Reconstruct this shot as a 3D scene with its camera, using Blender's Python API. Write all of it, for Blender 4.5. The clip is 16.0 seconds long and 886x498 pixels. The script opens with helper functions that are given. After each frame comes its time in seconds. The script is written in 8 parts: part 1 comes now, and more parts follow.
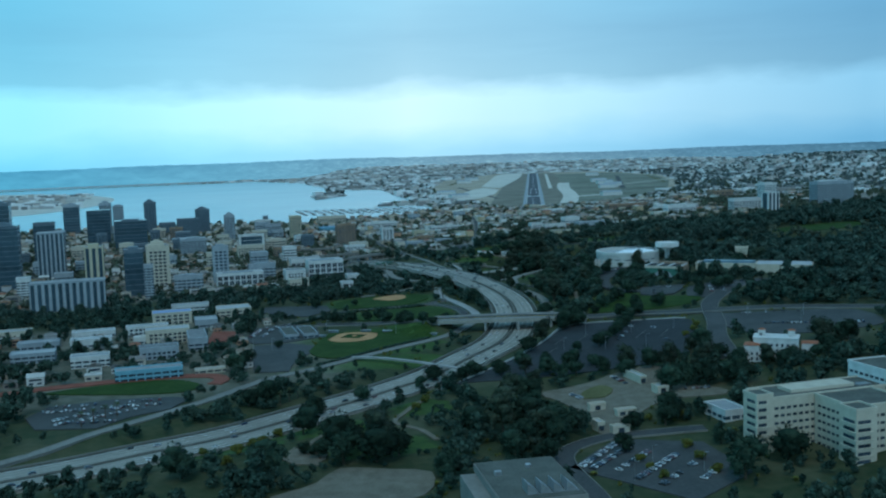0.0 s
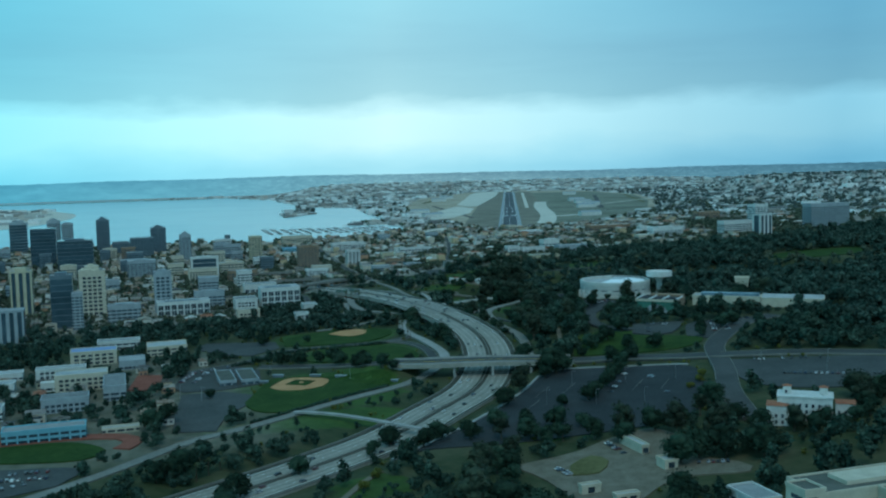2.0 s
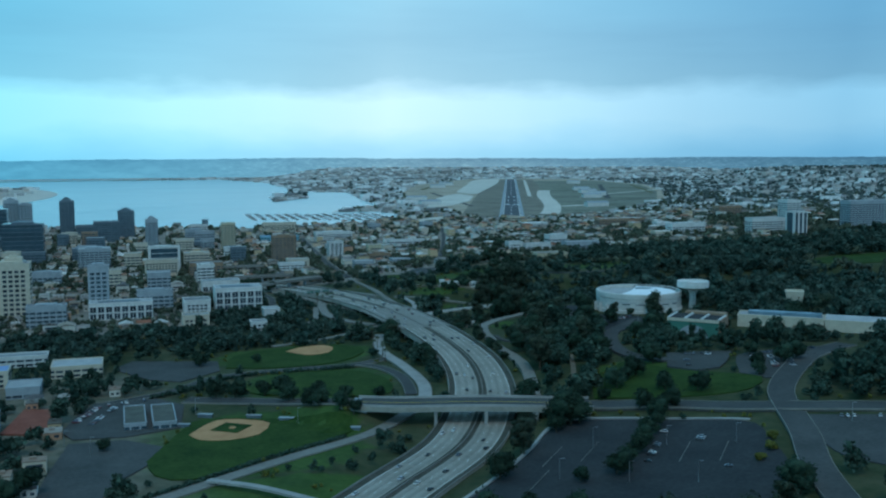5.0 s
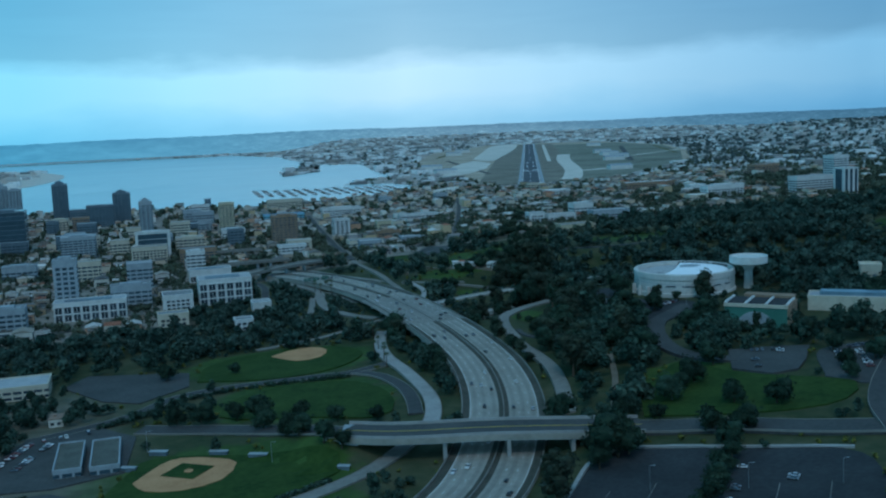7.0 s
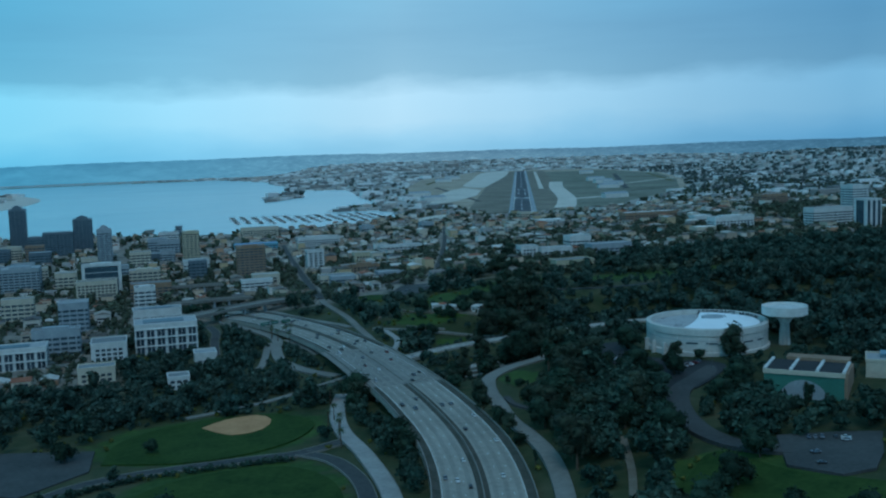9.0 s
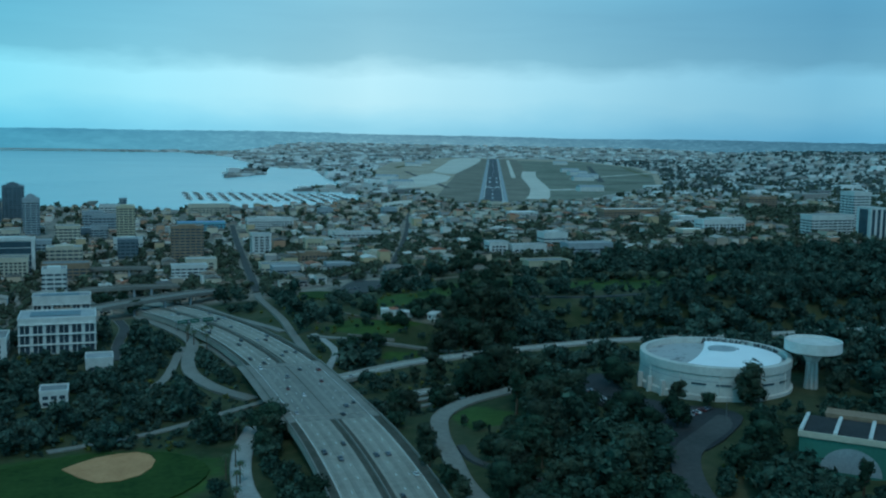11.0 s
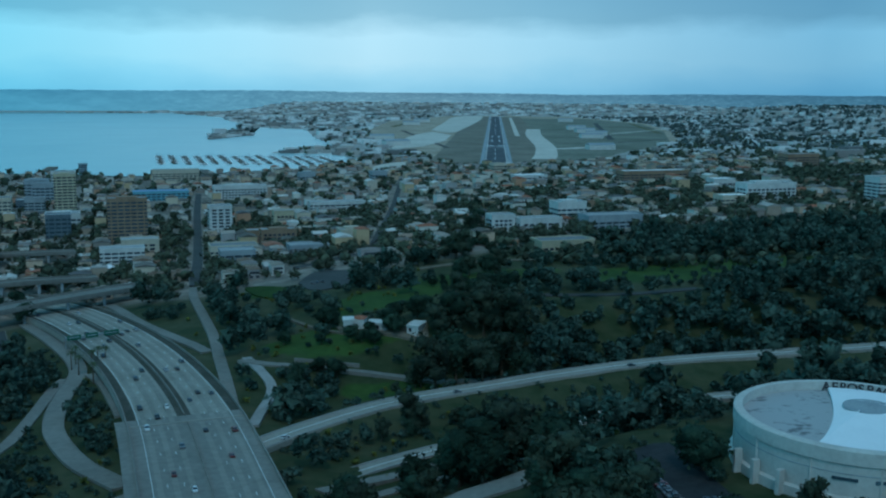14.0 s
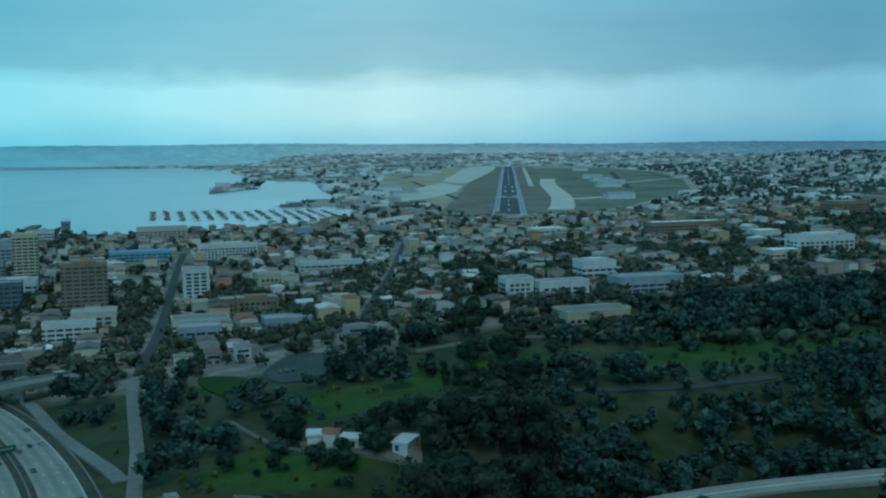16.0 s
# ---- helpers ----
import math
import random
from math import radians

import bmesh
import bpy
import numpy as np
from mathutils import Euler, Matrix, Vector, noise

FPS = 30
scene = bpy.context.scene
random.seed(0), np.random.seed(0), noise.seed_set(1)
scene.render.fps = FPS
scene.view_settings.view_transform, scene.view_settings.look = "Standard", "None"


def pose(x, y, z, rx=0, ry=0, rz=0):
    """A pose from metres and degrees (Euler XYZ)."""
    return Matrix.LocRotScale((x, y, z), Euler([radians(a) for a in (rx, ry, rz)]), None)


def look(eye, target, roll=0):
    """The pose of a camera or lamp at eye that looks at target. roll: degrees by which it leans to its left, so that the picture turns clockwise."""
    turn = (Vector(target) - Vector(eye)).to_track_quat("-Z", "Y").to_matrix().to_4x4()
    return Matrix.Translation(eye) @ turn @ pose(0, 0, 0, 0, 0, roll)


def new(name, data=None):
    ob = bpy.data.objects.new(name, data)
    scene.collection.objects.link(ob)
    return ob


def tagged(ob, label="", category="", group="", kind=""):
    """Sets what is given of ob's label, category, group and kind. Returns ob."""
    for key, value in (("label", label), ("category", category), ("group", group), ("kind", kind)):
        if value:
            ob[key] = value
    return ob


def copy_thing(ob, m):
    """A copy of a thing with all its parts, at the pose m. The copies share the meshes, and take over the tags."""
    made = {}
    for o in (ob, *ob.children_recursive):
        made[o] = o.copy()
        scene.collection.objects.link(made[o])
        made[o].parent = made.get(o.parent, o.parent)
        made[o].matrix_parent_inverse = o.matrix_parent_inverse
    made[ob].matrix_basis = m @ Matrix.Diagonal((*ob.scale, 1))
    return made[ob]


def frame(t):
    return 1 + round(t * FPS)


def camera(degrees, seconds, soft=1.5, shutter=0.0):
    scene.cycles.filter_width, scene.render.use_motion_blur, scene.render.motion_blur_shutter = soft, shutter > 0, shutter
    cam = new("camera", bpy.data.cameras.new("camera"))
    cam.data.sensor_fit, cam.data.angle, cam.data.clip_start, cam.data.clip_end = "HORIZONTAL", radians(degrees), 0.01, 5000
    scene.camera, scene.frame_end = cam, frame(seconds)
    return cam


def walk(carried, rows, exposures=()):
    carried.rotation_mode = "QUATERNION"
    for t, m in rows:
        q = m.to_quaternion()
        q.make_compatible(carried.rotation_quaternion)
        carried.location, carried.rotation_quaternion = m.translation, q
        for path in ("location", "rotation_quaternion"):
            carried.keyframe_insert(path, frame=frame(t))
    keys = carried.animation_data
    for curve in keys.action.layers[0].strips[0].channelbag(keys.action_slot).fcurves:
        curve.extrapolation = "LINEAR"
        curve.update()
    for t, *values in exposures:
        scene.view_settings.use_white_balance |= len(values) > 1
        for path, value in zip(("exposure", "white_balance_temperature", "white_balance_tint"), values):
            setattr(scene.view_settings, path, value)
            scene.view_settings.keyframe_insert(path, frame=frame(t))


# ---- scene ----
# The camera: an aircraft on its approach, one straight sinking line (the place is built at about half size).
cam = camera(47.4, 16.0, soft=2.2)
EYE, TILT, LEAN, TURN = 101.5, 0.1, -3.3, -16.1
ROWS = [
    (0.0, 0.18, -0.22, -0.56, -0.52, -5.75, 5.21),
    (0.5, 1.75, 18.18, -0.84, -0.85, -5.44, 4.48),
    (1.0, 3.34, 36.56, -1.16, -1.25, -5.20, 3.58),
    (1.5, 4.93, 54.93, -1.51, -1.61, -4.99, 3.67),
    (2.0, 6.53, 73.29, -1.91, -1.86, -4.87, 4.75),
    (2.5, 8.13, 91.65, -2.33, -2.08, -4.84, 3.64),
    (3.0, 9.74, 109.99, -2.79, -2.29, -4.71, 2.19),
    (5.5, 17.91, 201.65, -5.58, -1.50, -6.18, 3.78),
    (6.0, 19.57, 219.98, -6.24, -1.14, -6.79, 3.90),
    (6.5, 21.23, 238.31, -6.92, -0.90, -7.28, 4.72),
    (7.0, 22.89, 256.65, -7.63, -0.79, -7.40, 5.69),
    (7.5, 24.57, 275.00, -8.37, -0.78, -7.13, 6.12),
    (8.0, 26.25, 293.36, -9.13, -0.83, -6.73, 6.51),
    (8.5, 27.94, 311.73, -9.92, -0.97, -6.24, 6.24),
    (9.0, 29.63, 330.10, -10.74, -1.25, -5.96, 5.21),
    (11.5, 38.19, 422.24, -15.21, -2.82, -7.48, 1.97),
    (12.0, 39.92, 440.73, -16.17, -2.91, -8.26, 2.72),
    (12.5, 41.66, 459.24, -17.15, -2.92, -9.04, 3.39),
    (13.0, 43.40, 477.77, -18.15, -2.91, -9.57, 3.96),
    (13.5, 45.15, 496.34, -19.18, -2.80, -9.62, 3.68),
    (14.0, 46.90, 514.93, -20.22, -2.63, -9.21, 2.82),
    (14.5, 48.66, 533.55, -21.28, -2.49, -8.52, 2.67),
    (15.0, 50.43, 552.20, -22.36, -2.32, -7.69, 3.30),
    (15.5, 52.20, 570.89, -23.46, -2.11, -6.90, 3.53),
    (16.0, 53.98, 589.61, -24.57, -1.91, -6.28, 3.65),
]
walk(cam, [(t, pose(0, 0, EYE, TILT, LEAN, TURN) @ pose(x, y, z, 90 + pitch, roll, yaw)) for t, x, y, z, yaw, pitch, roll in ROWS],
     exposures=[(0, 0.36, 5700, 2), (0.5, 0.34, 5650, 4), (1, 0.21, 5350, 6), (1.5, 0.29, 5750, -4), (2, 0.34, 5950, -8), (2.5, 0.28, 5650, 2),
                (3, 0.27, 5650, 2), (5.5, 0.32, 5750, 2), (6, 0.3, 5900, -8), (6.5, 0.3, 5850, -4), (7, 0.09, 5350, 4), (7.5, 0.05, 5300, 6),
                (8, 0.27, 5700, -2), (8.5, 0.24, 5800, -6), (9, -0.07, 5300, 2), (11.5, 0.08, 5500, -10), (12, -0, 5400, -4), (12.5, 0.07, 5350, -6),
                (13, -0.16, 5050, 2), (13.5, -0.08, 5050, 2), (14, -0.03, 5300, -4), (14.5, -0.01, 5300, -6), (15, -0.09, 5550, -10), (15.5, 0.09, 5800, -10),
                (16, 0.04, 5750, -10)])


# ---- light ----
def make_world():
    w = bpy.data.worlds.new("overcast_sky")
    scene.world = w
    w.use_nodes = True
    nt = w.node_tree
    nt.nodes.clear()
    N, L = nt.nodes.new, nt.links.new
    out, bg = N("ShaderNodeOutputWorld"), N("ShaderNodeBackground")
    tc, sep = N("ShaderNodeTexCoord"), N("ShaderNodeSeparateXYZ")
    L(tc.outputs["Generated"], sep.inputs[0])

    def math_node(op, a, b=None, clamp=False):
        m = N("ShaderNodeMath")
        m.operation, m.use_clamp = op, clamp
        for k, v in enumerate((a, b)):
            if v is None:
                continue
            if isinstance(v, (int, float)):
                m.inputs[k].default_value = v
            else:
                L(v, m.inputs[k])
        return m.outputs[0]

    # a flat cloud deck seen from below: the direction projected on to a level plane
    up = math_node("MAXIMUM", sep.outputs[2], 0.085)
    comb = N("ShaderNodeCombineXYZ")
    L(math_node("DIVIDE", sep.outputs[0], up), comb.inputs[0])
    L(math_node("DIVIDE", sep.outputs[1], up), comb.inputs[1])
    big, small = N("ShaderNodeTexNoise"), N("ShaderNodeTexNoise")
    big.inputs["Scale"].default_value, big.inputs["Detail"].default_value = 0.16, 4
    small.inputs["Scale"].default_value, small.inputs["Detail"].default_value = 0.7, 5
    L(comb.outputs[0], big.inputs["Vector"])
    L(comb.outputs[0], small.inputs["Vector"])
    # a ragged lower edge of the deck: billows along the horizon
    side, lump = N("ShaderNodeMapping"), N("ShaderNodeTexNoise")
    side.inputs["Scale"].default_value = (1.0, 1.0, 3.0)
    L(tc.outputs["Generated"], side.inputs["Vector"])
    L(side.outputs[0], lump.inputs["Vector"])
    lump.inputs["Scale"].default_value, lump.inputs["Detail"].default_value, lump.inputs["Roughness"].default_value = 7.0, 5, 0.55
    edge = math_node("ADD", sep.outputs[2], math_node("MULTIPLY", math_node("SUBTRACT", lump.outputs[0], 0.5), 0.048))
    ramp = N("ShaderNodeValToRGB")
    L(math_node("MULTIPLY", edge, 4.0), ramp.inputs[0])
    e = ramp.color_ramp.elements
    e[0].position, e[0].color = 0.0, (0.38, 0.66, 0.80, 1)
    e[1].position, e[1].color = 1.0, (0.34, 0.60, 0.78, 1)
    for p, c in SKY_STOPS:
        k = e.new(p)
        k.color = (*c, 1)
    mix = N("ShaderNodeMix")
    mix.data_type, mix.blend_type = "RGBA", "MULTIPLY"
    mix.inputs["Factor"].default_value = 1.0
    L(ramp.outputs[0], mix.inputs["A"])
    patch_ramp = N("ShaderNodeValToRGB")
    L(math_node("ADD", math_node("MULTIPLY", big.outputs[0], 0.7), math_node("MULTIPLY", small.outputs[0], 0.3)), patch_ramp.inputs[0])
    q = patch_ramp.color_ramp.elements
    q[0].position, q[0].color = 0.32, (0.90, 0.915, 0.93, 1)
    q[1].position, q[1].color = 0.68, (1.10, 1.085, 1.07, 1)
    L(patch_ramp.outputs[0], mix.inputs["B"])
    # brighter and more open to the south-west, heavier to the north
    turn = N("ShaderNodeValToRGB")
    L(math_node("ADD", math_node("MULTIPLY", sep.outputs[0], 0.9), 0.35), turn.inputs[0])
    h = turn.color_ramp.elements
    h[0].position, h[0].color = 0.0, SKY_LEFT
    h[1].position, h[1].color = 1.0, SKY_RIGHT
    for p, c in SKY_TURN:
        h.new(p).color = (*c, 1)
    mix2 = N("ShaderNodeMix")
    mix2.data_type, mix2.blend_type = "RGBA", "MULTIPLY"
    mix2.inputs["Factor"].default_value = 1.0
    L(mix.outputs["Result"], mix2.inputs["A"])
    L(turn.outputs[0], mix2.inputs["B"])
    # clear air above the clouds adds its blue
    sky = N("ShaderNodeTexSky")
    sky.sky_type, sky.sun_disc, sky.sun_elevation, sky.sun_rotation = "NISHITA", False, radians(48), radians(200)
    add = N("ShaderNodeMix")
    add.data_type, add.blend_type = "RGBA", "ADD"
    add.inputs["Factor"].default_value = 0.02
    L(mix2.outputs["Result"], add.inputs["A"])
    L(sky.outputs[0], add.inputs["B"])
    # the heavy deck lets less light through overhead than along its open rim
    high, dim = N("ShaderNodeMapRange"), N("ShaderNodeMix")
    high.interpolation_type = "SMOOTHSTEP"
    for key, v in (("From Min", 0.24), ("From Max", 0.6), ("To Min", 1.0), ("To Max", ZENITH)):
        high.inputs[key].default_value = v
    L(sep.outputs[2], high.inputs["Value"])
    dim.data_type, dim.blend_type = "RGBA", "MULTIPLY"
    dim.inputs["Factor"].default_value = 1.0
    L(add.outputs["Result"], dim.inputs["A"])
    L(high.outputs[0], dim.inputs["B"])
    L(dim.outputs["Result"], bg.inputs["Color"])
    bg.inputs["Strength"].default_value = SKY_STRENGTH
    L(bg.outputs[0], out.inputs[0])


SKY_STRENGTH, ZENITH = 0.86, 0.60
SKY_STOPS = [(0.04, (0.44, 0.71, 0.84)), (0.12, (0.60, 0.80, 0.88)), (0.20, (0.62, 0.81, 0.885)), (0.285, (0.33, 0.52, 0.615)), (0.46, (0.28, 0.47, 0.57)), (0.75, (0.32, 0.58, 0.68))]
SKY_LEFT, SKY_RIGHT = (0.50, 0.95, 1.03, 1), (0.48, 0.70, 0.84, 1)
SKY_TURN = [(0.26, (0.46, 0.86, 0.95)), (0.42, (0.74, 0.94, 0.99)), (0.58, (1.0, 1.0, 1.0)), (0.72, (0.72, 0.83, 0.90)), (0.92, (0.34, 0.56, 0.72))]
make_world()
sun_data = bpy.data.lights.new("sun", "SUN")
sun_data.energy, sun_data.angle, sun_data.color = 0.5, radians(15), (1.0, 0.98, 0.95)
sun = new("sun", sun_data)
sun.matrix_world = look((0, 0, 500), (120, 330, 0))


# ---- materials ----
def surf(name, c1, c2, size=4.0, rough=0.9, bump=0.15, fine=None, vary=0.0, island=False, metal=0.0, spread=(0.35, 0.65), palette=None):
    """A painted, worn surface: two colours mixed by a broad and a fine noise (size in metres), with relief, and a tone of its own per piece."""
    m = bpy.data.materials.new(name)
    m.use_nodes = True
    nt = m.node_tree
    N, L = nt.nodes.new, nt.links.new
    b = nt.nodes["Principled BSDF"]
    geo = N("ShaderNodeNewGeometry")
    n1, n2 = N("ShaderNodeTexNoise"), N("ShaderNodeTexNoise")
    for n, s, d in ((n1, 1 / size, 4), (n2, 1 / (fine or size / 7), 3)):
        n.inputs["Scale"].default_value, n.inputs["Detail"].default_value = s, d
        L(geo.outputs["Position"], n.inputs["Vector"])
    blend = N("ShaderNodeMix")
    blend.inputs["Factor"].default_value = 0.45
    L(n1.outputs[0], blend.inputs["A"])
    L(n2.outputs[0], blend.inputs["B"])
    ramp = N("ShaderNodeValToRGB")
    L(blend.outputs["Result"], ramp.inputs[0])
    e = ramp.color_ramp.elements
    e[0].position, e[0].color, e[1].position, e[1].color = spread[0], (*c1, 1), spread[1], (*c2, 1)
    col = ramp.outputs[0]
    if vary or palette:
        if island:
            rnd = geo.outputs["Random Per Island"]
        else:
            rnd = N("ShaderNodeObjectInfo").outputs["Random"]
        pr = N("ShaderNodeValToRGB")
        L(rnd, pr.inputs[0])
        q = pr.color_ramp.elements
        if palette:
            pr.color_ramp.interpolation = "CONSTANT"
            q[0].color = (*palette[0], 1)
            q[1].position, q[1].color = (len(palette) - 1) / len(palette), (*palette[-1], 1)
            for k in range(1, len(palette) - 1):
                z = q.new(k / len(palette))
                z.color = (*palette[k], 1)
        else:
            q[0].color, q[1].color = (1 - vary,) * 3 + (1,), (1 + vary,) * 3 + (1,)
        mul = N("ShaderNodeMix")
        mul.data_type, mul.blend_type = "RGBA", "MULTIPLY"
        mul.inputs["Factor"].default_value = 1.0
        L(col, mul.inputs["A"])
        L(pr.outputs[0], mul.inputs["B"])
        col = mul.outputs["Result"]
    L(col, b.inputs["Base Color"])
    b.inputs["Roughness"].default_value, b.inputs["Metallic"].default_value = rough, metal
    b.inputs["Specular IOR Level"].default_value = 0.1 if rough >= 0.95 else 0.25 if rough >= 0.85 else 0.5
    if bump:
        bp = N("ShaderNodeBump")
        bp.inputs["Strength"].default_value, bp.inputs["Distance"].default_value = bump, 0.2
        L(n2.outputs[0], bp.inputs["Height"])
        L(bp.outputs[0], b.inputs["Normal"])
    return m


WALLS = [(0.61, 0.56, 0.49), (0.72, 0.72, 0.72), (0.41, 0.35, 0.29), (0.64, 0.58, 0.48), (0.32, 0.29, 0.27), (0.51, 0.32, 0.22), (0.72, 0.72, 0.72), (0.44, 0.44, 0.46), (0.63, 0.51, 0.4), (0.72, 0.71, 0.67), (0.55, 0.44, 0.29)]
ROOFS = [(0.30, 0.28, 0.28), (0.14, 0.13, 0.12), (0.44, 0.43, 0.42), (0.26, 0.20, 0.16), (0.33, 0.15, 0.1), (0.38, 0.35, 0.31), (0.68, 0.68, 0.68), (0.15, 0.15, 0.16), (0.36, 0.28, 0.23), (0.20, 0.19, 0.18), (0.42, 0.38, 0.35), (0.24, 0.21, 0.19)]
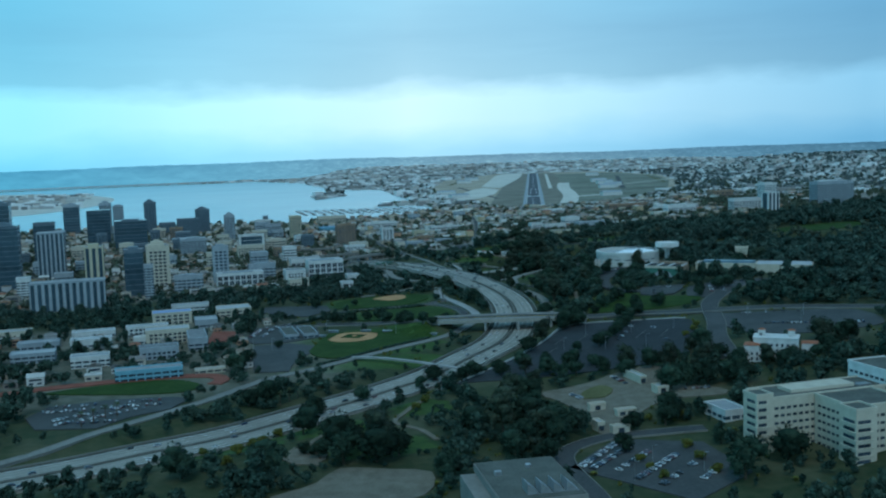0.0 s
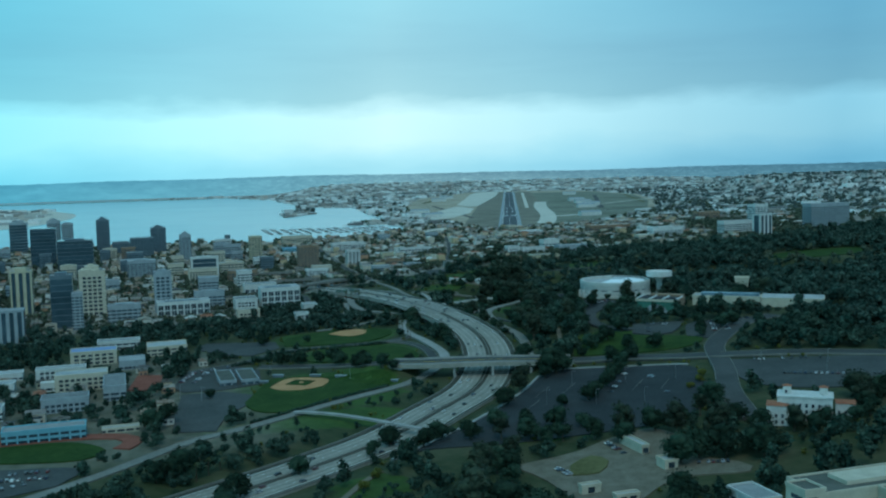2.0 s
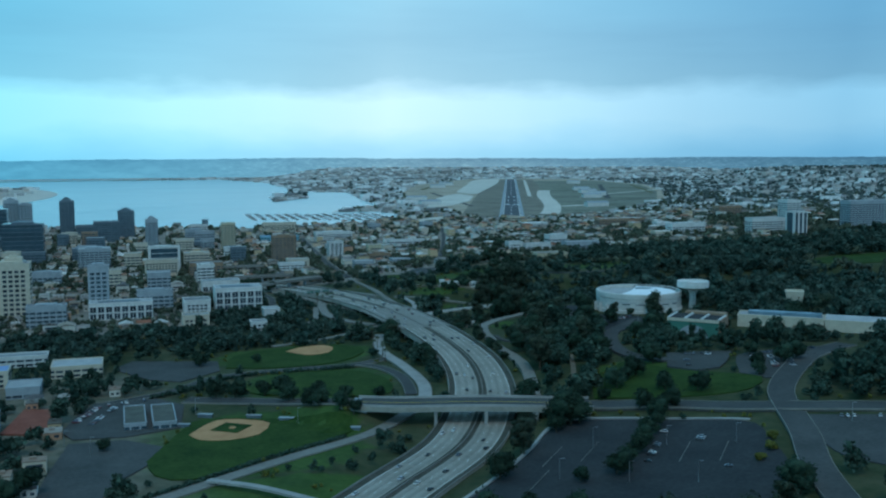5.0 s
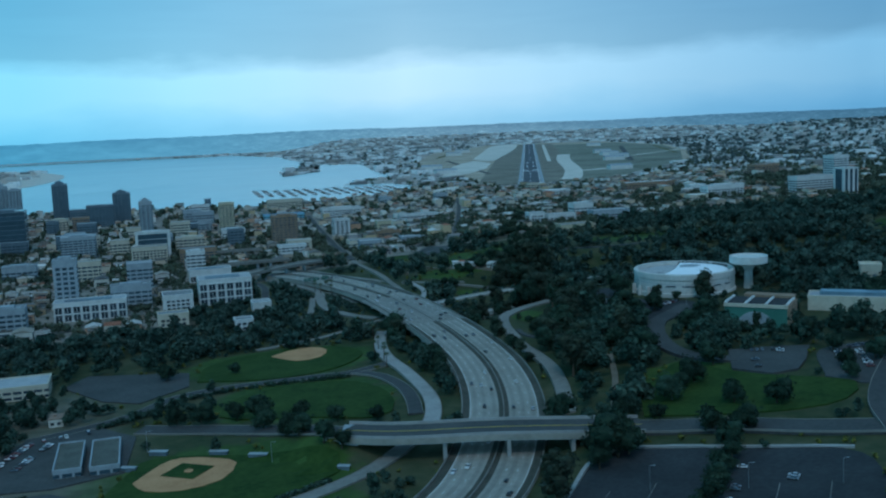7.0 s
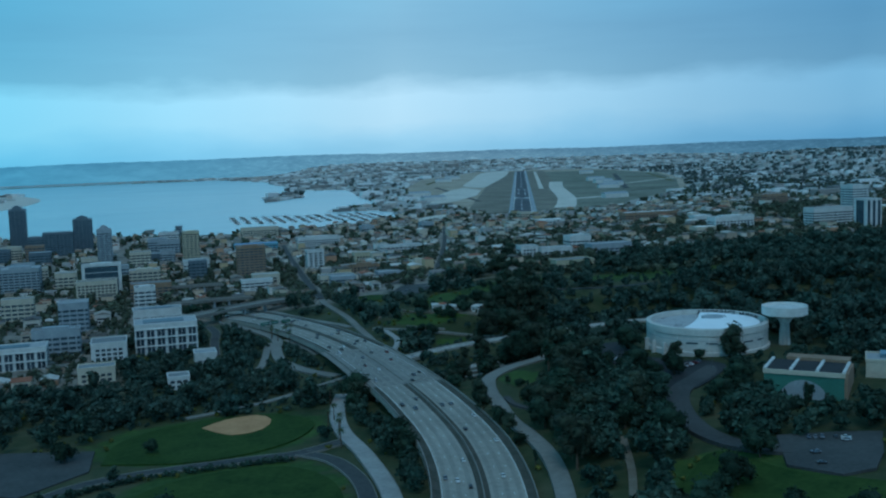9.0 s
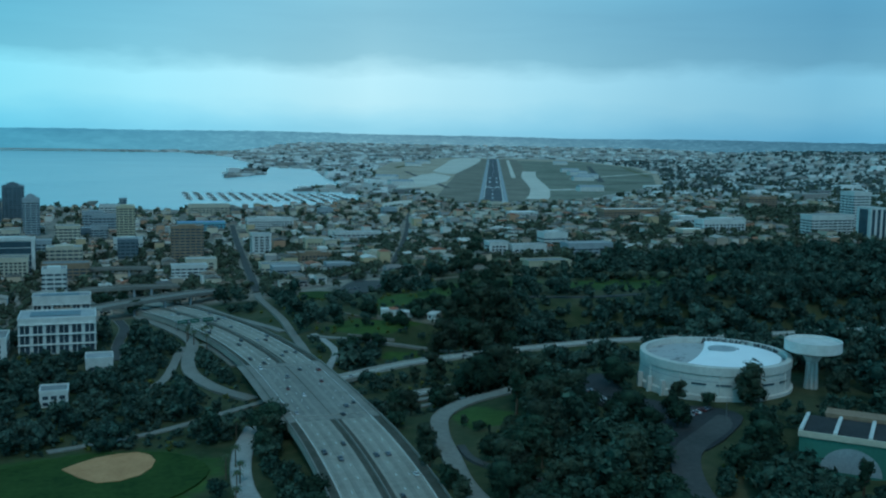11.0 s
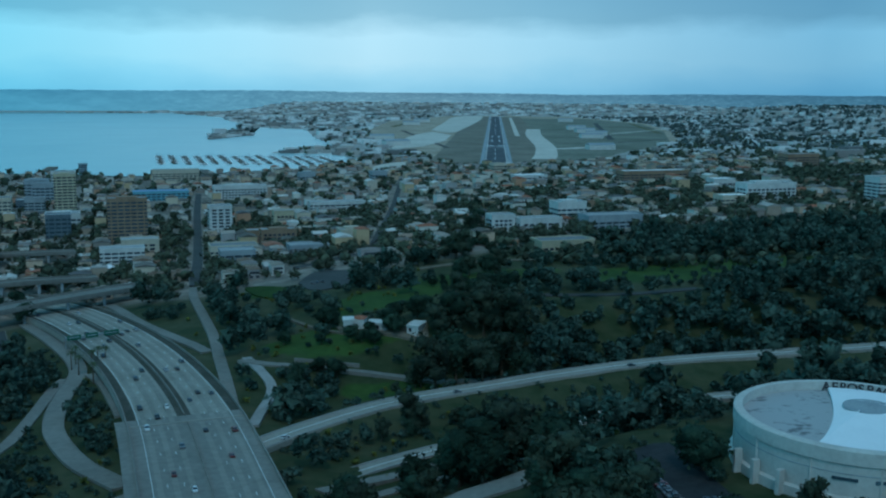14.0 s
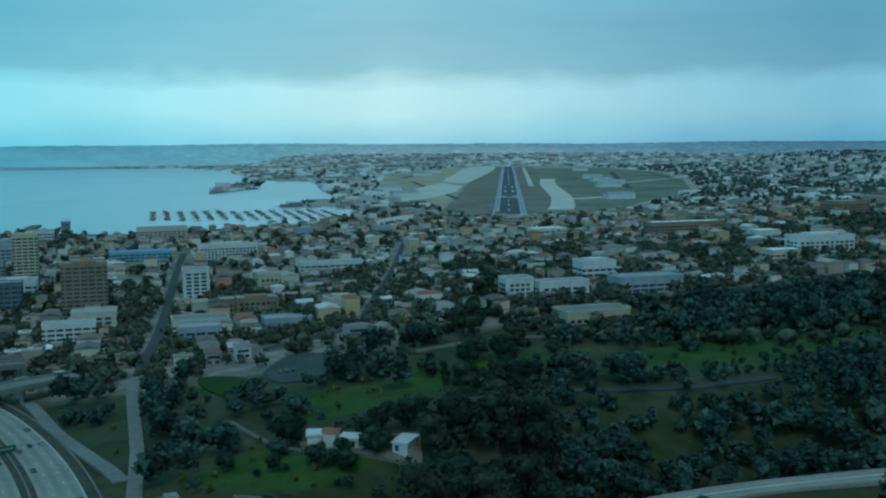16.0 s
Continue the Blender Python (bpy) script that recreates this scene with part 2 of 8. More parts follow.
M = {
    "asphalt": surf("asphalt", (0.026, 0.027, 0.029), (0.050, 0.050, 0.052), 9, 0.9, 0.1, 0.8),
    "lot": surf("parking_asphalt", (0.048, 0.051, 0.051), (0.086, 0.087, 0.085), 14, 0.9, 0.1, 1.2),
    "median": surf("planted_median", (0.055, 0.06, 0.048), (0.105, 0.10, 0.085), 5, 0.95, 0.3, 0.8),
    "tarmac": surf("dark_parking_asphalt", (0.022, 0.025, 0.028), (0.046, 0.049, 0.052), 14, 0.9, 0.1, 1.2),
    "concrete": surf("freeway_concrete", (0.25, 0.238, 0.205), (0.365, 0.345, 0.30), 16, 0.85, 0.1, 1.5),
    "pale": surf("pale_concrete", (0.26, 0.26, 0.25), (0.38, 0.37, 0.35), 6, 0.85, 0.1),
    "paint": surf("road_paint", (0.60, 0.60, 0.58), (0.78, 0.78, 0.76), 2, 0.7, 0.0),
    "lawn": surf("lawn", (0.020, 0.044, 0.010), (0.048, 0.080, 0.019), 9, 0.95, 0.3, 1.5),
    "dry": surf("dry_grass", (0.085, 0.085, 0.035), (0.16, 0.15, 0.07), 14, 0.95, 0.3, 1.5),
    "clay": surf("infield_clay", (0.40, 0.21, 0.10), (0.53, 0.30, 0.15), 5, 0.95, 0.1),
    "track": surf("running_track", (0.20, 0.07, 0.05), (0.28, 0.11, 0.08), 5, 0.95, 0.1),
    "tan": surf("airfield_dry_ground", (0.29, 0.24, 0.18), (0.50, 0.43, 0.335), 90, 0.95, 0.1, 9),
    "apron": surf("apron_concrete", (0.50, 0.46, 0.39), (0.68, 0.63, 0.55), 60, 0.85, 0.05, 6),
    "runway": surf("runway_asphalt", (0.060, 0.065, 0.075), (0.10, 0.105, 0.115), 30, 0.85, 0.05, 5),
    "glass": surf("window_glass", (0.030, 0.045, 0.060), (0.055, 0.075, 0.095), 3, 0.12, 0.0, vary=0.3),
    "darkglass": surf("curtain_wall_glass", (0.035, 0.060, 0.078), (0.070, 0.105, 0.13), 5, 0.15, 0.0, vary=0.2),
    "white": surf("white_stucco", (0.50, 0.50, 0.48), (0.68, 0.675, 0.65), 3, 0.85, 0.1),
    "cream": surf("cream_stucco", (0.46, 0.41, 0.32), (0.60, 0.54, 0.43), 3, 0.85, 0.1),
    "grey": surf("grey_concrete", (0.26, 0.29, 0.31), (0.37, 0.405, 0.43), 4, 0.85, 0.1),
    "darkwall": surf("dark_cladding", (0.085, 0.115, 0.14), (0.145, 0.18, 0.21), 4, 0.5, 0.05),
    "brown": surf("brown_concrete", (0.22, 0.15, 0.10), (0.32, 0.23, 0.16), 4, 0.85, 0.1),
    "goldwall": surf("ochre_stone", (0.42, 0.37, 0.25), (0.54, 0.48, 0.34), 4, 0.7, 0.1),
    "roofing": surf("flat_roofing", (0.24, 0.25, 0.26), (0.36, 0.36, 0.36), 4, 0.9, 0.1, vary=0.35),
    "oldroof": surf("weathered_gravel_roof", (0.085, 0.09, 0.078), (0.145, 0.148, 0.13), 5, 0.95, 0.15, 0.7),
    "redtile": surf("red_clay_tiles", (0.26, 0.10, 0.06), (0.38, 0.16, 0.09), 1.5, 0.85, 0.4),
    "green": surf("green_painted_wall", (0.055, 0.16, 0.12), (0.075, 0.21, 0.16), 4, 0.8, 0.05),
    "blueroof": surf("blue_metal_roof", (0.16, 0.22, 0.42), (0.22, 0.29, 0.52), 4, 0.5, 0.05),
    "tealwall": surf("teal_painted_wall", (0.16, 0.34, 0.42), (0.22, 0.42, 0.50), 4, 0.8, 0.05),
    "membrane": surf("white_roof_membrane", (0.84, 0.85, 0.86), (0.90, 0.91, 0.92), 5, 0.6, 0.05),
    "letter": surf("dark_sign_letters", (0.03, 0.03, 0.035), (0.05, 0.05, 0.055), 2, 0.6, 0.0),
    "bark": surf("bark", (0.07, 0.05, 0.035), (0.14, 0.11, 0.08), 0.6, 0.95, 0.4),
    # leaf, woods and hillwood carry some haze as extra blue in their green
    "leaf": surf("broadleaf_foliage", (0.011, 0.025, 0.018), (0.045, 0.072, 0.046), 1.6, 0.95, 0.9, 0.3, vary=0.35),
    "gum": surf("eucalyptus_foliage", (0.015, 0.026, 0.017), (0.058, 0.075, 0.046), 1.6, 0.85, 0.9, 0.3, vary=0.3),
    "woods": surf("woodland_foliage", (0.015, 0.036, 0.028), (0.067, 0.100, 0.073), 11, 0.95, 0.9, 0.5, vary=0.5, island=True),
    # town trees get a lighter foliage colour that stands in for haze
    "street_leaf": surf("street_tree_foliage", (0.036, 0.050, 0.034), (0.102, 0.116, 0.074), 11, 0.9, 0.6, 0.5, vary=0.45, island=True),
    "drum": surf("weathered_white_concrete", (0.47, 0.46, 0.43), (0.60, 0.59, 0.55), 5, 0.85, 0.1, 0.8),
    "deck": surf("stained_roof_deck", (0.17, 0.175, 0.18), (0.42, 0.42, 0.42), 7, 0.9, 0.1, 1.5, spread=(0.36, 0.46)),
    # hillwood: woods again, paler, with the haze mixed into the leaf colour
    "hillwood": surf("hazed_hill_foliage", (0.018, 0.042, 0.035), (0.084, 0.118, 0.092), 11, 0.95, 0.9, 0.5, vary=0.5, island=True),
    "palmleaf": surf("palm_foliage", (0.03, 0.05, 0.018), (0.07, 0.09, 0.035), 1.0, 0.8, 0.0),
    "bloom": surf("yellow_green_shrubs", (0.06, 0.08, 0.018), (0.16, 0.15, 0.03), 2.0, 0.9, 0.0, vary=0.3, island=True),
    "blueglass": surf("bluish_glazing", (0.10, 0.16, 0.20), (0.18, 0.26, 0.31), 4, 0.3, 0.0),
    "car": surf("car_paint", (0.9, 0.9, 0.9), (1.0, 1.0, 1.0), 2, 0.3, 0.0, palette=[(0.70, 0.70, 0.71), (0.04, 0.04, 0.045), (0.16, 0.17, 0.19), (0.42, 0.43, 0.45), (0.03, 0.05, 0.10), (0.74, 0.74, 0.72), (0.14, 0.03, 0.03), (0.06, 0.065, 0.07), (0.03, 0.035, 0.04), (0.10, 0.12, 0.15)]),
    "carlot": surf("crowded_car_paint", (0.9, 0.9, 0.9), (1.0, 1.0, 1.0), 2, 0.3, 0.0, palette=[(0.70, 0.70, 0.71), (0.04, 0.04, 0.045), (0.16, 0.17, 0.19), (0.42, 0.43, 0.45), (0.03, 0.05, 0.10), (0.74, 0.74, 0.72), (0.14, 0.03, 0.03), (0.06, 0.065, 0.07), (0.03, 0.035, 0.04), (0.10, 0.12, 0.15)], island=True),
    "tyre": surf("tyre_rubber", (0.015, 0.015, 0.015), (0.03, 0.03, 0.03), 1, 0.9, 0.0),
    "house": surf("house_walls", (0.70, 0.66, 0.61), (0.90, 0.86, 0.80), 3, 0.85, 0.1, palette=WALLS),
    "houseroof": surf("house_roofs", (0.62, 0.58, 0.54), (0.90, 0.86, 0.80), 3, 0.9, 0.2, palette=ROOFS),
    # far town: the house palettes again, lightened to stand in for haze
    "farhouse": surf("hazed_house_walls", (0.84, 0.79, 0.73), (1.0, 0.96, 0.90), 8, 0.85, 0.0, palette=WALLS, island=True),
    "farroof": surf("hazed_house_roofs", (0.80, 0.75, 0.69), (1.0, 0.96, 0.90), 8, 0.9, 0.0, palette=ROOFS, island=True),
    # far shore: haze put into a paler roof palette
    "shorehouse": surf("hazed_shore_roofs", (0.85, 0.86, 0.87), (1.0, 1.0, 1.0), 8, 0.9, 0.0, palette=[(0.48, 0.47, 0.44), (0.74, 0.73, 0.71), (0.30, 0.28, 0.26), (0.82, 0.81, 0.79), (0.52, 0.47, 0.42), (0.40, 0.39, 0.38), (0.20, 0.20, 0.195)], island=True),
    "worn": surf("worn_concrete", (0.17, 0.163, 0.145), (0.255, 0.245, 0.22), 16, 0.85, 0.1, 1.5),
    "verge": surf("dry_brown_verge", (0.165, 0.15, 0.118), (0.27, 0.245, 0.195), 60, 0.95, 0.1, 7),
    "fieldgrass": surf("grey_green_field", (0.13, 0.14, 0.105), (0.27, 0.265, 0.21), 110, 0.95, 0.1, 10),
    # blue-grey veil of distance mixed into the far foliage colour
    "far_leaf": surf("hazed_blue_green_foliage", (0.062, 0.085, 0.084), (0.11, 0.13, 0.12), 60, 0.95, 0.0, 9, vary=0.3, island=True),
    "tracks": surf("wheel_worn_concrete", (0.205, 0.196, 0.17), (0.305, 0.29, 0.255), 16, 0.85, 0.1, 1.5),
    "boat": surf("boat_hulls", (0.7, 0.7, 0.7), (0.85, 0.85, 0.85), 3, 0.4, 0.0, vary=0.15, island=True),
    "wood": surf("weathered_dock_planks", (0.10, 0.085, 0.07), (0.18, 0.16, 0.13), 3, 0.9, 0.1),
    "steel": surf("galvanised_steel", (0.30, 0.31, 0.32), (0.42, 0.43, 0.44), 1.5, 0.45, 0.0, metal=0.7),
    "sand": surf("sandy_path", (0.13, 0.115, 0.085), (0.22, 0.195, 0.155), 4, 0.95, 0.1),
    "yellow": surf("yellow_road_paint", (0.5, 0.36, 0.04), (0.6, 0.44, 0.07), 2, 0.7, 0.0),
    "signgreen": surf("green_sign_panel", (0.01, 0.09, 0.05), (0.015, 0.12, 0.07), 2, 0.5, 0.0),
}


def ground_material():
    """Park soil and dry grass, city ground and far suburbs, mixed by the sheet's own weights."""
    m = bpy.data.materials.new("ground_cover")
    m.use_nodes = True
    nt = m.node_tree
    N, L = nt.nodes.new, nt.links.new
    b = nt.nodes["Principled BSDF"]
    geo = N("ShaderNodeNewGeometry")

    def noise(size, detail=5):
        n = N("ShaderNodeTexNoise")
        n.inputs["Scale"].default_value, n.inputs["Detail"].default_value = 1 / size, detail
        L(geo.outputs["Position"], n.inputs["Vector"])
        return n.outputs[0]

    def ramp(src, stops):
        r = N("ShaderNodeValToRGB")
        L(src, r.inputs[0])
        e = r.color_ramp.elements
        e[0].position, e[0].color = stops[0][0], (*stops[0][1], 1)
        e[1].position, e[1].color = stops[-1][0], (*stops[-1][1], 1)
        for p, c in stops[1:-1]:
            e.new(p).color = (*c, 1)
        return r.outputs[0]

    def mix(f, a, c):
        x = N("ShaderNodeMix")
        x.data_type = "RGBA"
        if isinstance(f, float):
            x.inputs["Factor"].default_value = f
        else:
            L(f, x.inputs["Factor"])
        L(a, x.inputs["A"])
        L(c, x.inputs["B"])
        return x.outputs["Result"]

    def weight(name):
        a = N("ShaderNodeAttribute")
        a.attribute_name = name
        return a.outputs["Fac"]

    park = mix(0.5, ramp(noise(26), [(0.32, (0.024, 0.036, 0.014)), (0.5, (0.046, 0.056, 0.024)), (0.70, (0.115, 0.108, 0.066))]),
               ramp(noise(4), [(0.35, (0.020, 0.040, 0.012)), (0.65, (0.075, 0.077, 0.036))]))
    city = mix(0.5, ramp(noise(30), [(0.35, (0.17, 0.150, 0.128)), (0.65, (0.36, 0.31, 0.265))]), ramp(noise(7), [(0.38, (0.085, 0.082, 0.060)), (0.62, (0.35, 0.305, 0.26))]))
    # far ground: distance haze is painted in as paler colours
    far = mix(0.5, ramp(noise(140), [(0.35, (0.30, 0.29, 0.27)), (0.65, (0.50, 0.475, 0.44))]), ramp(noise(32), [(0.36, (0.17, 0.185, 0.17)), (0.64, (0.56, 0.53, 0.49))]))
    # grass takes over in ragged patches
    sward = mix(0.5, ramp(noise(14), [(0.35, (0.028, 0.060, 0.011)), (0.65, (0.070, 0.120, 0.024))]), ramp(noise(2.2), [(0.35, (0.024, 0.052, 0.010)), (0.65, (0.056, 0.092, 0.022))]))
    edge, ragged = N("ShaderNodeMath"), N("ShaderNodeMapRange")
    edge.operation = "ADD"
    L(weight("grass"), edge.inputs[0])
    L(noise(7), edge.inputs[1])
    ragged.inputs["From Min"].default_value, ragged.inputs["From Max"].default_value = 0.86, 1.06
    L(edge.outputs[0], ragged.inputs["Value"])
    park = mix(ragged.outputs[0], park, sward)
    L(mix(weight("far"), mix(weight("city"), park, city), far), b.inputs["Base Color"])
    b.inputs["Roughness"].default_value = 0.95
    b.inputs["Specular IOR Level"].default_value = 0.25
    bp = N("ShaderNodeBump")
    bp.inputs["Strength"].default_value, bp.inputs["Distance"].default_value = 0.4, 0.5
    L(noise(2.5), bp.inputs["Height"])
    L(bp.outputs[0], b.inputs["Normal"])
    return m


def water_material():
    m = bpy.data.materials.new("bay_water")
    m.use_nodes = True
    nt = m.node_tree
    N, L = nt.nodes.new, nt.links.new
    b = nt.nodes["Principled BSDF"]
    # base paler than water itself: haze and sky sheen put into the colour
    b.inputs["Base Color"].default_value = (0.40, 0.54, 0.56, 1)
    b.inputs["Roughness"].default_value = 0.22
    geo, n, big = N("ShaderNodeNewGeometry"), N("ShaderNodeTexNoise"), N("ShaderNodeTexNoise")
    for k, s in ((n, 0.05), (big, 0.004)):
        k.inputs["Scale"].default_value, k.inputs["Detail"].default_value = s, 5
        L(geo.outputs["Position"], k.inputs["Vector"])
    bp = N("ShaderNodeBump")
    bp.inputs["Strength"].default_value, bp.inputs["Distance"].default_value = 0.25, 0.5
    L(n.outputs[0], bp.inputs["Height"])
    L(bp.outputs[0], b.inputs["Normal"])
    r = N("ShaderNodeMapRange")
    r.inputs["To Min"].default_value, r.inputs["To Max"].default_value = 0.15, 0.32
    L(big.outputs[0], r.inputs["Value"])
    L(r.outputs[0], b.inputs["Roughness"])
    return m


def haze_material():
    """The skyline hills, veiled by distance: the haze is put into an emission colour that glows softly, paler towards
    the open sky over the airfield, with faint slopes, groves and roofs.
    """
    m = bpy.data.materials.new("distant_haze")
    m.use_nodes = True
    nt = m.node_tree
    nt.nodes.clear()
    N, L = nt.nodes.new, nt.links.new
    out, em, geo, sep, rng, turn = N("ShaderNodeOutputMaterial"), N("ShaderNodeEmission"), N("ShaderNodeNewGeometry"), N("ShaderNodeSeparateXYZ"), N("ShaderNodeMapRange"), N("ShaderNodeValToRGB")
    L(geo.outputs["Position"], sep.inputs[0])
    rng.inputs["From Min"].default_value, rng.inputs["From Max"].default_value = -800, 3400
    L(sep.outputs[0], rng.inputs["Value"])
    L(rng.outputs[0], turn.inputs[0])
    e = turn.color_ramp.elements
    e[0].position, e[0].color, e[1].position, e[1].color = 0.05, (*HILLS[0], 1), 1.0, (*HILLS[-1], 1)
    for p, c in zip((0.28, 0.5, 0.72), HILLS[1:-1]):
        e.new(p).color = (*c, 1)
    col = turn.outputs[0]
    # the built-up slopes behind the airfield are mottled by roofs and groves, the headland across the bay is smooth
    built = N("ShaderNodeMapRange")
    built.inputs["From Min"].default_value, built.inputs["From Max"].default_value, built.inputs["To Min"].default_value = 200, 900, 0.1
    L(sep.outputs[0], built.inputs["Value"])
    for scale, lo, hi, much in (((0.004, 0.004, 0.02), (0.88, 0.90, 0.92), (1.08, 1.07, 1.06), 0.8), ((0.014, 0.014, 0.06), (0.78, 0.82, 0.85), (1.14, 1.12, 1.10), 0.7), ((0.05, 0.05, 0.22), (0.80, 0.83, 0.86), (1.5, 1.42, 1.34), None)):
        mp, n, tone, mul = N("ShaderNodeMapping"), N("ShaderNodeTexNoise"), N("ShaderNodeValToRGB"), N("ShaderNodeMix")
        mp.inputs["Scale"].default_value = scale
        L(geo.outputs["Position"], mp.inputs["Vector"])
        L(mp.outputs[0], n.inputs["Vector"])
        n.inputs["Scale"].default_value, n.inputs["Detail"].default_value, n.inputs["Roughness"].default_value = 1.0, 5, 0.6
        L(n.outputs[0], tone.inputs[0])
        q = tone.color_ramp.elements
        q[0].position, q[0].color, q[1].position, q[1].color = 0.36, (*lo, 1), 0.72, (*hi, 1)
        q.new(0.56).color = (0.98, 0.985, 0.99, 1)
        mul.data_type, mul.blend_type = "RGBA", "MULTIPLY"
        if much is None:
            L(built.outputs[0], mul.inputs["Factor"])
        else:
            mul.inputs["Factor"].default_value = much
        L(col, mul.inputs["A"])
        L(tone.outputs[0], mul.inputs["B"])
        col = mul.outputs["Result"]
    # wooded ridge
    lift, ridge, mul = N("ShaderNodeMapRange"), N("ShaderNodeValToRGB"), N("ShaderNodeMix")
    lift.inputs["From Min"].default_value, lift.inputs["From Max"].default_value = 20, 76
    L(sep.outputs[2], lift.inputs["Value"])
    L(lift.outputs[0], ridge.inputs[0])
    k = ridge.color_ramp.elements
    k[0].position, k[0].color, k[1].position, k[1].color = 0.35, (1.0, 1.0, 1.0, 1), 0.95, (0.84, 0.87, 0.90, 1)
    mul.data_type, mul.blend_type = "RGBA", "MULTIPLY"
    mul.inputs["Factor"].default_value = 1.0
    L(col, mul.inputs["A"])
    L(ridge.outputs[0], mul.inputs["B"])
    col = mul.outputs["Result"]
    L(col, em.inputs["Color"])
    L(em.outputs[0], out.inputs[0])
    return m


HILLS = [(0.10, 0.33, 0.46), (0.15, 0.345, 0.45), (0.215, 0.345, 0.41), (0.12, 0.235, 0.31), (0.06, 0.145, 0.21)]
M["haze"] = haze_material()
M["ground"], M["water"] = ground_material(), water_material()


# ---- helpers for building ----
def mesh_of(name, verts, faces, mats):
    """A mesh from corner and face lists; mats: one material, or a list with a face index each given later."""
    me = bpy.data.meshes.new(name)
    me.from_pydata([tuple(v) for v in verts], [], [tuple(f) for f in faces])
    me.materials.append(mats)
    me.update()
    return me


def link(name, me, parent=None, label="", m=None):
    ob = new(name, me)
    if parent is not None:
        ob.parent = parent
    if m is not None:
        ob.matrix_basis = m
    if label:
        tagged(ob, label=label)
    return ob


class Shape:
    """Gathers boxes, prisms and rings into one mesh."""

    def __init__(self):
        self.v, self.f = [], []

    def box(self, x0, x1, y0, y1, z0, z1):
        n = len(self.v)
        self.v += [(x0, y0, z0), (x1, y0, z0), (x1, y1, z0), (x0, y1, z0), (x0, y0, z1), (x1, y0, z1), (x1, y1, z1), (x0, y1, z1)]
        self.f += [[n + i for i in q] for q in ((3, 2, 1, 0), (4, 5, 6, 7), (0, 1, 5, 4), (1, 2, 6, 5), (2, 3, 7, 6), (3, 0, 4, 7))]
        return self

    def gable(self, x0, x1, y0, y1, z0, z1, along="x", over=0.25):
        """A pitched roof with thickness over a rectangle."""
        n = len(self.v)
        x0, x1, y0, y1 = x0 - over, x1 + over, y0 - over, y1 + over
        if along == "x":
            ym = (y0 + y1) / 2
            self.v += [(x0, y0, z0), (x1, y0, z0), (x1, y1, z0), (x0, y1, z0), (x0, ym, z1), (x1, ym, z1)]
            self.f += [[n + i for i in q] for q in ((3, 2, 1, 0), (0, 1, 5, 4), (2, 3, 4, 5), (1, 2, 5), (3, 0, 4))]
        else:
            xm = (x0 + x1) / 2
            self.v += [(x0, y0, z0), (x1, y0, z0), (x1, y1, z0), (x0, y1, z0), (xm, y0, z1), (xm, y1, z1)]
            self.f += [[n + i for i in q] for q in ((3, 2, 1, 0), (1, 2, 5, 4), (3, 0, 4, 5), (0, 1, 4), (2, 3, 5))]
        return self

    def hip(self, x0, x1, y0, y1, z0, z1, over=0.25):
        n = len(self.v)
        x0, x1, y0, y1 = x0 - over, x1 + over, y0 - over, y1 + over
        k = min(x1 - x0, y1 - y0) / 2
        if x1 - x0 > y1 - y0:
            a, b = (x0 + k, (y0 + y1) / 2, z1), (x1 - k, (y0 + y1) / 2, z1)
            q = ((3, 2, 1, 0), (0, 1, 5, 4), (2, 3, 4, 5), (1, 2, 5), (3, 0, 4))
        else:
            a, b = ((x0 + x1) / 2, y0 + k, z1), ((x0 + x1) / 2, y1 - k, z1)
            q = ((3, 2, 1, 0), (1, 2, 5, 4), (3, 0, 4, 5), (0, 1, 4), (2, 3, 5))
        self.v += [(x0, y0, z0), (x1, y0, z0), (x1, y1, z0), (x0, y1, z0), a, b]
        self.f += [[n + i for i in r] for r in q]
        return self

    def tube(self, cx, cy, profile, n=32, a0=0.0, a1=360.0):
        """A body of revolution round an upright axis, or a sector of one: profile of (radius, z), closed where it ends on the axis."""
        full = a1 - a0 >= 359.9
        s = len(self.v)
        steps = n if full else n + 1
        for i in range(steps):
            a = radians(a0 + (a1 - a0) * i / n)
            self.v += [(cx + r * math.cos(a), cy + r * math.sin(a), z) for r, z in profile]
        k = len(profile)
        for i in range(n):
            a, b = s + i * k, s + ((i + 1) % steps) * k
            self.f += [[a + j, b + j, b + j + 1, a + j + 1] for j in range(k - 1)]
        return self

    def mesh(self, name, mat):
        return mesh_of(name, self.v, self.f, mat)


def smooth(a, b, v):
    u = np.clip((v - a) / (b - a), 0, 1)
    return u * u * (3 - 2 * u)


def curve(points, step=4.0):
    """Points on a smooth line (Catmull-Rom) through the given ones, about a step apart."""
    p = np.array(points, float)
    p = np.vstack([2 * p[0] - p[1], p, 2 * p[-1] - p[-2]])
    out = []
    for i in range(1, len(p) - 2):
        n = max(2, int(np.linalg.norm(p[i + 1][:2] - p[i][:2]) / step))
        for k in range(n):
            t = k / n
            out.append(0.5 * (2 * p[i] + (p[i + 1] - p[i - 1]) * t + (2 * p[i - 1] - 5 * p[i] + 4 * p[i + 1] - p[i + 2]) * t * t + (3 * p[i] - p[i - 1] - 3 * p[i + 1] + p[i + 2]) * t**3))
    out.append(p[-2])
    return np.array(out)


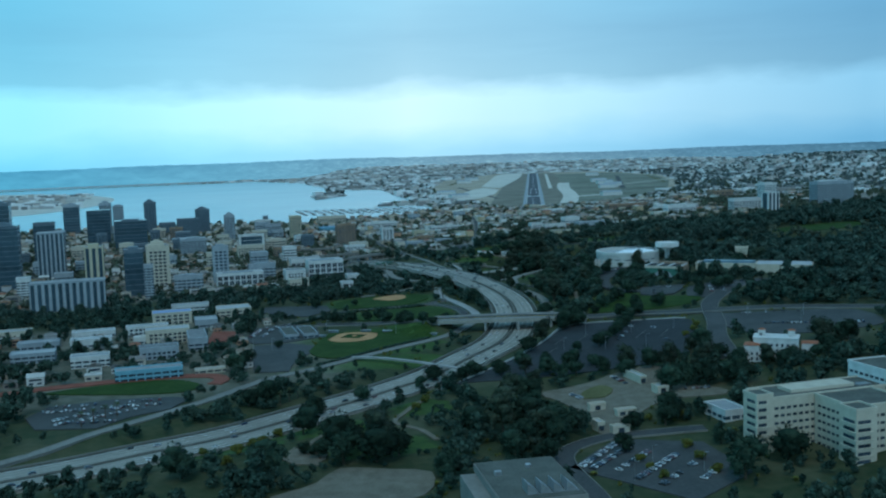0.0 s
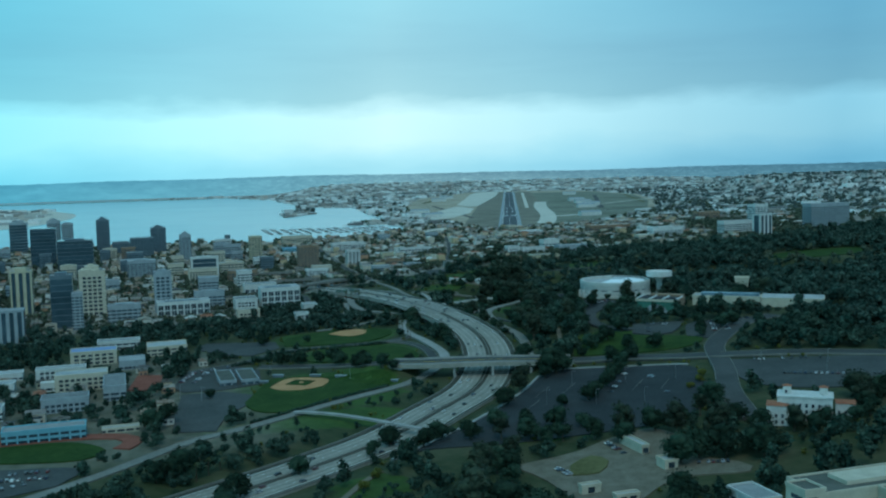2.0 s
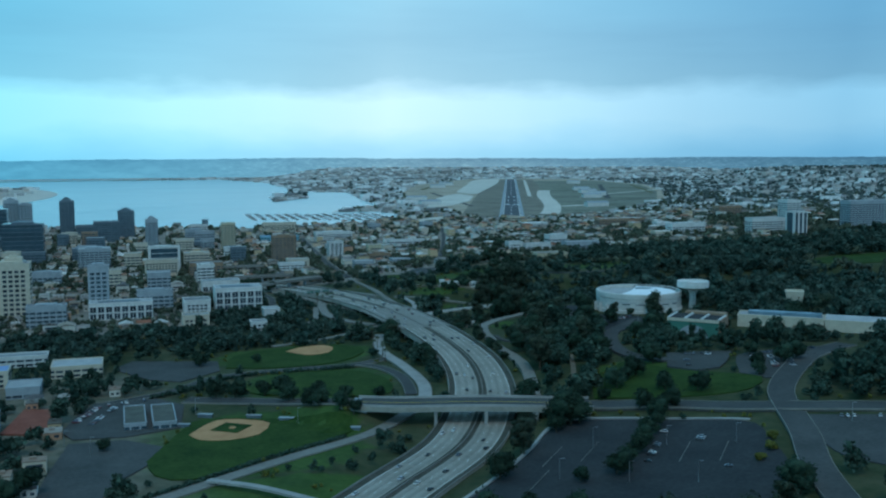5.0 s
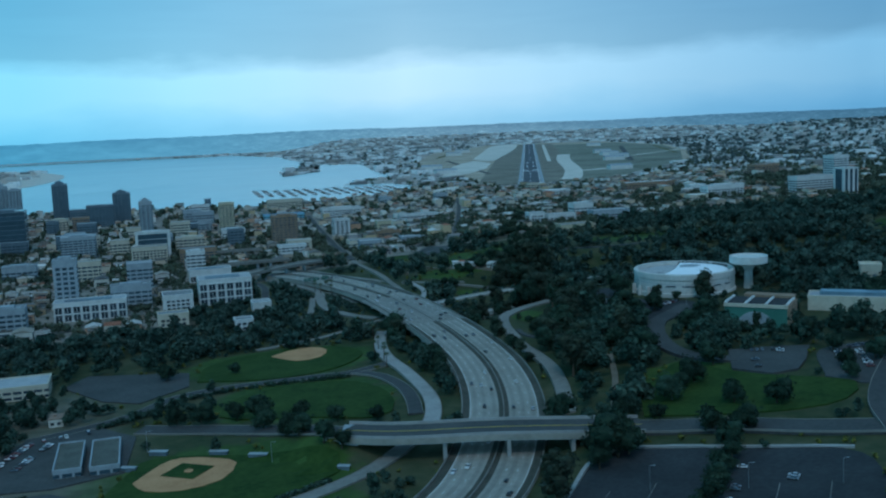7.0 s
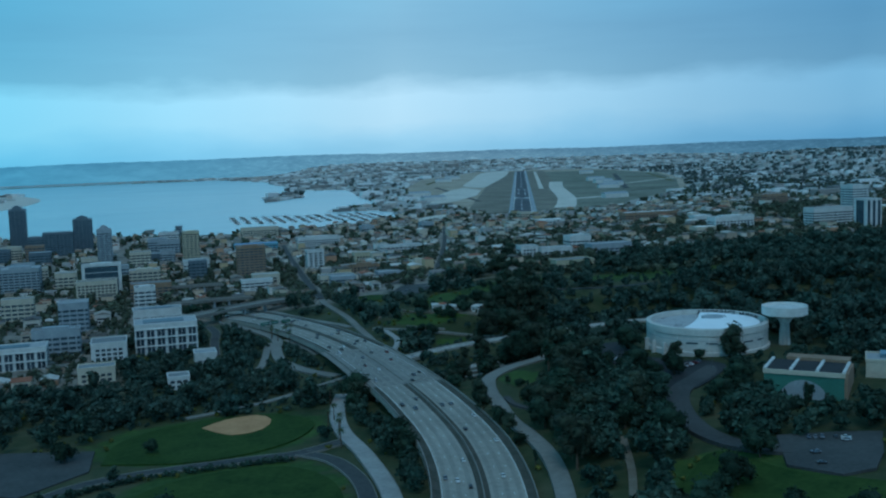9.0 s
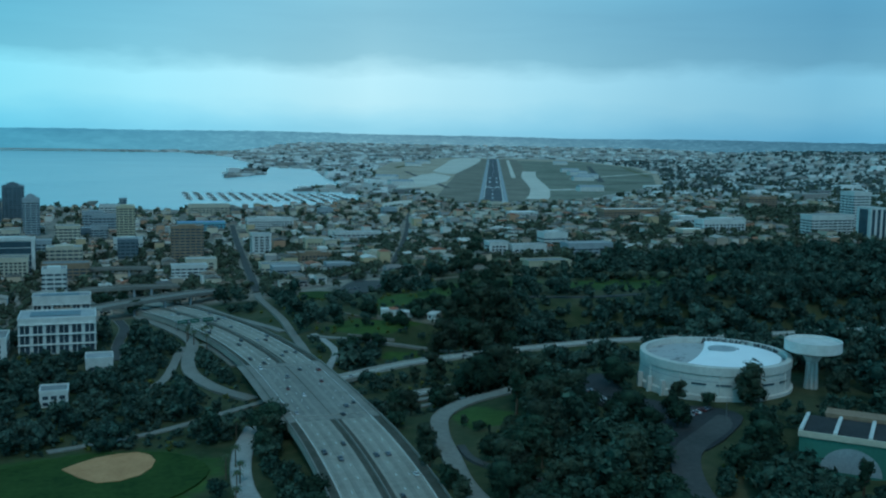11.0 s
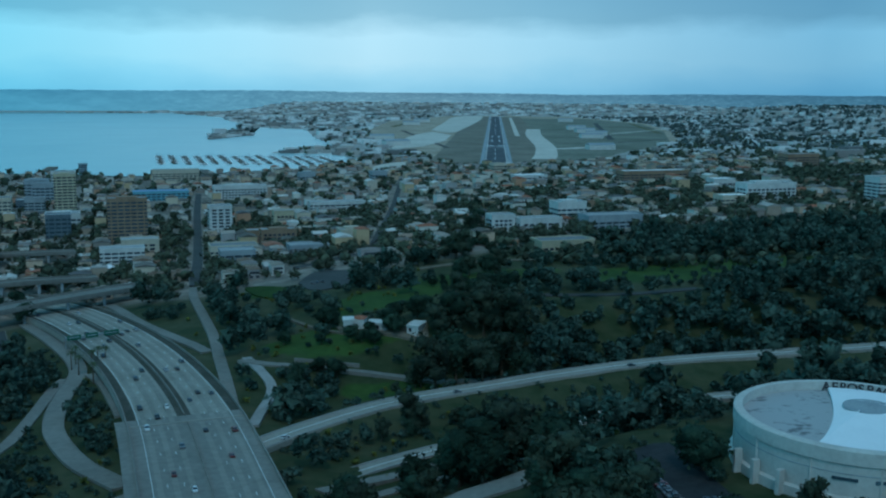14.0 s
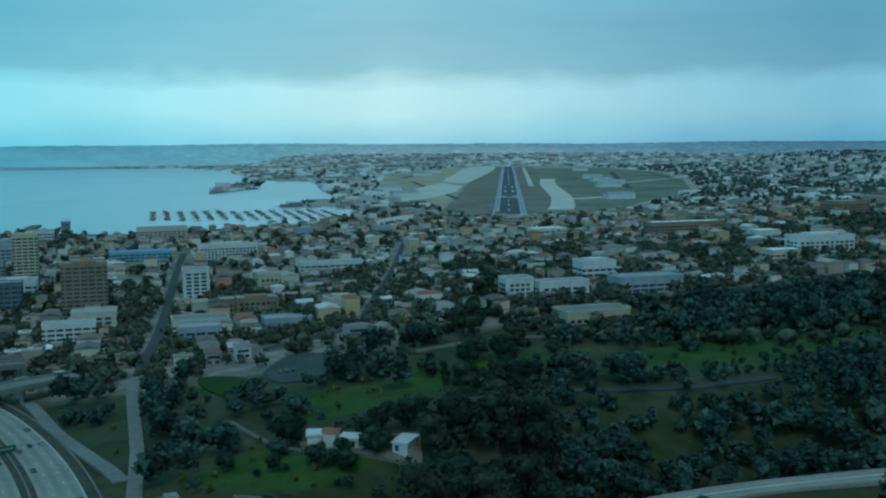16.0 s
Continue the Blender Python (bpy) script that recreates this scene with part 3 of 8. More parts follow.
# ---- the lie of the land ----
FREEWAY = curve([(-230, 300, 4), (-120, 312, 4), (-38, 330, 4), (-6, 341, 4), (23, 351, 4), (53, 367, 4.5), (81, 385, 4.5), (113, 409, 4.5), (140, 437, 5), (167, 466, 6), (185, 498, 8), (197, 530, 10), (204, 565, 12), (206, 605, 13.5),
                 (205.5, 645, 14), (204.5, 700, 12.8), (201.5, 738, 11.4), (196, 774, 10.2), (188, 808, 9), (177, 844, 7.2), (166, 868, 5.8), (150, 892, 4.5)])
PARKWAY = curve([(206, 672, 12.0), (220, 689, 10.5), (243, 705.5, 9.5), (260, 713, 9.2), (284, 717, 9.5), (306, 720, 10), (340, 721.5, 10.5), (400, 716, 11), (470, 708, 12), (560, 690, 13), (700, 650, 14)])
LOWER = curve([(226, 669, 7.0), (240, 677, 6.8), (257, 683.5, 6.6), (275, 689, 6.6), (298, 692.5, 6.8), (323, 696, 7.0), (345, 697, 7.2), (420, 690, 8), (520, 672, 9), (640, 640, 10)])

OVERPASS = [(100, 546, 6.8), (112, 539, 7.2), (128, 525, 8.8), (141, 509, 11.8), (156, 497, 13), (180, 489, 13.4), (205, 480, 13.2), (217, 476, 13.0)]
APPROACH = curve(OVERPASS[:4])


def nearest(line, x, y):
    """The distance to a line of samples, and the sample's height there."""
    best, zz = np.full(np.shape(x), 1e9), np.zeros(np.shape(x))
    for px, py, pz in line:
        d = np.hypot(x - px, y - py)
        zz = np.where(d < best, pz, zz)
        best = np.minimum(best, d)
    return best, zz


def ground_z(x, y):
    """Height of the ground: a mesa under the park, sinking to the town and the bay, canyons cut by the two highways, hills on the skyline."""
    x, y = np.asarray(x, float), np.asarray(y, float)
    shift = 130 * smooth(800, 1150, y)
    z = 6 - 3.5 * smooth(650, 1100, y) - 1.5 * smooth(1100, 1450, y) + 14 * smooth(140 + shift, 320 + shift, x) * (1 - smooth(1000, 1500, y))
    z = z + 10 * smooth(430, 700, x) * smooth(650, 900, y) * (1 - smooth(1250, 1900, y))
    d = np.minimum(nearest(PARKWAY[::3], x, y)[0], nearest(LOWER[::3], x, y)[0])
    z = z + (6.2 - z) * (1 - smooth(12, 44, d)) * smooth(200, 245, x)
    z = z - 3.2 * (1 - smooth(6, 22, np.hypot(x - 299, y - 547)))
    d, za = nearest(APPROACH, x, y)
    z = np.where(za - 0.6 > z, z + (za - 0.6 - z) * (1 - smooth(6.5, 19, d)), z)
    d, zf = nearest(FREEWAY[::3], x, y)
    z = np.where(z > zf - 0.6, (zf - 0.6) + (z - zf + 0.6) * smooth(13, 27, d), z)
    d, zf = nearest(PARKWAY[::2], x, y)
    z = np.where(z > zf - 0.5, (zf - 0.5) + (z - zf + 0.5) * smooth(5, 14, d), z)
    z = np.where((z < zf - 0.5) & (x > 228), z + (zf - 0.5 - z) * (1 - smooth(4, 14, d)), z)
    r = np.hypot(x, y)
    z = z + smooth(900, 1900, x - 0.25 * y) * smooth(1400, 2600, r) * 14 * (1 - smooth(3600, 4300, r))
    across = (x - 622) * 0.93 - (y - 1566) * 0.368
    along = (x - 622) * 0.368 + (y - 1566) * 0.93
    z = z + 34 * smooth(560, 950, across) * smooth(2300, 3700, r) * (1 - smooth(4100, 4500, r))
    z = z + 34 * smooth(3560, 4000, np.hypot(x - 100, y - 250)) * smooth(0.14, 0.22, x / np.maximum(y, 1)) * (1 - smooth(560, 950, across))
    field = (1 - smooth(90, 210, np.abs(across - 20))) * smooth(-150, -50, along) * (1 - smooth(2150, 2250, along))
    z = z + (1.0 - z) * field
    return z


def gz(x, y):
    return float(ground_z(np.array([x]), np.array([y]))[0])


def axis(lo, a, b, hi, step, grow=1.16):
    mid = list(np.arange(a, b + step, step))
    out, s, v = [], step, a
    while v > lo:
        s = min(s * grow, 260)
        v -= s
        out.append(v)
    right, s, v = [], step, mid[-1]
    while v < hi:
        s = min(s * grow, 110)
        v += s
        right.append(v)
    return np.array(out[::-1] + mid + right)


def make_ground():
    xs, ys = axis(-3600, -150, 480, 5200, 6.0), axis(-700, 190, 1130, 5300, 6.0)
    X, Y = np.meshgrid(xs, ys)
    Z = ground_z(X, Y)
    nx = len(xs)
    idx = np.arange(len(xs) * len(ys)).reshape(len(ys), nx)
    faces = np.stack([idx[:-1, :-1], idx[:-1, 1:], idx[1:, 1:], idx[1:, :-1]], -1).reshape(-1, 4)
    me = bpy.data.meshes.new("ground")
    me.from_pydata(np.stack([X, Y, Z], -1).reshape(-1, 3).tolist(), [], faces.tolist())
    me.materials.append(M["ground"])
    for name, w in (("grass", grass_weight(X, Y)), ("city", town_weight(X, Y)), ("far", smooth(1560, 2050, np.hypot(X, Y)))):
        at = me.attributes.new(name, "FLOAT", "POINT")
        at.data.foreach_set("value", np.asarray(w, float).ravel())
    me.polygons.foreach_set("use_smooth", [True] * len(me.polygons))
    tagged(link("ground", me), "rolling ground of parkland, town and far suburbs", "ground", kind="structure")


# open grass: centre, half axes
GRASS = [(250, 757, 22, 14), (265, 788, 14, 9), (283, 797, 15, 9), (302, 811, 16, 11), (330, 818, 22, 9), (316, 815, 22, 9), (274, 800, 14, 10), (243, 840, 10, 13), (375, 800, 28, 18), (410, 810, 32, 16), (445, 810, 24, 13), (250, 497, 22, 28), (560, 760, 50, 20), (140, 565, 34, 30), (140, 620, 40, 28), (105, 490, 42, 40),
         (345, 709, 50, 3), (262, 728, 22, 6), (244, 622, 9, 11), (214, 600, 6, 40), (170, 400, 40, 26), (60, 340, 18, 10), (38, 346, 18, 7), (24, 330, 20, 8), (95, 355, 14, 12), (70, 310, 20, 12), (168, 350, 20, 14), (100, 440, 60, 14)]


def grass_weight(x, y):
    w = np.zeros(np.shape(x))
    for cx, cy, a, b in GRASS:
        w = np.maximum(w, 1 - smooth(0.55, 1.25, np.hypot((x - cx) / a, (y - cy) / b)))
    return 0.9 * w


def town_weight(x, y):
    """1 on built-up ground, 0 in the park."""
    front = 868 + 40 * smooth(300, 560, x) + 25 * np.sin(x / 55.0)
    west = smooth(front - 6, front + 10, y)
    lim = 112 + 60 * smooth(800, 860, y)
    down = (1 - smooth(lim - 15, lim + 15, x)) * smooth(690, 715, y)
    school = (1 - smooth(60, 96, x)) * smooth(395, 425, y) * (1 - smooth(590, 622, y)) * 0.45
    return np.clip(np.maximum(np.maximum(west, down), school), 0, 1)


PAVED = []  # rings and lines that trees and houses keep clear of: (points, clearance)


def ribbon(name, line, width, mat, label="", lift=None, depth=1.2, parent=None, kind="structure", category="road", keep=True):
    """A road as a solid band along a line; lift: drapes it that far over the ground instead of the line's own height."""
    p = np.array(line, float)
    if lift is not None:
        side = np.max([ground_z(p[:, 0] + o, p[:, 1]) for o in (-width / 2, 0, width / 2)], axis=0)
        z = side + lift
        z = np.convolve(np.pad(z, 2, mode="edge"), np.ones(5) / 5, "valid")
        p = np.column_stack([p[:, :2], np.maximum(z, side + lift * 0.5)])
    t = np.gradient(p[:, :2], axis=0)
    t /= np.linalg.norm(t, axis=1)[:, None] + 1e-9
    nrm = np.column_stack([t[:, 1], -t[:, 0]]) * width / 2
    v, f = [], []
    for q, n in zip(p, nrm):
        v += [(q[0] - n[0], q[1] - n[1], q[2] - depth), (q[0] - n[0], q[1] - n[1], q[2]), (q[0] + n[0], q[1] + n[1], q[2]), (q[0] + n[0], q[1] + n[1], q[2] - depth)]
    for i in range(len(p) - 1):
        a, b = 4 * i, 4 * i + 4
        f += [[a + k, a + k + 1, b + k + 1, b + k] for k in range(3)] + [[a + 3, a, b, b + 3]]
    f += [[0, 3, 2, 1], [len(v) - 4, len(v) - 3, len(v) - 2, len(v) - 1]]
    ob = link(name, mesh_of(name, v, f, mat), parent)
    if parent is None:
        tagged(ob, label, category, kind=kind)
        if keep:
            PAVED.append((p[:, :2], width / 2))
    return ob, p


def offset(p, d):
    """A line moved sideways by d (to the right of its way)."""
    t = np.gradient(p[:, :2], axis=0)
    t /= np.linalg.norm(t, axis=1)[:, None] + 1e-9
    q = p.copy()
    q[:, 0] += t[:, 1] * d
    q[:, 1] -= t[:, 0] * d
    return q


def patch(name, ring, mat, label="", lift=0.25, rings=6, round_off=True, category="lawn", flat=None, clear=0.0, parent=None):
    """A field draped over the ground inside a star-shaped outline."""
    r = np.array(ring, float)
    if round_off:
        r = curve(np.vstack([r, r[:1]]), 5.0)[:-1] if len(r) > 3 else r
    else:
        r = np.vstack([a + (b - a) * np.linspace(0, 1, max(2, int(np.linalg.norm(b - a) / 6)), endpoint=False)[:, None] for a, b in zip(r, np.roll(r, -1, 0))])
    c = r.mean(0)
    n = len(r)
    pts = [c] + [c + (q - c) * k / rings for k in range(1, rings + 1) for q in r]
    pts = np.array(pts)
    z = (ground_z(pts[:, 0], pts[:, 1]) if flat is None else np.full(len(pts), flat)) + lift
    v = np.column_stack([pts, z]).tolist()
    f = [[0, 1 + i, 1 + (i + 1) % n] for i in range(n)]
    for k in range(rings - 1):
        a, b = 1 + k * n, 1 + (k + 1) * n
        f += [[a + i, b + i, b + (i + 1) % n, a + (i + 1) % n] for i in range(n)]
    s = len(v)
    v += [(q[0], q[1], q[2] - 1.0) for q in v[1 + (rings - 1) * n:]]
    a = 1 + (rings - 1) * n
    f += [[a + i, s + i, s + (i + 1) % n, a + (i + 1) % n] for i in range(n)]
    if np.sum(r[:, 0] * np.roll(r[:, 1], -1) - r[:, 1] * np.roll(r[:, 0], -1)) < 0:
        f = [q[::-1] for q in f]
    ob = link(name, mesh_of(name, v, f, mat), parent)
    if parent is None:
        tagged(ob, label, category, kind="structure")
        if clear is not None:
            PAVED.append((np.vstack([r, c]), clear, r))
    return ob


make_ground()


def make_skyline():
    """The far hills that close the view, beyond the bay and the airfield."""
    v, f = [], []
    n = 900
    for i in range(n + 1):
        a = radians(-60 + 140 * i / n)
        x, y = 100 + 4080 * math.sin(a), 250 + 4080 * math.cos(a)
        top = 74.5 + 2.2 * math.sin(i / 31.0) + 1.4 * math.sin(i / 11.7 + 1) + 1.3 * noise.noise((i * 0.17, 3.1, 0)) + 1.8 * noise.noise((i * 0.61, 7.7, 0))
        v += [(x, y, -4), (x, y, top), (x + 240 * math.sin(a), y + 240 * math.cos(a), top - 8), (x + 240 * math.sin(a), y + 240 * math.cos(a), -4)]
    for i in range(n):
        a, b = 4 * i, 4 * i + 4
        f += [[a + k, b + k, b + k + 1, a + k + 1] for k in range(3)]
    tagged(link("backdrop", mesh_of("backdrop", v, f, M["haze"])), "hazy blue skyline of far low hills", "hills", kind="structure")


make_skyline()

# ---- highways ----


def make_freeway():
    road, p = ribbon("freeway", FREEWAY, 25.5, M["concrete"], "pale concrete freeway of two carriageways curving over viaducts", depth=1.6)
    up = np.array([0, 0, 0.06])
    cut = (p[:, 1] > 636) & (p[:, 1] < 702)
    lo, hi = int(np.argmax(cut)), len(p) - int(np.argmax(cut[::-1]))
    for q in (p[:lo], p[hi:]):
        ribbon("median", q + up, 3.0, M["median"], parent=road, depth=0.3)
        ribbon("barrier", q + [0, 0, 0.5], 0.3, M["worn"], parent=road, depth=0.6)
    ribbon("viaduct_deck", offset(p, -1.2)[lo - 1:hi + 1] + up * 1.1, 27.5, M["worn"], parent=road, depth=0.2, label="darker grey concrete viaduct deck")
    ribbon("barrier", p[lo:hi] + [0, 0, 0.35], 0.2, M["worn"], parent=road, depth=0.4)
    for d in (-11.4, 11.4):
        ribbon("shoulder", offset(p, d) + up, 2.2, M["median"], parent=road, depth=0.2)
        ribbon("parapet", offset(p, d * 1.1) + [0, 0, 0.6], 0.3, M["worn"], parent=road, depth=1.4)
    for d in (-10.0, 10.0):
        ribbon("edge_line", offset(p, d) + up * 1.5, 0.11, M["paint"], parent=road, depth=0.1)
    for d in (-8.7, -5.85, -2.95, 2.95, 5.85, 8.7):
        ribbon("wheel_track", offset(p, d) + up * 1.2, 1.1, M["tracks"], parent=road, depth=0.2)
    dash = Shape().box(-0.05, 0.05, -0.8, 0.8, 0, 0.05).mesh("lane_dash", M["paint"])
    seg = p[(p[:, 1] > 340) & (p[:, 1] < 830)]
    for d in (-7.3, -4.4, 4.4, 7.3):
        q = offset(seg, d)
        for i in range(0, len(q) - 1, 2):
            a = math.atan2(q[i + 1, 1] - q[i, 1], q[i + 1, 0] - q[i, 0]) - math.pi / 2
            link("lane_dash", dash, road, m=Matrix.Translation(q[i] + up * 1.3) @ Matrix.Rotation(a, 4, "Z"))
    # the darker joint of the viaduct's deck
    for y0 in (636, 702):
        i = int(np.argmin(np.abs(p[:, 1] - y0)))
        a = math.atan2(p[i + 1, 1] - p[i, 1], p[i + 1, 0] - p[i, 0])
        link("deck_joint", Shape().box(-0.5, 0.5, -12, 12, 0, 0.1).mesh("deck_joint", M["tracks"]), road, m=Matrix.Translation(p[i] + up) @ Matrix.Rotation(a, 4, "Z"))
    column = Shape().tube(0, 0, [(0.9, -12), (0.9, -1.6), (1.5, -0.6)], 10).mesh("column", M["pale"])
    for i in range(0, len(p), 4):
        x, y, z = p[i]
        if z - gz(x - 11, y) > 3 and 520 < y < 850:
            for d in (-10.0, -4.0):
                q = offset(p, d)[i]
                link("column", column, road, m=Matrix.Translation(q))
    return p


FREE_P = make_freeway()
park_road, PARK_P = ribbon("canyon_parkway", PARKWAY, 6.6, M["concrete"], "pale two-lane parkway through the wooded canyon", depth=1.2)
low_road, LOW_P = ribbon("lower_parkway", LOWER, 5.0, M["concrete"], "pale lower carriageway of the canyon parkway", depth=1.2)
for ob, line, half in ((park_road, PARK_P, 2.9), (low_road, LOW_P, 2.4)):
    ribbon("lane_line", line + [0, 0, 0.06], 0.2, M["paint"], parent=ob, depth=0.1)
    for d in (-half, half):
        ribbon("kerb", offset(line, d) + [0, 0, 0.2], 0.35, M["pale"], parent=ob, depth=0.5)

ROADS = [
    ("frontage_road", [(-150, 300), (-49, 346), (-19, 368), (16, 396), (46, 426), (69, 439), (109, 466), (136, 482), (150, 493), (162, 507), (170, 520)], 4.6, "worn", "pale frontage road beside the freeway cutting"),
    ("slip_road", [(169, 516), (174, 528), (178, 547), (179, 579), (178, 605), (181, 628), (187, 648)], 5.0, "pale", "pale concrete slip road under palm trees"),
    ("ramp_road", [(208, 504), (216, 527), (221, 546), (223, 564), (223.5, 581), (226.5, 599), (228, 609), (230.5, 619), (234, 628), (240, 634.5), (247, 638), (255, 638.5), (264, 641)], 4.6, "worn", "curving pale ramp road down the wooded slope"),
    ("canyon_road", [(226, 662.5), (240, 669.5), (252, 674), (264, 678), (280, 681.5)], 3.0, "worn", "narrow pale road on the canyon floor"),
    ("side_street", [(152, 752), (154, 782), (157, 812), (155, 834)], 4.0, "lot", "grey side street beside the apartment house"),
    ("lower_ramp", [(177.5, 762), (174.6, 752), (171, 732), (167, 714.5), (162, 704)], 3.0, "worn", "grey ramp running down beside the trees"),
    ("fork_lane", [(231, 604), (230, 595), (232, 587), (235, 580), (240, 572)], 2.0, "lot", "narrow grey lane forking off the ramp"),
    ("canyon_lane", [(236, 661), (247, 666), (256, 669), (266, 671), (278, 672)], 2.4, "worn", "narrow pale lane on the canyon floor"),
    ("frontage_ramp", [(223, 750.5), (226, 746), (231, 742), (242, 739.5), (254, 737), (274, 731.5), (288, 727)], 3.0, "worn", "pale grey ramp road below the grassy slope"),
    ("merging_ramp", [(190, 860), (192.5, 852), (200, 819), (207, 796), (212.5, 779), (215.5, 768)], 3.6, "worn", "pale ramp merging with the freeway"),
    ("ramp_link", [(224.5, 752), (226, 742), (227.5, 731), (226.5, 723), (222, 711), (219, 702)], 2.6, "pale", "short pale link ramp beside the parkway"),
    ("slip_lane", [(183.8, 763), (186.9, 752.7), (189.3, 736), (191, 721)], 2.8, "worn", "narrow pale slip lane joining the freeway"),
    ("under_road", [(134, 648), (148, 652), (163, 657), (175, 663), (183, 667), (191, 670.5), (208, 681)], 2.6, "worn", "pale road passing under the viaduct"),
    ("park_drive", [(226, 355), (240, 388), (254, 412), (266, 436), (275, 452), (292, 470), (318, 492), (345, 505)], 8.6, "lot", "grey asphalt park drive with pale kerbs"),
    ("cross_ramp", [(216, 712), (217, 735), (218, 760), (219, 785), (219, 807), (219, 850), (221, 872)], 3.2, "worn", "pale ramp running straight to the town street"),
    ("cross_street", [(222, 878), (224, 900), (231, 967), (240, 1068), (250, 1180), (262, 1300)], 4.6, "lot", "straight grey town street running to the bay"),
    ("town_street", [(300, 905), (318, 960), (345, 1040), (375, 1130), (410, 1240), (450, 1370)], 3.4, "lot", "grey town street between the houses"),
    ("park_edge_street", [(262, 880), (300, 896), (345, 905), (372, 893), (420, 905), (470, 915), (540, 925)], 4.5, "lot", "grey street along the edge of the park"),
    ("diagonal_avenue", [(262, 1180), (300, 1190), (345, 1222), (400, 1262), (460, 1300), (540, 1350)], 6.0, "lot", "broad grey avenue slanting through the town"),
    ("bay_drive", [(120, 1500), (213, 1452), (276, 1434), (337, 1446), (390, 1480), (440, 1540), (500, 1640)], 7.0, "lot", "grey waterfront drive along the bay"),
    ("left_ramp", [(190.5, 676), (183, 691), (178.5, 706), (176.2, 719), (176.3, 733), (178, 749), (180.7, 765), (179.5, 780), (176, 796), (170.5, 817), (163, 842)], 4.6, "worn", "pale ramp curving beside the viaduct"),
    ("bridge_approach", [(88, 552), (100, 546), (112, 539), (128, 525), (141, 509)], 8.0, "lot", "grey road climbing to the overpass"),
    ("service_road", [(163, 591), (170, 580), (173, 562), (172, 545), (169, 530)], 4.5, "lot", "grey service road round the meadow"),
    ("museum_drive", [(272, 508), (262, 520), (260, 536), (265, 555), (274, 571), (286, 580), (298, 589)], 6.6, "lot", "grey drive curving up to the round museum"),
    ("park_street", [(214, 478), (224, 471.5), (238, 461), (250, 449), (262, 440), (275, 431), (295, 418), (316, 404), (345, 388)], 10.0, "lot", "straight grey park street with pale kerbs"),
    ("dirt_track", [(216, 491), (224, 506), (233, 524), (242, 546)], 2.0, "sand", "sandy track up the wooded slope"),
    ("field_road", [(60, 556), (74, 562), (87, 571), (100, 586), (118, 592), (147, 593), (163, 591), (178, 596)], 4.5, "lot", "grey road between the ball fields"),
    ("hall_street", [(108, 225), (113, 242), (119, 279), (138, 292), (156, 290), (172, 286)], 6.0, "lot", "grey street round the hospital car park"),
    ("park_path", [(230.5, 771), (235.2, 783), (239.8, 795.5), (242.7, 786.5), (246.7, 771.4), (250, 764), (253, 760)], 1.4, "sand", "pale sandy path on the grassy slope"),
    ("hillside_path", [(58, 336), (51, 329), (45, 318), (43, 308), (47, 300)], 1.6, "sand", "pale footpath winding over the hillside"),
    ("hillside_track", [(101, 368), (94, 360), (87, 350), (80, 338), (86, 326), (88, 312)], 2.0, "sand", "sandy track up the olive hillside"),
    ("hill_road", [(282, 770), (296, 776), (320, 775), (350, 768), (378, 770)], 3.5, "lot", "grey park road under the trees"),
    ("garden_road", [(300, 838), (330, 846), (362, 842), (395, 850)], 3.5, "sand", "pale road along the park's edge"),
]
for name, pts, wide, mat, label in ROADS:
    ob, line = ribbon(name, curve([(*q, 0) for q in pts]), wide, M[mat], label, lift=0.6 if name == "park_path" else 0.35)
    if wide > 3.6 and name != "museum_drive":
        for d in (-wide / 2, wide / 2):
            ribbon("kerb", offset(line, d) + [0, 0, 0.12], 0.2, M["worn"], parent=ob, depth=0.6)

# footpath bridge across the cutting
ribbon("footbridge", curve([(88, 452, 7.5), (100, 440, 8.2), (113, 424, 8.2), (126, 408, 7.5)]), 2.2, M["pale"], "slim pale concrete footbridge over the freeway", depth=0.7, category="bridge", kind="")


def make_overpass():
    line = curve(OVERPASS[3:])
    deck, p = ribbon("overpass", line, 13.5, M["concrete"], "pale concrete road overpass with railings across the freeway", depth=1.5, category="bridge", kind="")
    ribbon("roadway", p + [0, 0, 0.06], 11.5, M["lot"], parent=deck, depth=0.3)
    ribbon("centre_line", p + [0, 0, 0.12], 0.25, M["yellow"], parent=deck, depth=0.1)
    for d in (-6.5, 6.5):
        ribbon("parapet", offset(p, d) + [0, 0, 0.7], 0.35, M["pale"], parent=deck, depth=2.4)
    pier = Shape().box(-0.5, 0.5, -5.5, 5.5, -9, -1.4).mesh("pier", M["pale"])
    for x, y in ((167, 492.5), (183, 487), (199, 481.5)):
        link("pier", pier, deck, m=Matrix.Translation((x, y, 13.2)) @ Matrix.Rotation(radians(-18), 4, "Z"))
    abut = Shape().box(-2.5, 2.5, -6.3, 6.3, -11, -1.2).mesh("abutment", M["grey"])
    for x, y in ((144, 506), (214, 476)):
        link("abutment", abut, deck, m=Matrix.Translation((x, y, 13.2)) @ Matrix.Rotation(radians(-18), 4, "Z"))


make_overpass()


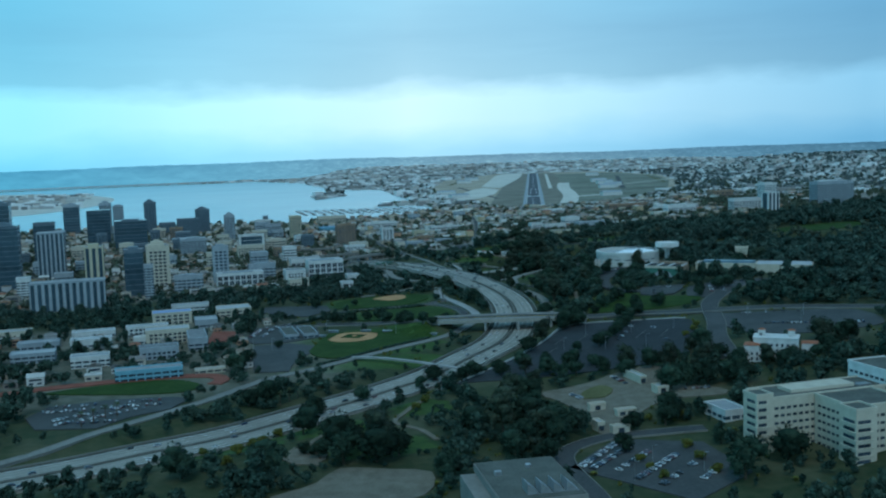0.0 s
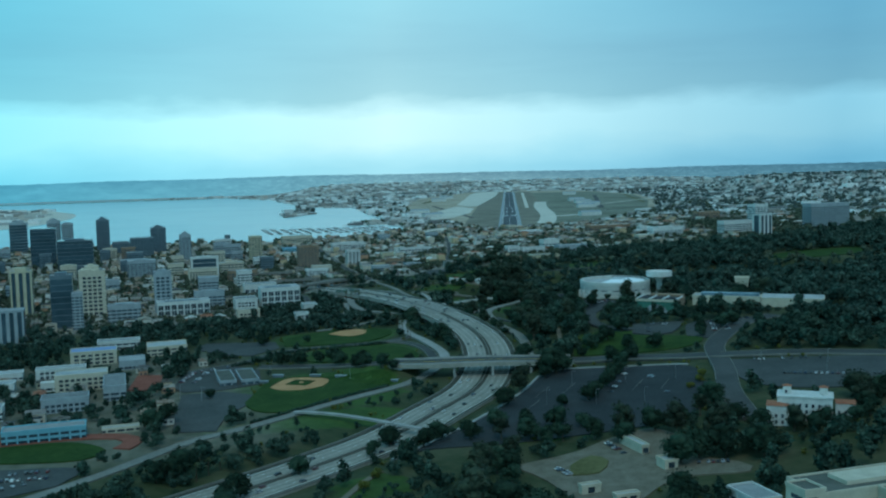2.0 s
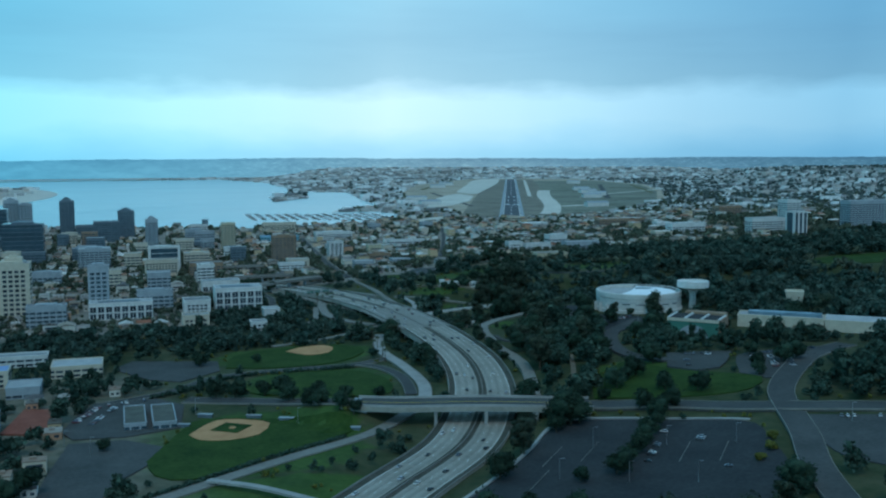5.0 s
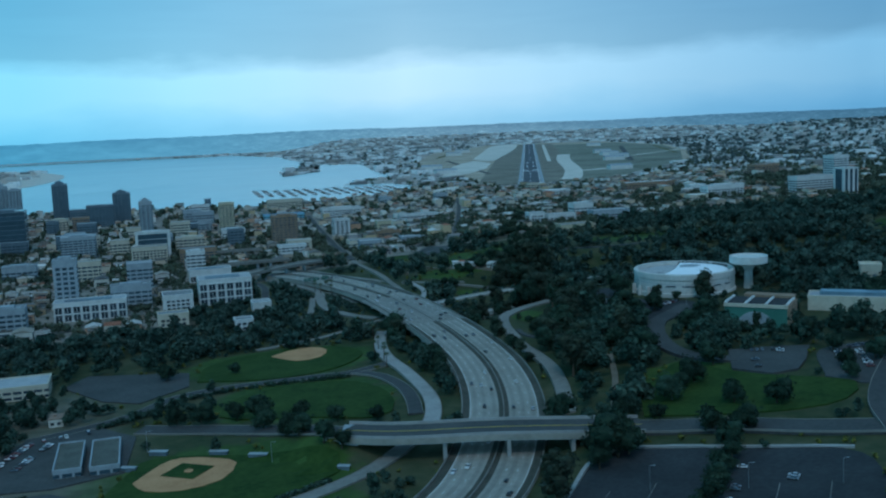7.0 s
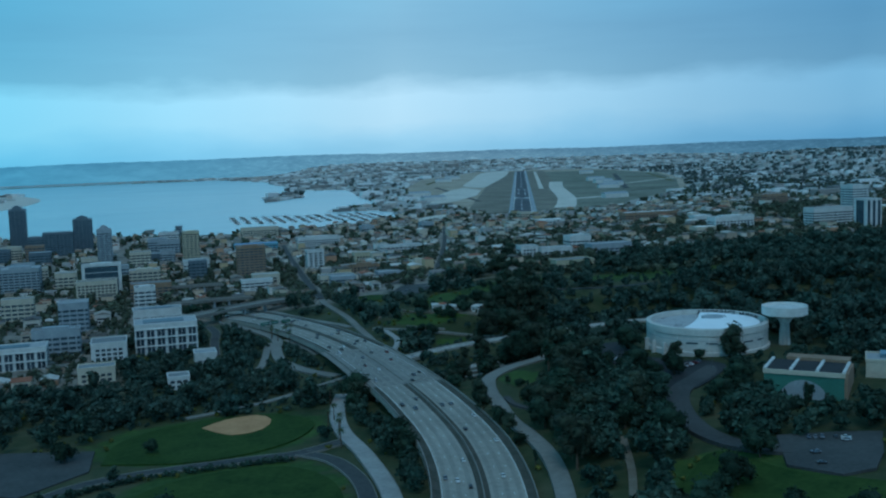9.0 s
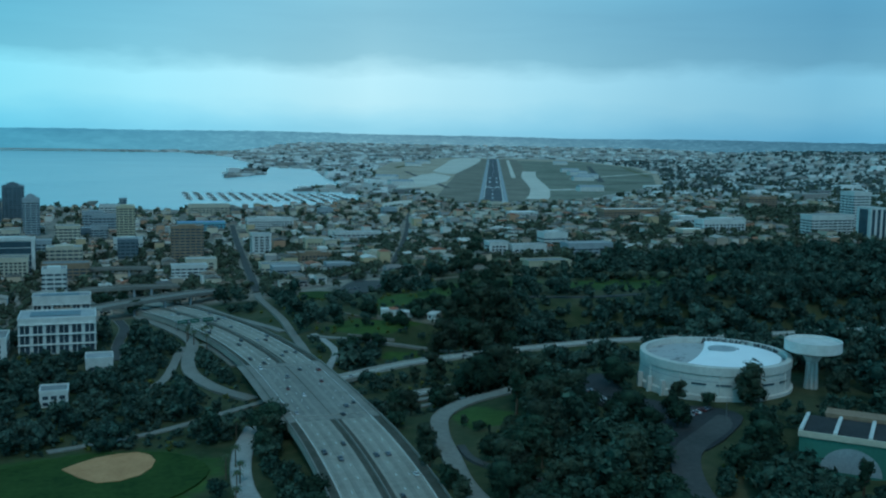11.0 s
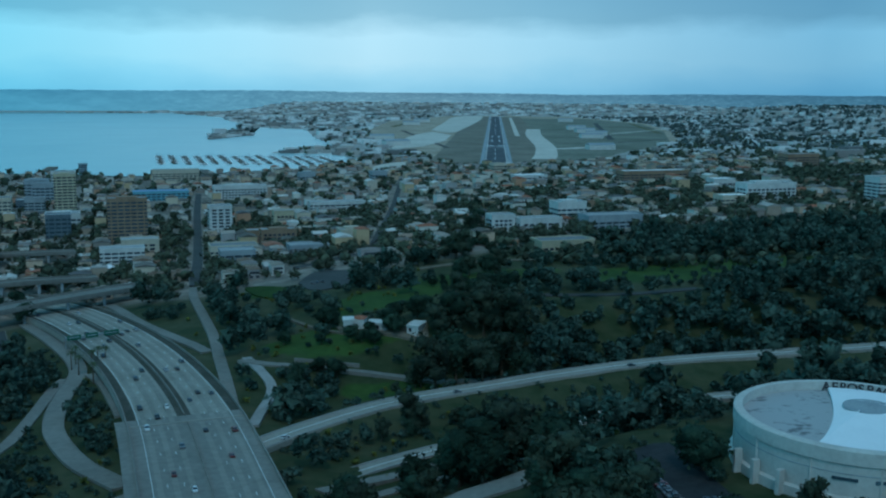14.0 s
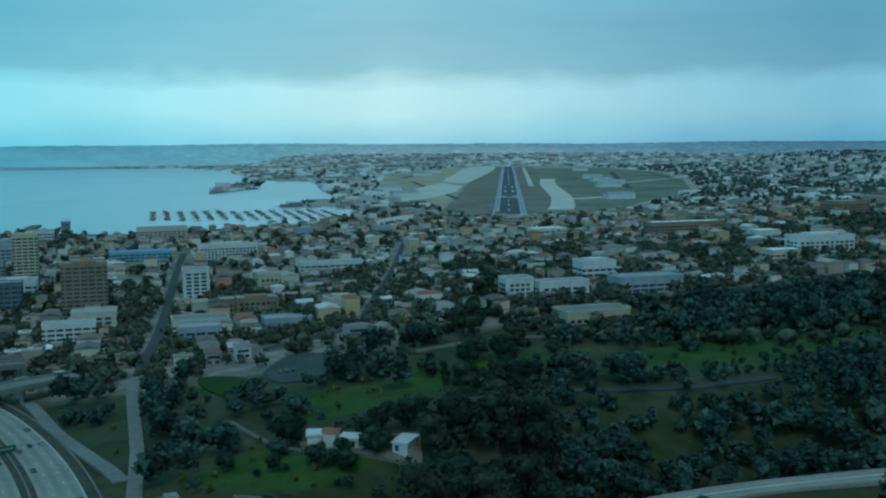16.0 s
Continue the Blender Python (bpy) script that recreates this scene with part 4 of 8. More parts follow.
def make_crossing(pts, wide, label):
    line = curve(pts)
    deck, p = ribbon("street_overpass", line, wide, M["worn"], label, depth=1.1, category="bridge", kind="")
    for d in (-wide / 2, wide / 2):
        ribbon("parapet", offset(p, d) + [0, 0, 0.7], 0.3, M["worn"], parent=deck, depth=1.2)
    pier = Shape().box(-0.5, 0.5, -wide / 2.4, wide / 2.4, -6, -1).mesh("pier", M["grey"])
    for k in (0.3, 0.5, 0.7):
        q = p[int(len(p) * k)]
        link("pier", pier, deck, m=Matrix.Translation(q))


make_crossing([(146, 839, 10.2), (159, 847, 10.8), (176, 858, 11), (192, 869, 10.8), (204, 877, 10.2)], 9, "grey concrete street bridge over the freeway")
make_crossing([(138, 900, 8.6), (147, 902, 9), (164, 905, 9), (186, 908, 8.6)], 7, "grey concrete street bridge farther along the freeway")
make_crossing([(128, 983, 7.4), (145, 985, 7.8), (160, 986, 7.8), (176, 988, 7.4)], 7, "grey concrete street bridge near the towers")

# ---- fields, car parks, water, airfield ----
patch("ball_field", [(72, 478), (85, 512), (92, 522), (112, 516), (139, 497), (132, 487), (118, 478), (104, 470), (84, 457), (74, 464)], M["lawn"], "mown green baseball outfield", lift=0.45)
patch("infield", [(86, 503), (93, 515), (99, 519), (108, 515), (113, 509), (108, 497), (98, 493), (89, 496)], M["clay"], "reddish clay baseball infield", lift=0.6, category="infield", rings=3)
patch("infield_grass", [(93, 506), (99, 514), (107, 508), (101, 500)], M["lawn"], "green diamond of infield grass", lift=0.75, rings=3, round_off=False)
patch("mound", [(99, 506), (100, 508), (101.5, 507), (100.5, 505)], M["clay"], "clay pitcher's mound", lift=0.95, rings=2, category="mound")
patch("softball_field", [(108, 605), (114, 628), (138, 642), (162, 638), (172, 620), (160, 603), (134, 597)], M["lawn"], "mown green softball field", lift=0.45)
patch("softball_infield", [(138, 632), (146, 639), (156, 640), (160, 632), (156, 622), (146, 620)], M["clay"], "broad reddish clay softball infield", lift=0.6, category="infield", rings=3)
patch("meadow", [(112, 556), (118, 574), (134, 584), (156, 582), (166, 566), (166, 545), (158, 534), (138, 544), (120, 548)], M["lawn"], "open green meadow with trees along it", lift=0.45)
patch("sports_field", [(-46, 439), (-28, 430), (-6, 421), (12, 418), (19, 427), (10, 441), (-5, 445), (-25, 444)], M["lawn"], "dull green school sports field", lift=0.45)
ribbon("running_track", curve([(-62, 445, 0), (-40, 449, 0), (-12, 450.5, 0), (10, 449, 0), (24, 444, 0), (28, 435, 0), (24, 427, 0)]), 6.5, M["track"], "dull red running track bending round the field", lift=0.5, category="track")
patch("school_car_park", [(-47, 398), (-40, 414), (-16, 416), (6, 411), (14, 406), (5, 391), (-9, 385), (-21, 373), (-42, 380)], M["lot"], "asphalt school car park full of cars", lift=0.4, category="car park", round_off=False)
patch("sports_court", [(27, 524), (40, 519), (45, 552), (32, 556)], M["track"], "faded red sports court", lift=0.5, category="court", round_off=False)
patch("bus_lot", [(46, 520), (50, 540), (56, 557), (77, 559), (87, 545), (84, 514), (66, 508), (50, 510)], M["lot"], "grey asphalt yard with cars beside the ball field", lift=0.4, category="car park", round_off=False)
patch("court_lot", [(62, 617), (70, 632), (106, 620), (105, 600), (88, 584), (76, 592)], M["lot"], "wide grey asphalt court beside the trees", lift=0.4, category="car park", round_off=False)
patch("lower_lot", [(42, 442), (44, 470), (49, 505), (66, 504), (78, 492), (72, 474), (63, 460), (57, 438)], M["lot"], "broad grey asphalt street below the ball field", lift=0.4, category="car park", round_off=False)
patch("main_car_park", [(112, 388), (135, 403), (163, 427), (184, 448), (195, 461), (205, 466), (216, 459), (247, 434), (244, 414), (230, 385), (205, 372), (168, 378), (135, 383)], M["tarmac"], "wide dark asphalt car park", lift=0.35, category="car park", clear=-2)
patch("east_car_park", [(264, 428), (290, 410), (316, 392), (304, 360), (270, 366), (252, 392)], M["lot"], "large asphalt car park behind a row of trees", lift=0.35, category="car park")
patch("hospital_car_park", [(116, 268), (142, 290), (164, 274), (162, 244), (136, 230)], M["lot"], "asphalt hospital car park full of cars", lift=0.35, category="car park", round_off=False)
patch("works_yard", [(140, 356), (148, 358), (164, 361), (181, 368), (196, 369), (199, 352), (189, 342), (200, 324), (198, 315), (178, 322), (156, 308), (140, 295), (144, 321), (144, 341)], M["sand"], "bare sandy works yard of packed earth", lift=0.35, category="yard")
patch("yard_lawn", [(153, 339.5), (156, 348), (166, 354), (168.5, 346.5), (161, 338)], M["dry"], "small dry grass island in the works yard", lift=0.7, rings=3)
patch("dirt_lot", [(29, 276), (43, 283), (52, 294), (67, 287), (77, 280), (70, 262), (48, 258), (30, 264)], M["sand"], "bare sandy ground on the hillside", lift=0.35, category="yard")
patch("turning_circle", [(37, 310), (42, 321), (49, 318), (51, 309), (47, 302), (40, 303)], M["sand"], "pale sandy turning circle among the hillside trees", lift=0.4, category="yard")
patch("museum_lawn", [(222, 484), (230, 500), (242, 512), (255, 521), (261, 500), (271, 486), (281, 471), (270, 461), (256, 462), (238, 472)], M["lawn"], "green lawn with round trees below the museum", lift=0.45)
patch("museum_car_park", [(262, 503), (272, 521), (286, 514), (294, 509), (284, 497), (276, 490), (268, 491)], M["lot"], "small asphalt car park under trees", lift=0.7, category="car park", round_off=False)
patch("drive_car_park", [(278, 480), (293, 503), (312, 504), (331, 504), (326, 497), (314, 488), (306, 476), (285, 466)], M["lot"], "asphalt car park full of cars among trees", lift=0.4, category="car park")
patch("museum_forecourt", [(281, 641), (289, 641), (285, 624), (288, 611), (294, 602), (300, 596), (301, 588), (292, 579), (280, 571), (272, 572), (277, 584), (281, 590), (277.5, 602), (273.6, 614), (275, 624)], M["tarmac"], "asphalt forecourt beside the round museum", lift=0.4, category="forecourt")
patch("round_lawn", [(238, 838), (238, 853), (247, 846), (252, 832), (246, 822), (241, 826)], M["lawn"], "green lawn ringed by a pale path", lift=0.45)
patch("far_lawn", [(520, 760), (560, 778), (620, 770), (610, 745), (550, 740)], M["lawn"], "far green lawn in the park", lift=0.45)
patch("park_car_park", [(256, 844), (264, 860), (272.5, 861), (280, 848), (275.5, 830), (262, 823), (256.5, 830)], M["lot"], "small grey asphalt park car park", lift=0.4, category="car park")

WATER_Z = 1.55
BAY_SOUTH = [(-900, 1750), (-300, 1585), (0, 1560), (116, 1535), (213, 1482), (261, 1482), (325, 1516), (381, 1532), (431, 1580), (484, 1655)]
BAY_NORTH = [(486, 1690), (473, 1776), (401, 1806), (408, 1822), (523, 1975), (540, 2196), (596, 2570), (518, 2680), (448, 2310), (361, 2176), (369, 2295), (466, 2647), (505, 2882), (524, 3500), (430, 3920), (120, 4080), (-140, 4100), (-900, 4120), (-2200, 3600), (-2600, 2300)]


def make_water():
    ring = BAY_SOUTH + BAY_NORTH
    bm = bmesh.new()
    f = bm.faces.new([bm.verts.new((*q, WATER_Z)) for q in ring])
    if f.normal.z < 0:
        f.normal_flip()
    bmesh.ops.triangulate(bm, faces=[f])
    me = bpy.data.meshes.new("bay")
    bm.to_mesh(me)
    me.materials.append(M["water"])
    tagged(link("bay", me), "calm pale blue bay water", "water", kind="structure")
    patch("harbour_island", [(-480, 3560), (-260, 3360), (-90, 2900), (-84, 2480), (-180, 2150), (-330, 2050), (-620, 2300), (-700, 3200)], M["apron"], "low pale built-up island across the bay", lift=0.3, flat=WATER_Z, rings=3, category="land", clear=None)
    patch("sand_spit", [(-700, 3960), (-100, 3990), (300, 3960), (310, 3930), (-100, 3940), (-700, 3900)], M["dry"], "thin far spit of land in the bay", lift=0.6, flat=WATER_Z, rings=2, category="land", clear=None)


make_water()


def strip(name, a, b, width, mat, label, z, parent=None, category="runway"):
    """A long flat band from a to b at height z."""
    a, b = np.array(a, float), np.array(b, float)
    p = np.array([(*(a + (b - a) * k / 24), z) for k in range(25)])
    return ribbon(name, p, width, mat, label, depth=0.4, parent=parent, category=category)[0]


RW_A, RW_B = np.array((622.0, 1566.0)), np.array((1400.0, 3530.0))


def make_airfield():
    along = (RW_B - RW_A) / np.linalg.norm(RW_B - RW_A)
    across = np.array((along[1], -along[0]))
    at = lambda u, v: tuple(RW_A + along * u + across * v)
    patch("airfield", [at(-15, -45), at(-15, 70), at(120, 150), at(500, 300), at(1000, 370), at(1500, 390), at(2150, 240), at(2180, -140), at(1500, -280), at(900, -260), at(500, -200), at(180, -110)], M["tan"], "dry tan airfield ground", lift=1.0, flat=1.0, rings=4, round_off=False, category="airfield")
    patch("north_field", [at(40, 74), at(130, 140), at(500, 285), at(1000, 355), at(1480, 375), at(1900, 270), at(1900, 78)], M["fieldgrass"], "grey-green grass field beside the runway", lift=1.12, flat=1.0, rings=3, round_off=False, category="field", clear=None)
    rw = strip("runway", at(-34, 0), at(2080, 0), 27, M["runway"], "dark asphalt runway with white markings", 2.4)
    for v in (-16.5, 16.5):
        strip("shoulder", at(-34, v), at(2080, v), 5, M["grey"], "", 2.3, rw)
    for v in (-12.6, 12.6):
        strip("edge_line", at(-30, v), at(2080, v), 0.9, M["paint"], "", 2.5, rw)
    for v in (-48, 48):
        strip("verge", at(-30, v), at(2060, v), 58, M["verge"], "dry brown grass verge along the runway", 2.15, category="verge")
    strip("threshold_bar", at(330, -12.5), at(330, 12.5), 5, M["paint"], "", 2.55, rw)
    for u in (60, 150, 240):
        strip("chevron", at(u, -1), at(u + 26, -1), 1.6, M["paint"], "", 2.55, rw)
    for v in (-11, -8, -5, 5, 8, 11):
        strip("threshold_stripe", at(345, v), at(380, v), 1.2, M["paint"], "", 2.55, rw)
    for u in (490, 640):
        for v in (-6, 6):
            strip("touchdown_bar", at(u, v), at(u + 45, v), 2.4, M["paint"], "", 2.55, rw)
    for k in range(20):
        strip("centre_dash", at(760 + k * 60, 0), at(790 + k * 60, 0), 0.9, M["paint"], "", 2.55, rw)
    strip("runway_end", at(2080, 0), at(2110, 0), 60, M["apron"], "pale concrete runway end", 2.45)
    apron_line = curve([(1080, 2500, 2.3), (962, 2230, 2.3), (830, 1890, 2.3), (752, 1712, 2.3), (706, 1618, 2.3)], 25)
    ribbon("north_apron", apron_line, 30, M["apron"], "pale concrete apron bending beside the runway", depth=0.5, category="apron")
    ribbon("apron_spur", curve([(806, 1820, 2.25), (838, 1818, 2.25), (872, 1840, 2.25)], 12), 22, M["apron"], "short pale concrete spur of the apron", depth=0.5, category="apron")
    patch("south_apron", [(570, 1850), (640, 1905), (728, 2060), (806, 2254), (815, 2390), (755, 2300), (690, 2160), (640, 2010)], M["apron"], "pale bare ground beside the runway", lift=1.5, flat=1.0, rings=2, category="apron", round_off=False)
    patch("far_apron", [(841, 2480), (850, 2370), (960, 2600), (1095, 2898), (1250, 3260), (1360, 3560), (1231, 3440), (1010, 2900)], M["apron"], "long pale concrete apron beside the runway", lift=1.5, flat=1.0, rings=2, category="apron")
    patch("shore_lot", [(452, 1500), (480, 1560), (519, 1599), (511, 1544), (455, 1470)], M["apron"], "pale paved yard by the waterfront", lift=1.5, flat=1.0, rings=2, category="yard")
    for u0, v0, u1, v1, wide, mat in ((700, 40, 1950, 46, 9, "apron"), (300, -70, 900, -190, 8, "lot"), (600, 200, 1500, 260, 12, "lot"), (700, 150, 1200, 420, 9, "apron"), (900, 330, 1500, 350, 9, "dry"), (1100, -230, 1900, -200, 12, "dry"), (450, 160, 640, 300, 8, "lot")):
        strip("service_strip", at(u0, v0), at(u1, v1), wide, M[mat], "flat paved service strip across the airfield", 2.2, category="pavement")
    hangar = Shape().box(-20, 20, -9, 9, 0, 7).mesh("hangar", M["white"])
    top = Shape().gable(-20, 20, -9, 9, 7, 10).mesh("roof", M["grey"])
    for u, v in ((650, 170), (760, 190), (900, 180), (1050, 175), (350, -150), (520, -190), (1250, -200), (1450, -190), (1600, 190), (300, 150)):
        x, y = at(u, v)
        ob = tagged(link("hangar", hangar, m=Matrix.Translation((x, y, 1.8)) @ Matrix.Rotation(radians(-22 + (u % 40)), 4, "Z")), "pale airport hangar with a pitched roof", "hangar", "airport hangars")
        link("roof", top, ob)


make_airfield()

# ---- buildings ----
FOOT = []  # footprints: (x, y, half width, half depth)


def pilastered(w, d, h, proud=0.14, half=0.3):
    """A wall body drawn up from a plan whose sides step out into pilasters, which part the window bands into bays."""
    plan = []
    corners = [(-w / 2, -d / 2), (w / 2, -d / 2), (w / 2, d / 2), (-w / 2, d / 2)]
    for k in range(4):
        (x0, y0), (x1, y1) = corners[k], corners[(k + 1) % 4]
        length = w if k % 2 == 0 else d
        ux, uy = (x1 - x0) / length, (y1 - y0) / length
        plan.append((x0, y0))
        bays = max(2, round(length / 3.6))
        for i in range(bays):
            mid = length * (i + 0.5) / bays if bays > 2 else length * (i + 0.5) / bays * 0.9 + length * 0.05
            for along, out in ((mid - half, 0), (mid - half, proud), (mid + half, proud), (mid + half, 0)):
                plan.append((x0 + ux * along + uy * out, y0 + uy * along - ux * out))
    s = Shape()
    n = len(plan)
    s.v = [(x, y, 0) for x, y in plan] + [(x, y, h) for x, y in plan]
    s.f = [list(range(n - 1, -1, -1)), list(range(n, 2 * n))] + [[i, (i + 1) % n, n + (i + 1) % n, n + i] for i in range(n)]
    return s


def tower(name, x, y, w, d, top, wall, win, label, storey=1.9, style="bands", rot=0.0, roof="roofing", group="", cap=0.0, base=None, category="building", step=None, fins=0, tall=0.58):
    """A tall building: a wall body, a parapet roof, plant on top and a window band, or single windows, in each storey."""
    g = (gz(x, y) if base is None else base) - 1.5
    h = top - g
    body = Shape().box(-w / 2, w / 2, -d / 2, d / 2, 0, h)
    if style == "bands":
        body = pilastered(w, d, h)
    me = body.mesh(name, M[wall])
    ob = tagged(link(name, me, m=Matrix.Translation((x, y, g)) @ Matrix.Rotation(radians(rot), 4, "Z")), label, category, group)
    s = Shape().box(-w / 2 - 0.15, w / 2 + 0.15, -d / 2 - 0.15, -d / 2 + 0.25, h - 0.3, h + 0.6).box(-w / 2 - 0.15, w / 2 + 0.15, d / 2 - 0.25, d / 2 + 0.15, h - 0.3, h + 0.6)
    s.box(-w / 2 - 0.15, -w / 2 + 0.25, -d / 2 + 0.25, d / 2 - 0.25, h - 0.3, h + 0.6).box(w / 2 - 0.25, w / 2 + 0.15, -d / 2 + 0.25, d / 2 - 0.25, h - 0.3, h + 0.6)
    link("parapet", s.mesh("parapet", M[wall]), ob)
    deck = link("roof", Shape().box(-w / 2 + 0.26, w / 2 - 0.26, -d / 2 + 0.26, d / 2 - 0.26, h, h + 0.2).mesh("roof", M[roof]), ob)
    if cap:
        link("penthouse", Shape().box(-w * 0.28, w * 0.26, -d * 0.25, d * 0.28, h + 0.2, h + cap).mesh("penthouse", M[wall]), deck)
        link("vent", Shape().box(w * 0.29, w * 0.4, -d * 0.3, -d * 0.1, h + 0.2, h + cap * 0.5).mesh("vent", M["steel"]), deck)
        if cap >= 3:
            link("crown", Shape().box(-w * 0.42, w * 0.30, -d * 0.4, d * 0.36, h + 0.2, h + cap * 0.45).box(-w * 0.15, w * 0.1, -d * 0.15, d * 0.12, h + cap, h + cap * 1.35).mesh("crown", M[wall]), deck)
    n = max(1, int((h - 2.2) / storey))
    if style == "bands":
        band = Shape().box(-w / 2 - 0.05, w / 2 + 0.05, -d / 2 - 0.05, d / 2 + 0.05, 0, storey * 0.5).mesh("window_band", M[win])
        for k in range(n):
            link("window_band", band, ob, m=Matrix.Translation((0, 0, 2.0 + k * storey)))
    elif style == "glass":
        for k in range(0, n, 2):
            if k == 0:
                pane = Shape().box(-w / 2 - 0.06, w / 2 + 0.06, -d / 2 - 0.06, d / 2 + 0.06, 0, storey * 1.8).mesh("glass_band", M[win])
            link("glass_band", pane, ob, m=Matrix.Translation((0, 0, 1.9 + k * storey)))
    elif style == "loft":
        bays = max(2, round(w / 4.4))
        bw = w / bays
        tall = Shape().box(-bw * 0.36, bw * 0.36, -0.07, 0.3, 0, storey * 1.6).mesh("loft_window", M[win])
        mull = Shape().box(-0.12, 0.12, -0.14, 0, 0, storey * 1.6).mesh("mullion", M[wall])
        slab = Shape().box(-w / 2 - 0.3, w / 2 + 0.3, -d / 2 - 0.6, -d / 2, 0, 0.3).mesh("balcony", M[wall])
        side = Shape().box(-0.07, 0.3, -1.1, 1.1, 0, storey * 0.6).mesh("window", M["glass"])
        for k in range(max(1, n // 2)):
            z = 1.9 + 2 * storey * k
            link("balcony", slab, ob, m=Matrix.Translation((0, 0, z + storey * 1.68)))
            for i in range(bays):
                pane = link("loft_window", tall, ob, m=Matrix.Translation((-w / 2 + bw * (i + 0.5), -d / 2, z)))
                link("mullion", mull, pane)
            for j in range(int(d / 4)):
                link("window", side, ob, m=Matrix.Translation((w / 2 - 0.23, -d / 2 + 2.2 + 4 * j, z + 0.3)))
                link("window", side, ob, m=Matrix.Translation((w / 2 - 0.23, -d / 2 + 2.2 + 4 * j, z + 0.3 + storey)))
        link("court", Shape().box(-w * 0.36, w * 0.30, -d * 0.22, d * 0.3, h + 0.2, h + 0.5).mesh("court", M["darkwall"]), deck)
    elif style == "slits":
        ledge = Shape().box(-w / 2 - 0.25, w / 2 - 1.2, -d / 2 - 0.25, -d / 2 + 0.2, -0.5, 0).box(-w / 2 - 0.25, -w / 2 + 0.2, -d / 2 + 0.2, d / 2 - 1.2, -0.5, 0).mesh("ledge", M[wall])
        slit = Shape().box(-w / 2 + 0.6, w / 2 - 2.2, -d / 2 - 0.06, -d / 2 + 0.2, 0, storey * 0.42).box(-w / 2 - 0.06, -w / 2 + 0.2, -d / 2 + 0.8, d / 2 - 2.0, 0, storey * 0.42).mesh("window_slit", M[win])
        for k in range(n):
            link("ledge", ledge, ob, m=Matrix.Translation((0, 0, 2.0 + k * storey)))
            link("window_slit", slit, ob, m=Matrix.Translation((0, 0, 2.1 + k * storey)))
    elif style == "fins":
        bay = w / fins
        strip_me = Shape().box(-bay * 0.27, bay * 0.27, -0.08, 0.3, 0, h - 2.4).mesh("window_bay", M[win])
        for k in range(fins):
            link("window_bay", strip_me, ob, m=Matrix.Translation((-w / 2 + bay * (k + 0.5), -d / 2, 1.8)))
        side = Shape().box(-0.08, 0.08, -d * 0.3, d * 0.3, 0, h - 2.4).mesh("side_bay", M[win])
        for sx in (-1, 1):
            link("side_bay", side, ob, m=Matrix.Translation((sx * w / 2, 0, 1.8)))
    elif style != "plain":
        cw = (step or 1.9) * 1.25
        pane = Shape().box(-cw * 0.34, cw * 0.34, -0.06, 0.3, 0, storey * tall).mesh("window", M[win])
        sash = Shape().box(-0.06, 0.3, -cw * 0.34, cw * 0.34, 0, storey * tall).mesh("window", M[win])
        nx, ny = max(1, int((w - 0.8) / cw)), max(1, int((d - 0.8) / cw))
        for k in range(n):
            z = 2.0 + k * storey
            for i in range(nx):
                link("window", pane, ob, m=Matrix.Translation((-w / 2 + (w - nx * cw) / 2 + (i + 0.5) * cw, -d / 2, z)))
            for j in range(ny):
                yy = -d / 2 + (d - ny * cw) / 2 + (j + 0.5) * cw
                if x < 190:
                    link("window", sash, ob, m=Matrix.Translation((w / 2 - 0.24, yy, z)))
                else:
                    link("window", sash, ob, m=Matrix.Translation((-w / 2, yy, z)))
    FOOT.append((x, y, w / 2 + 1.5, d / 2 + 1.5))
    return ob


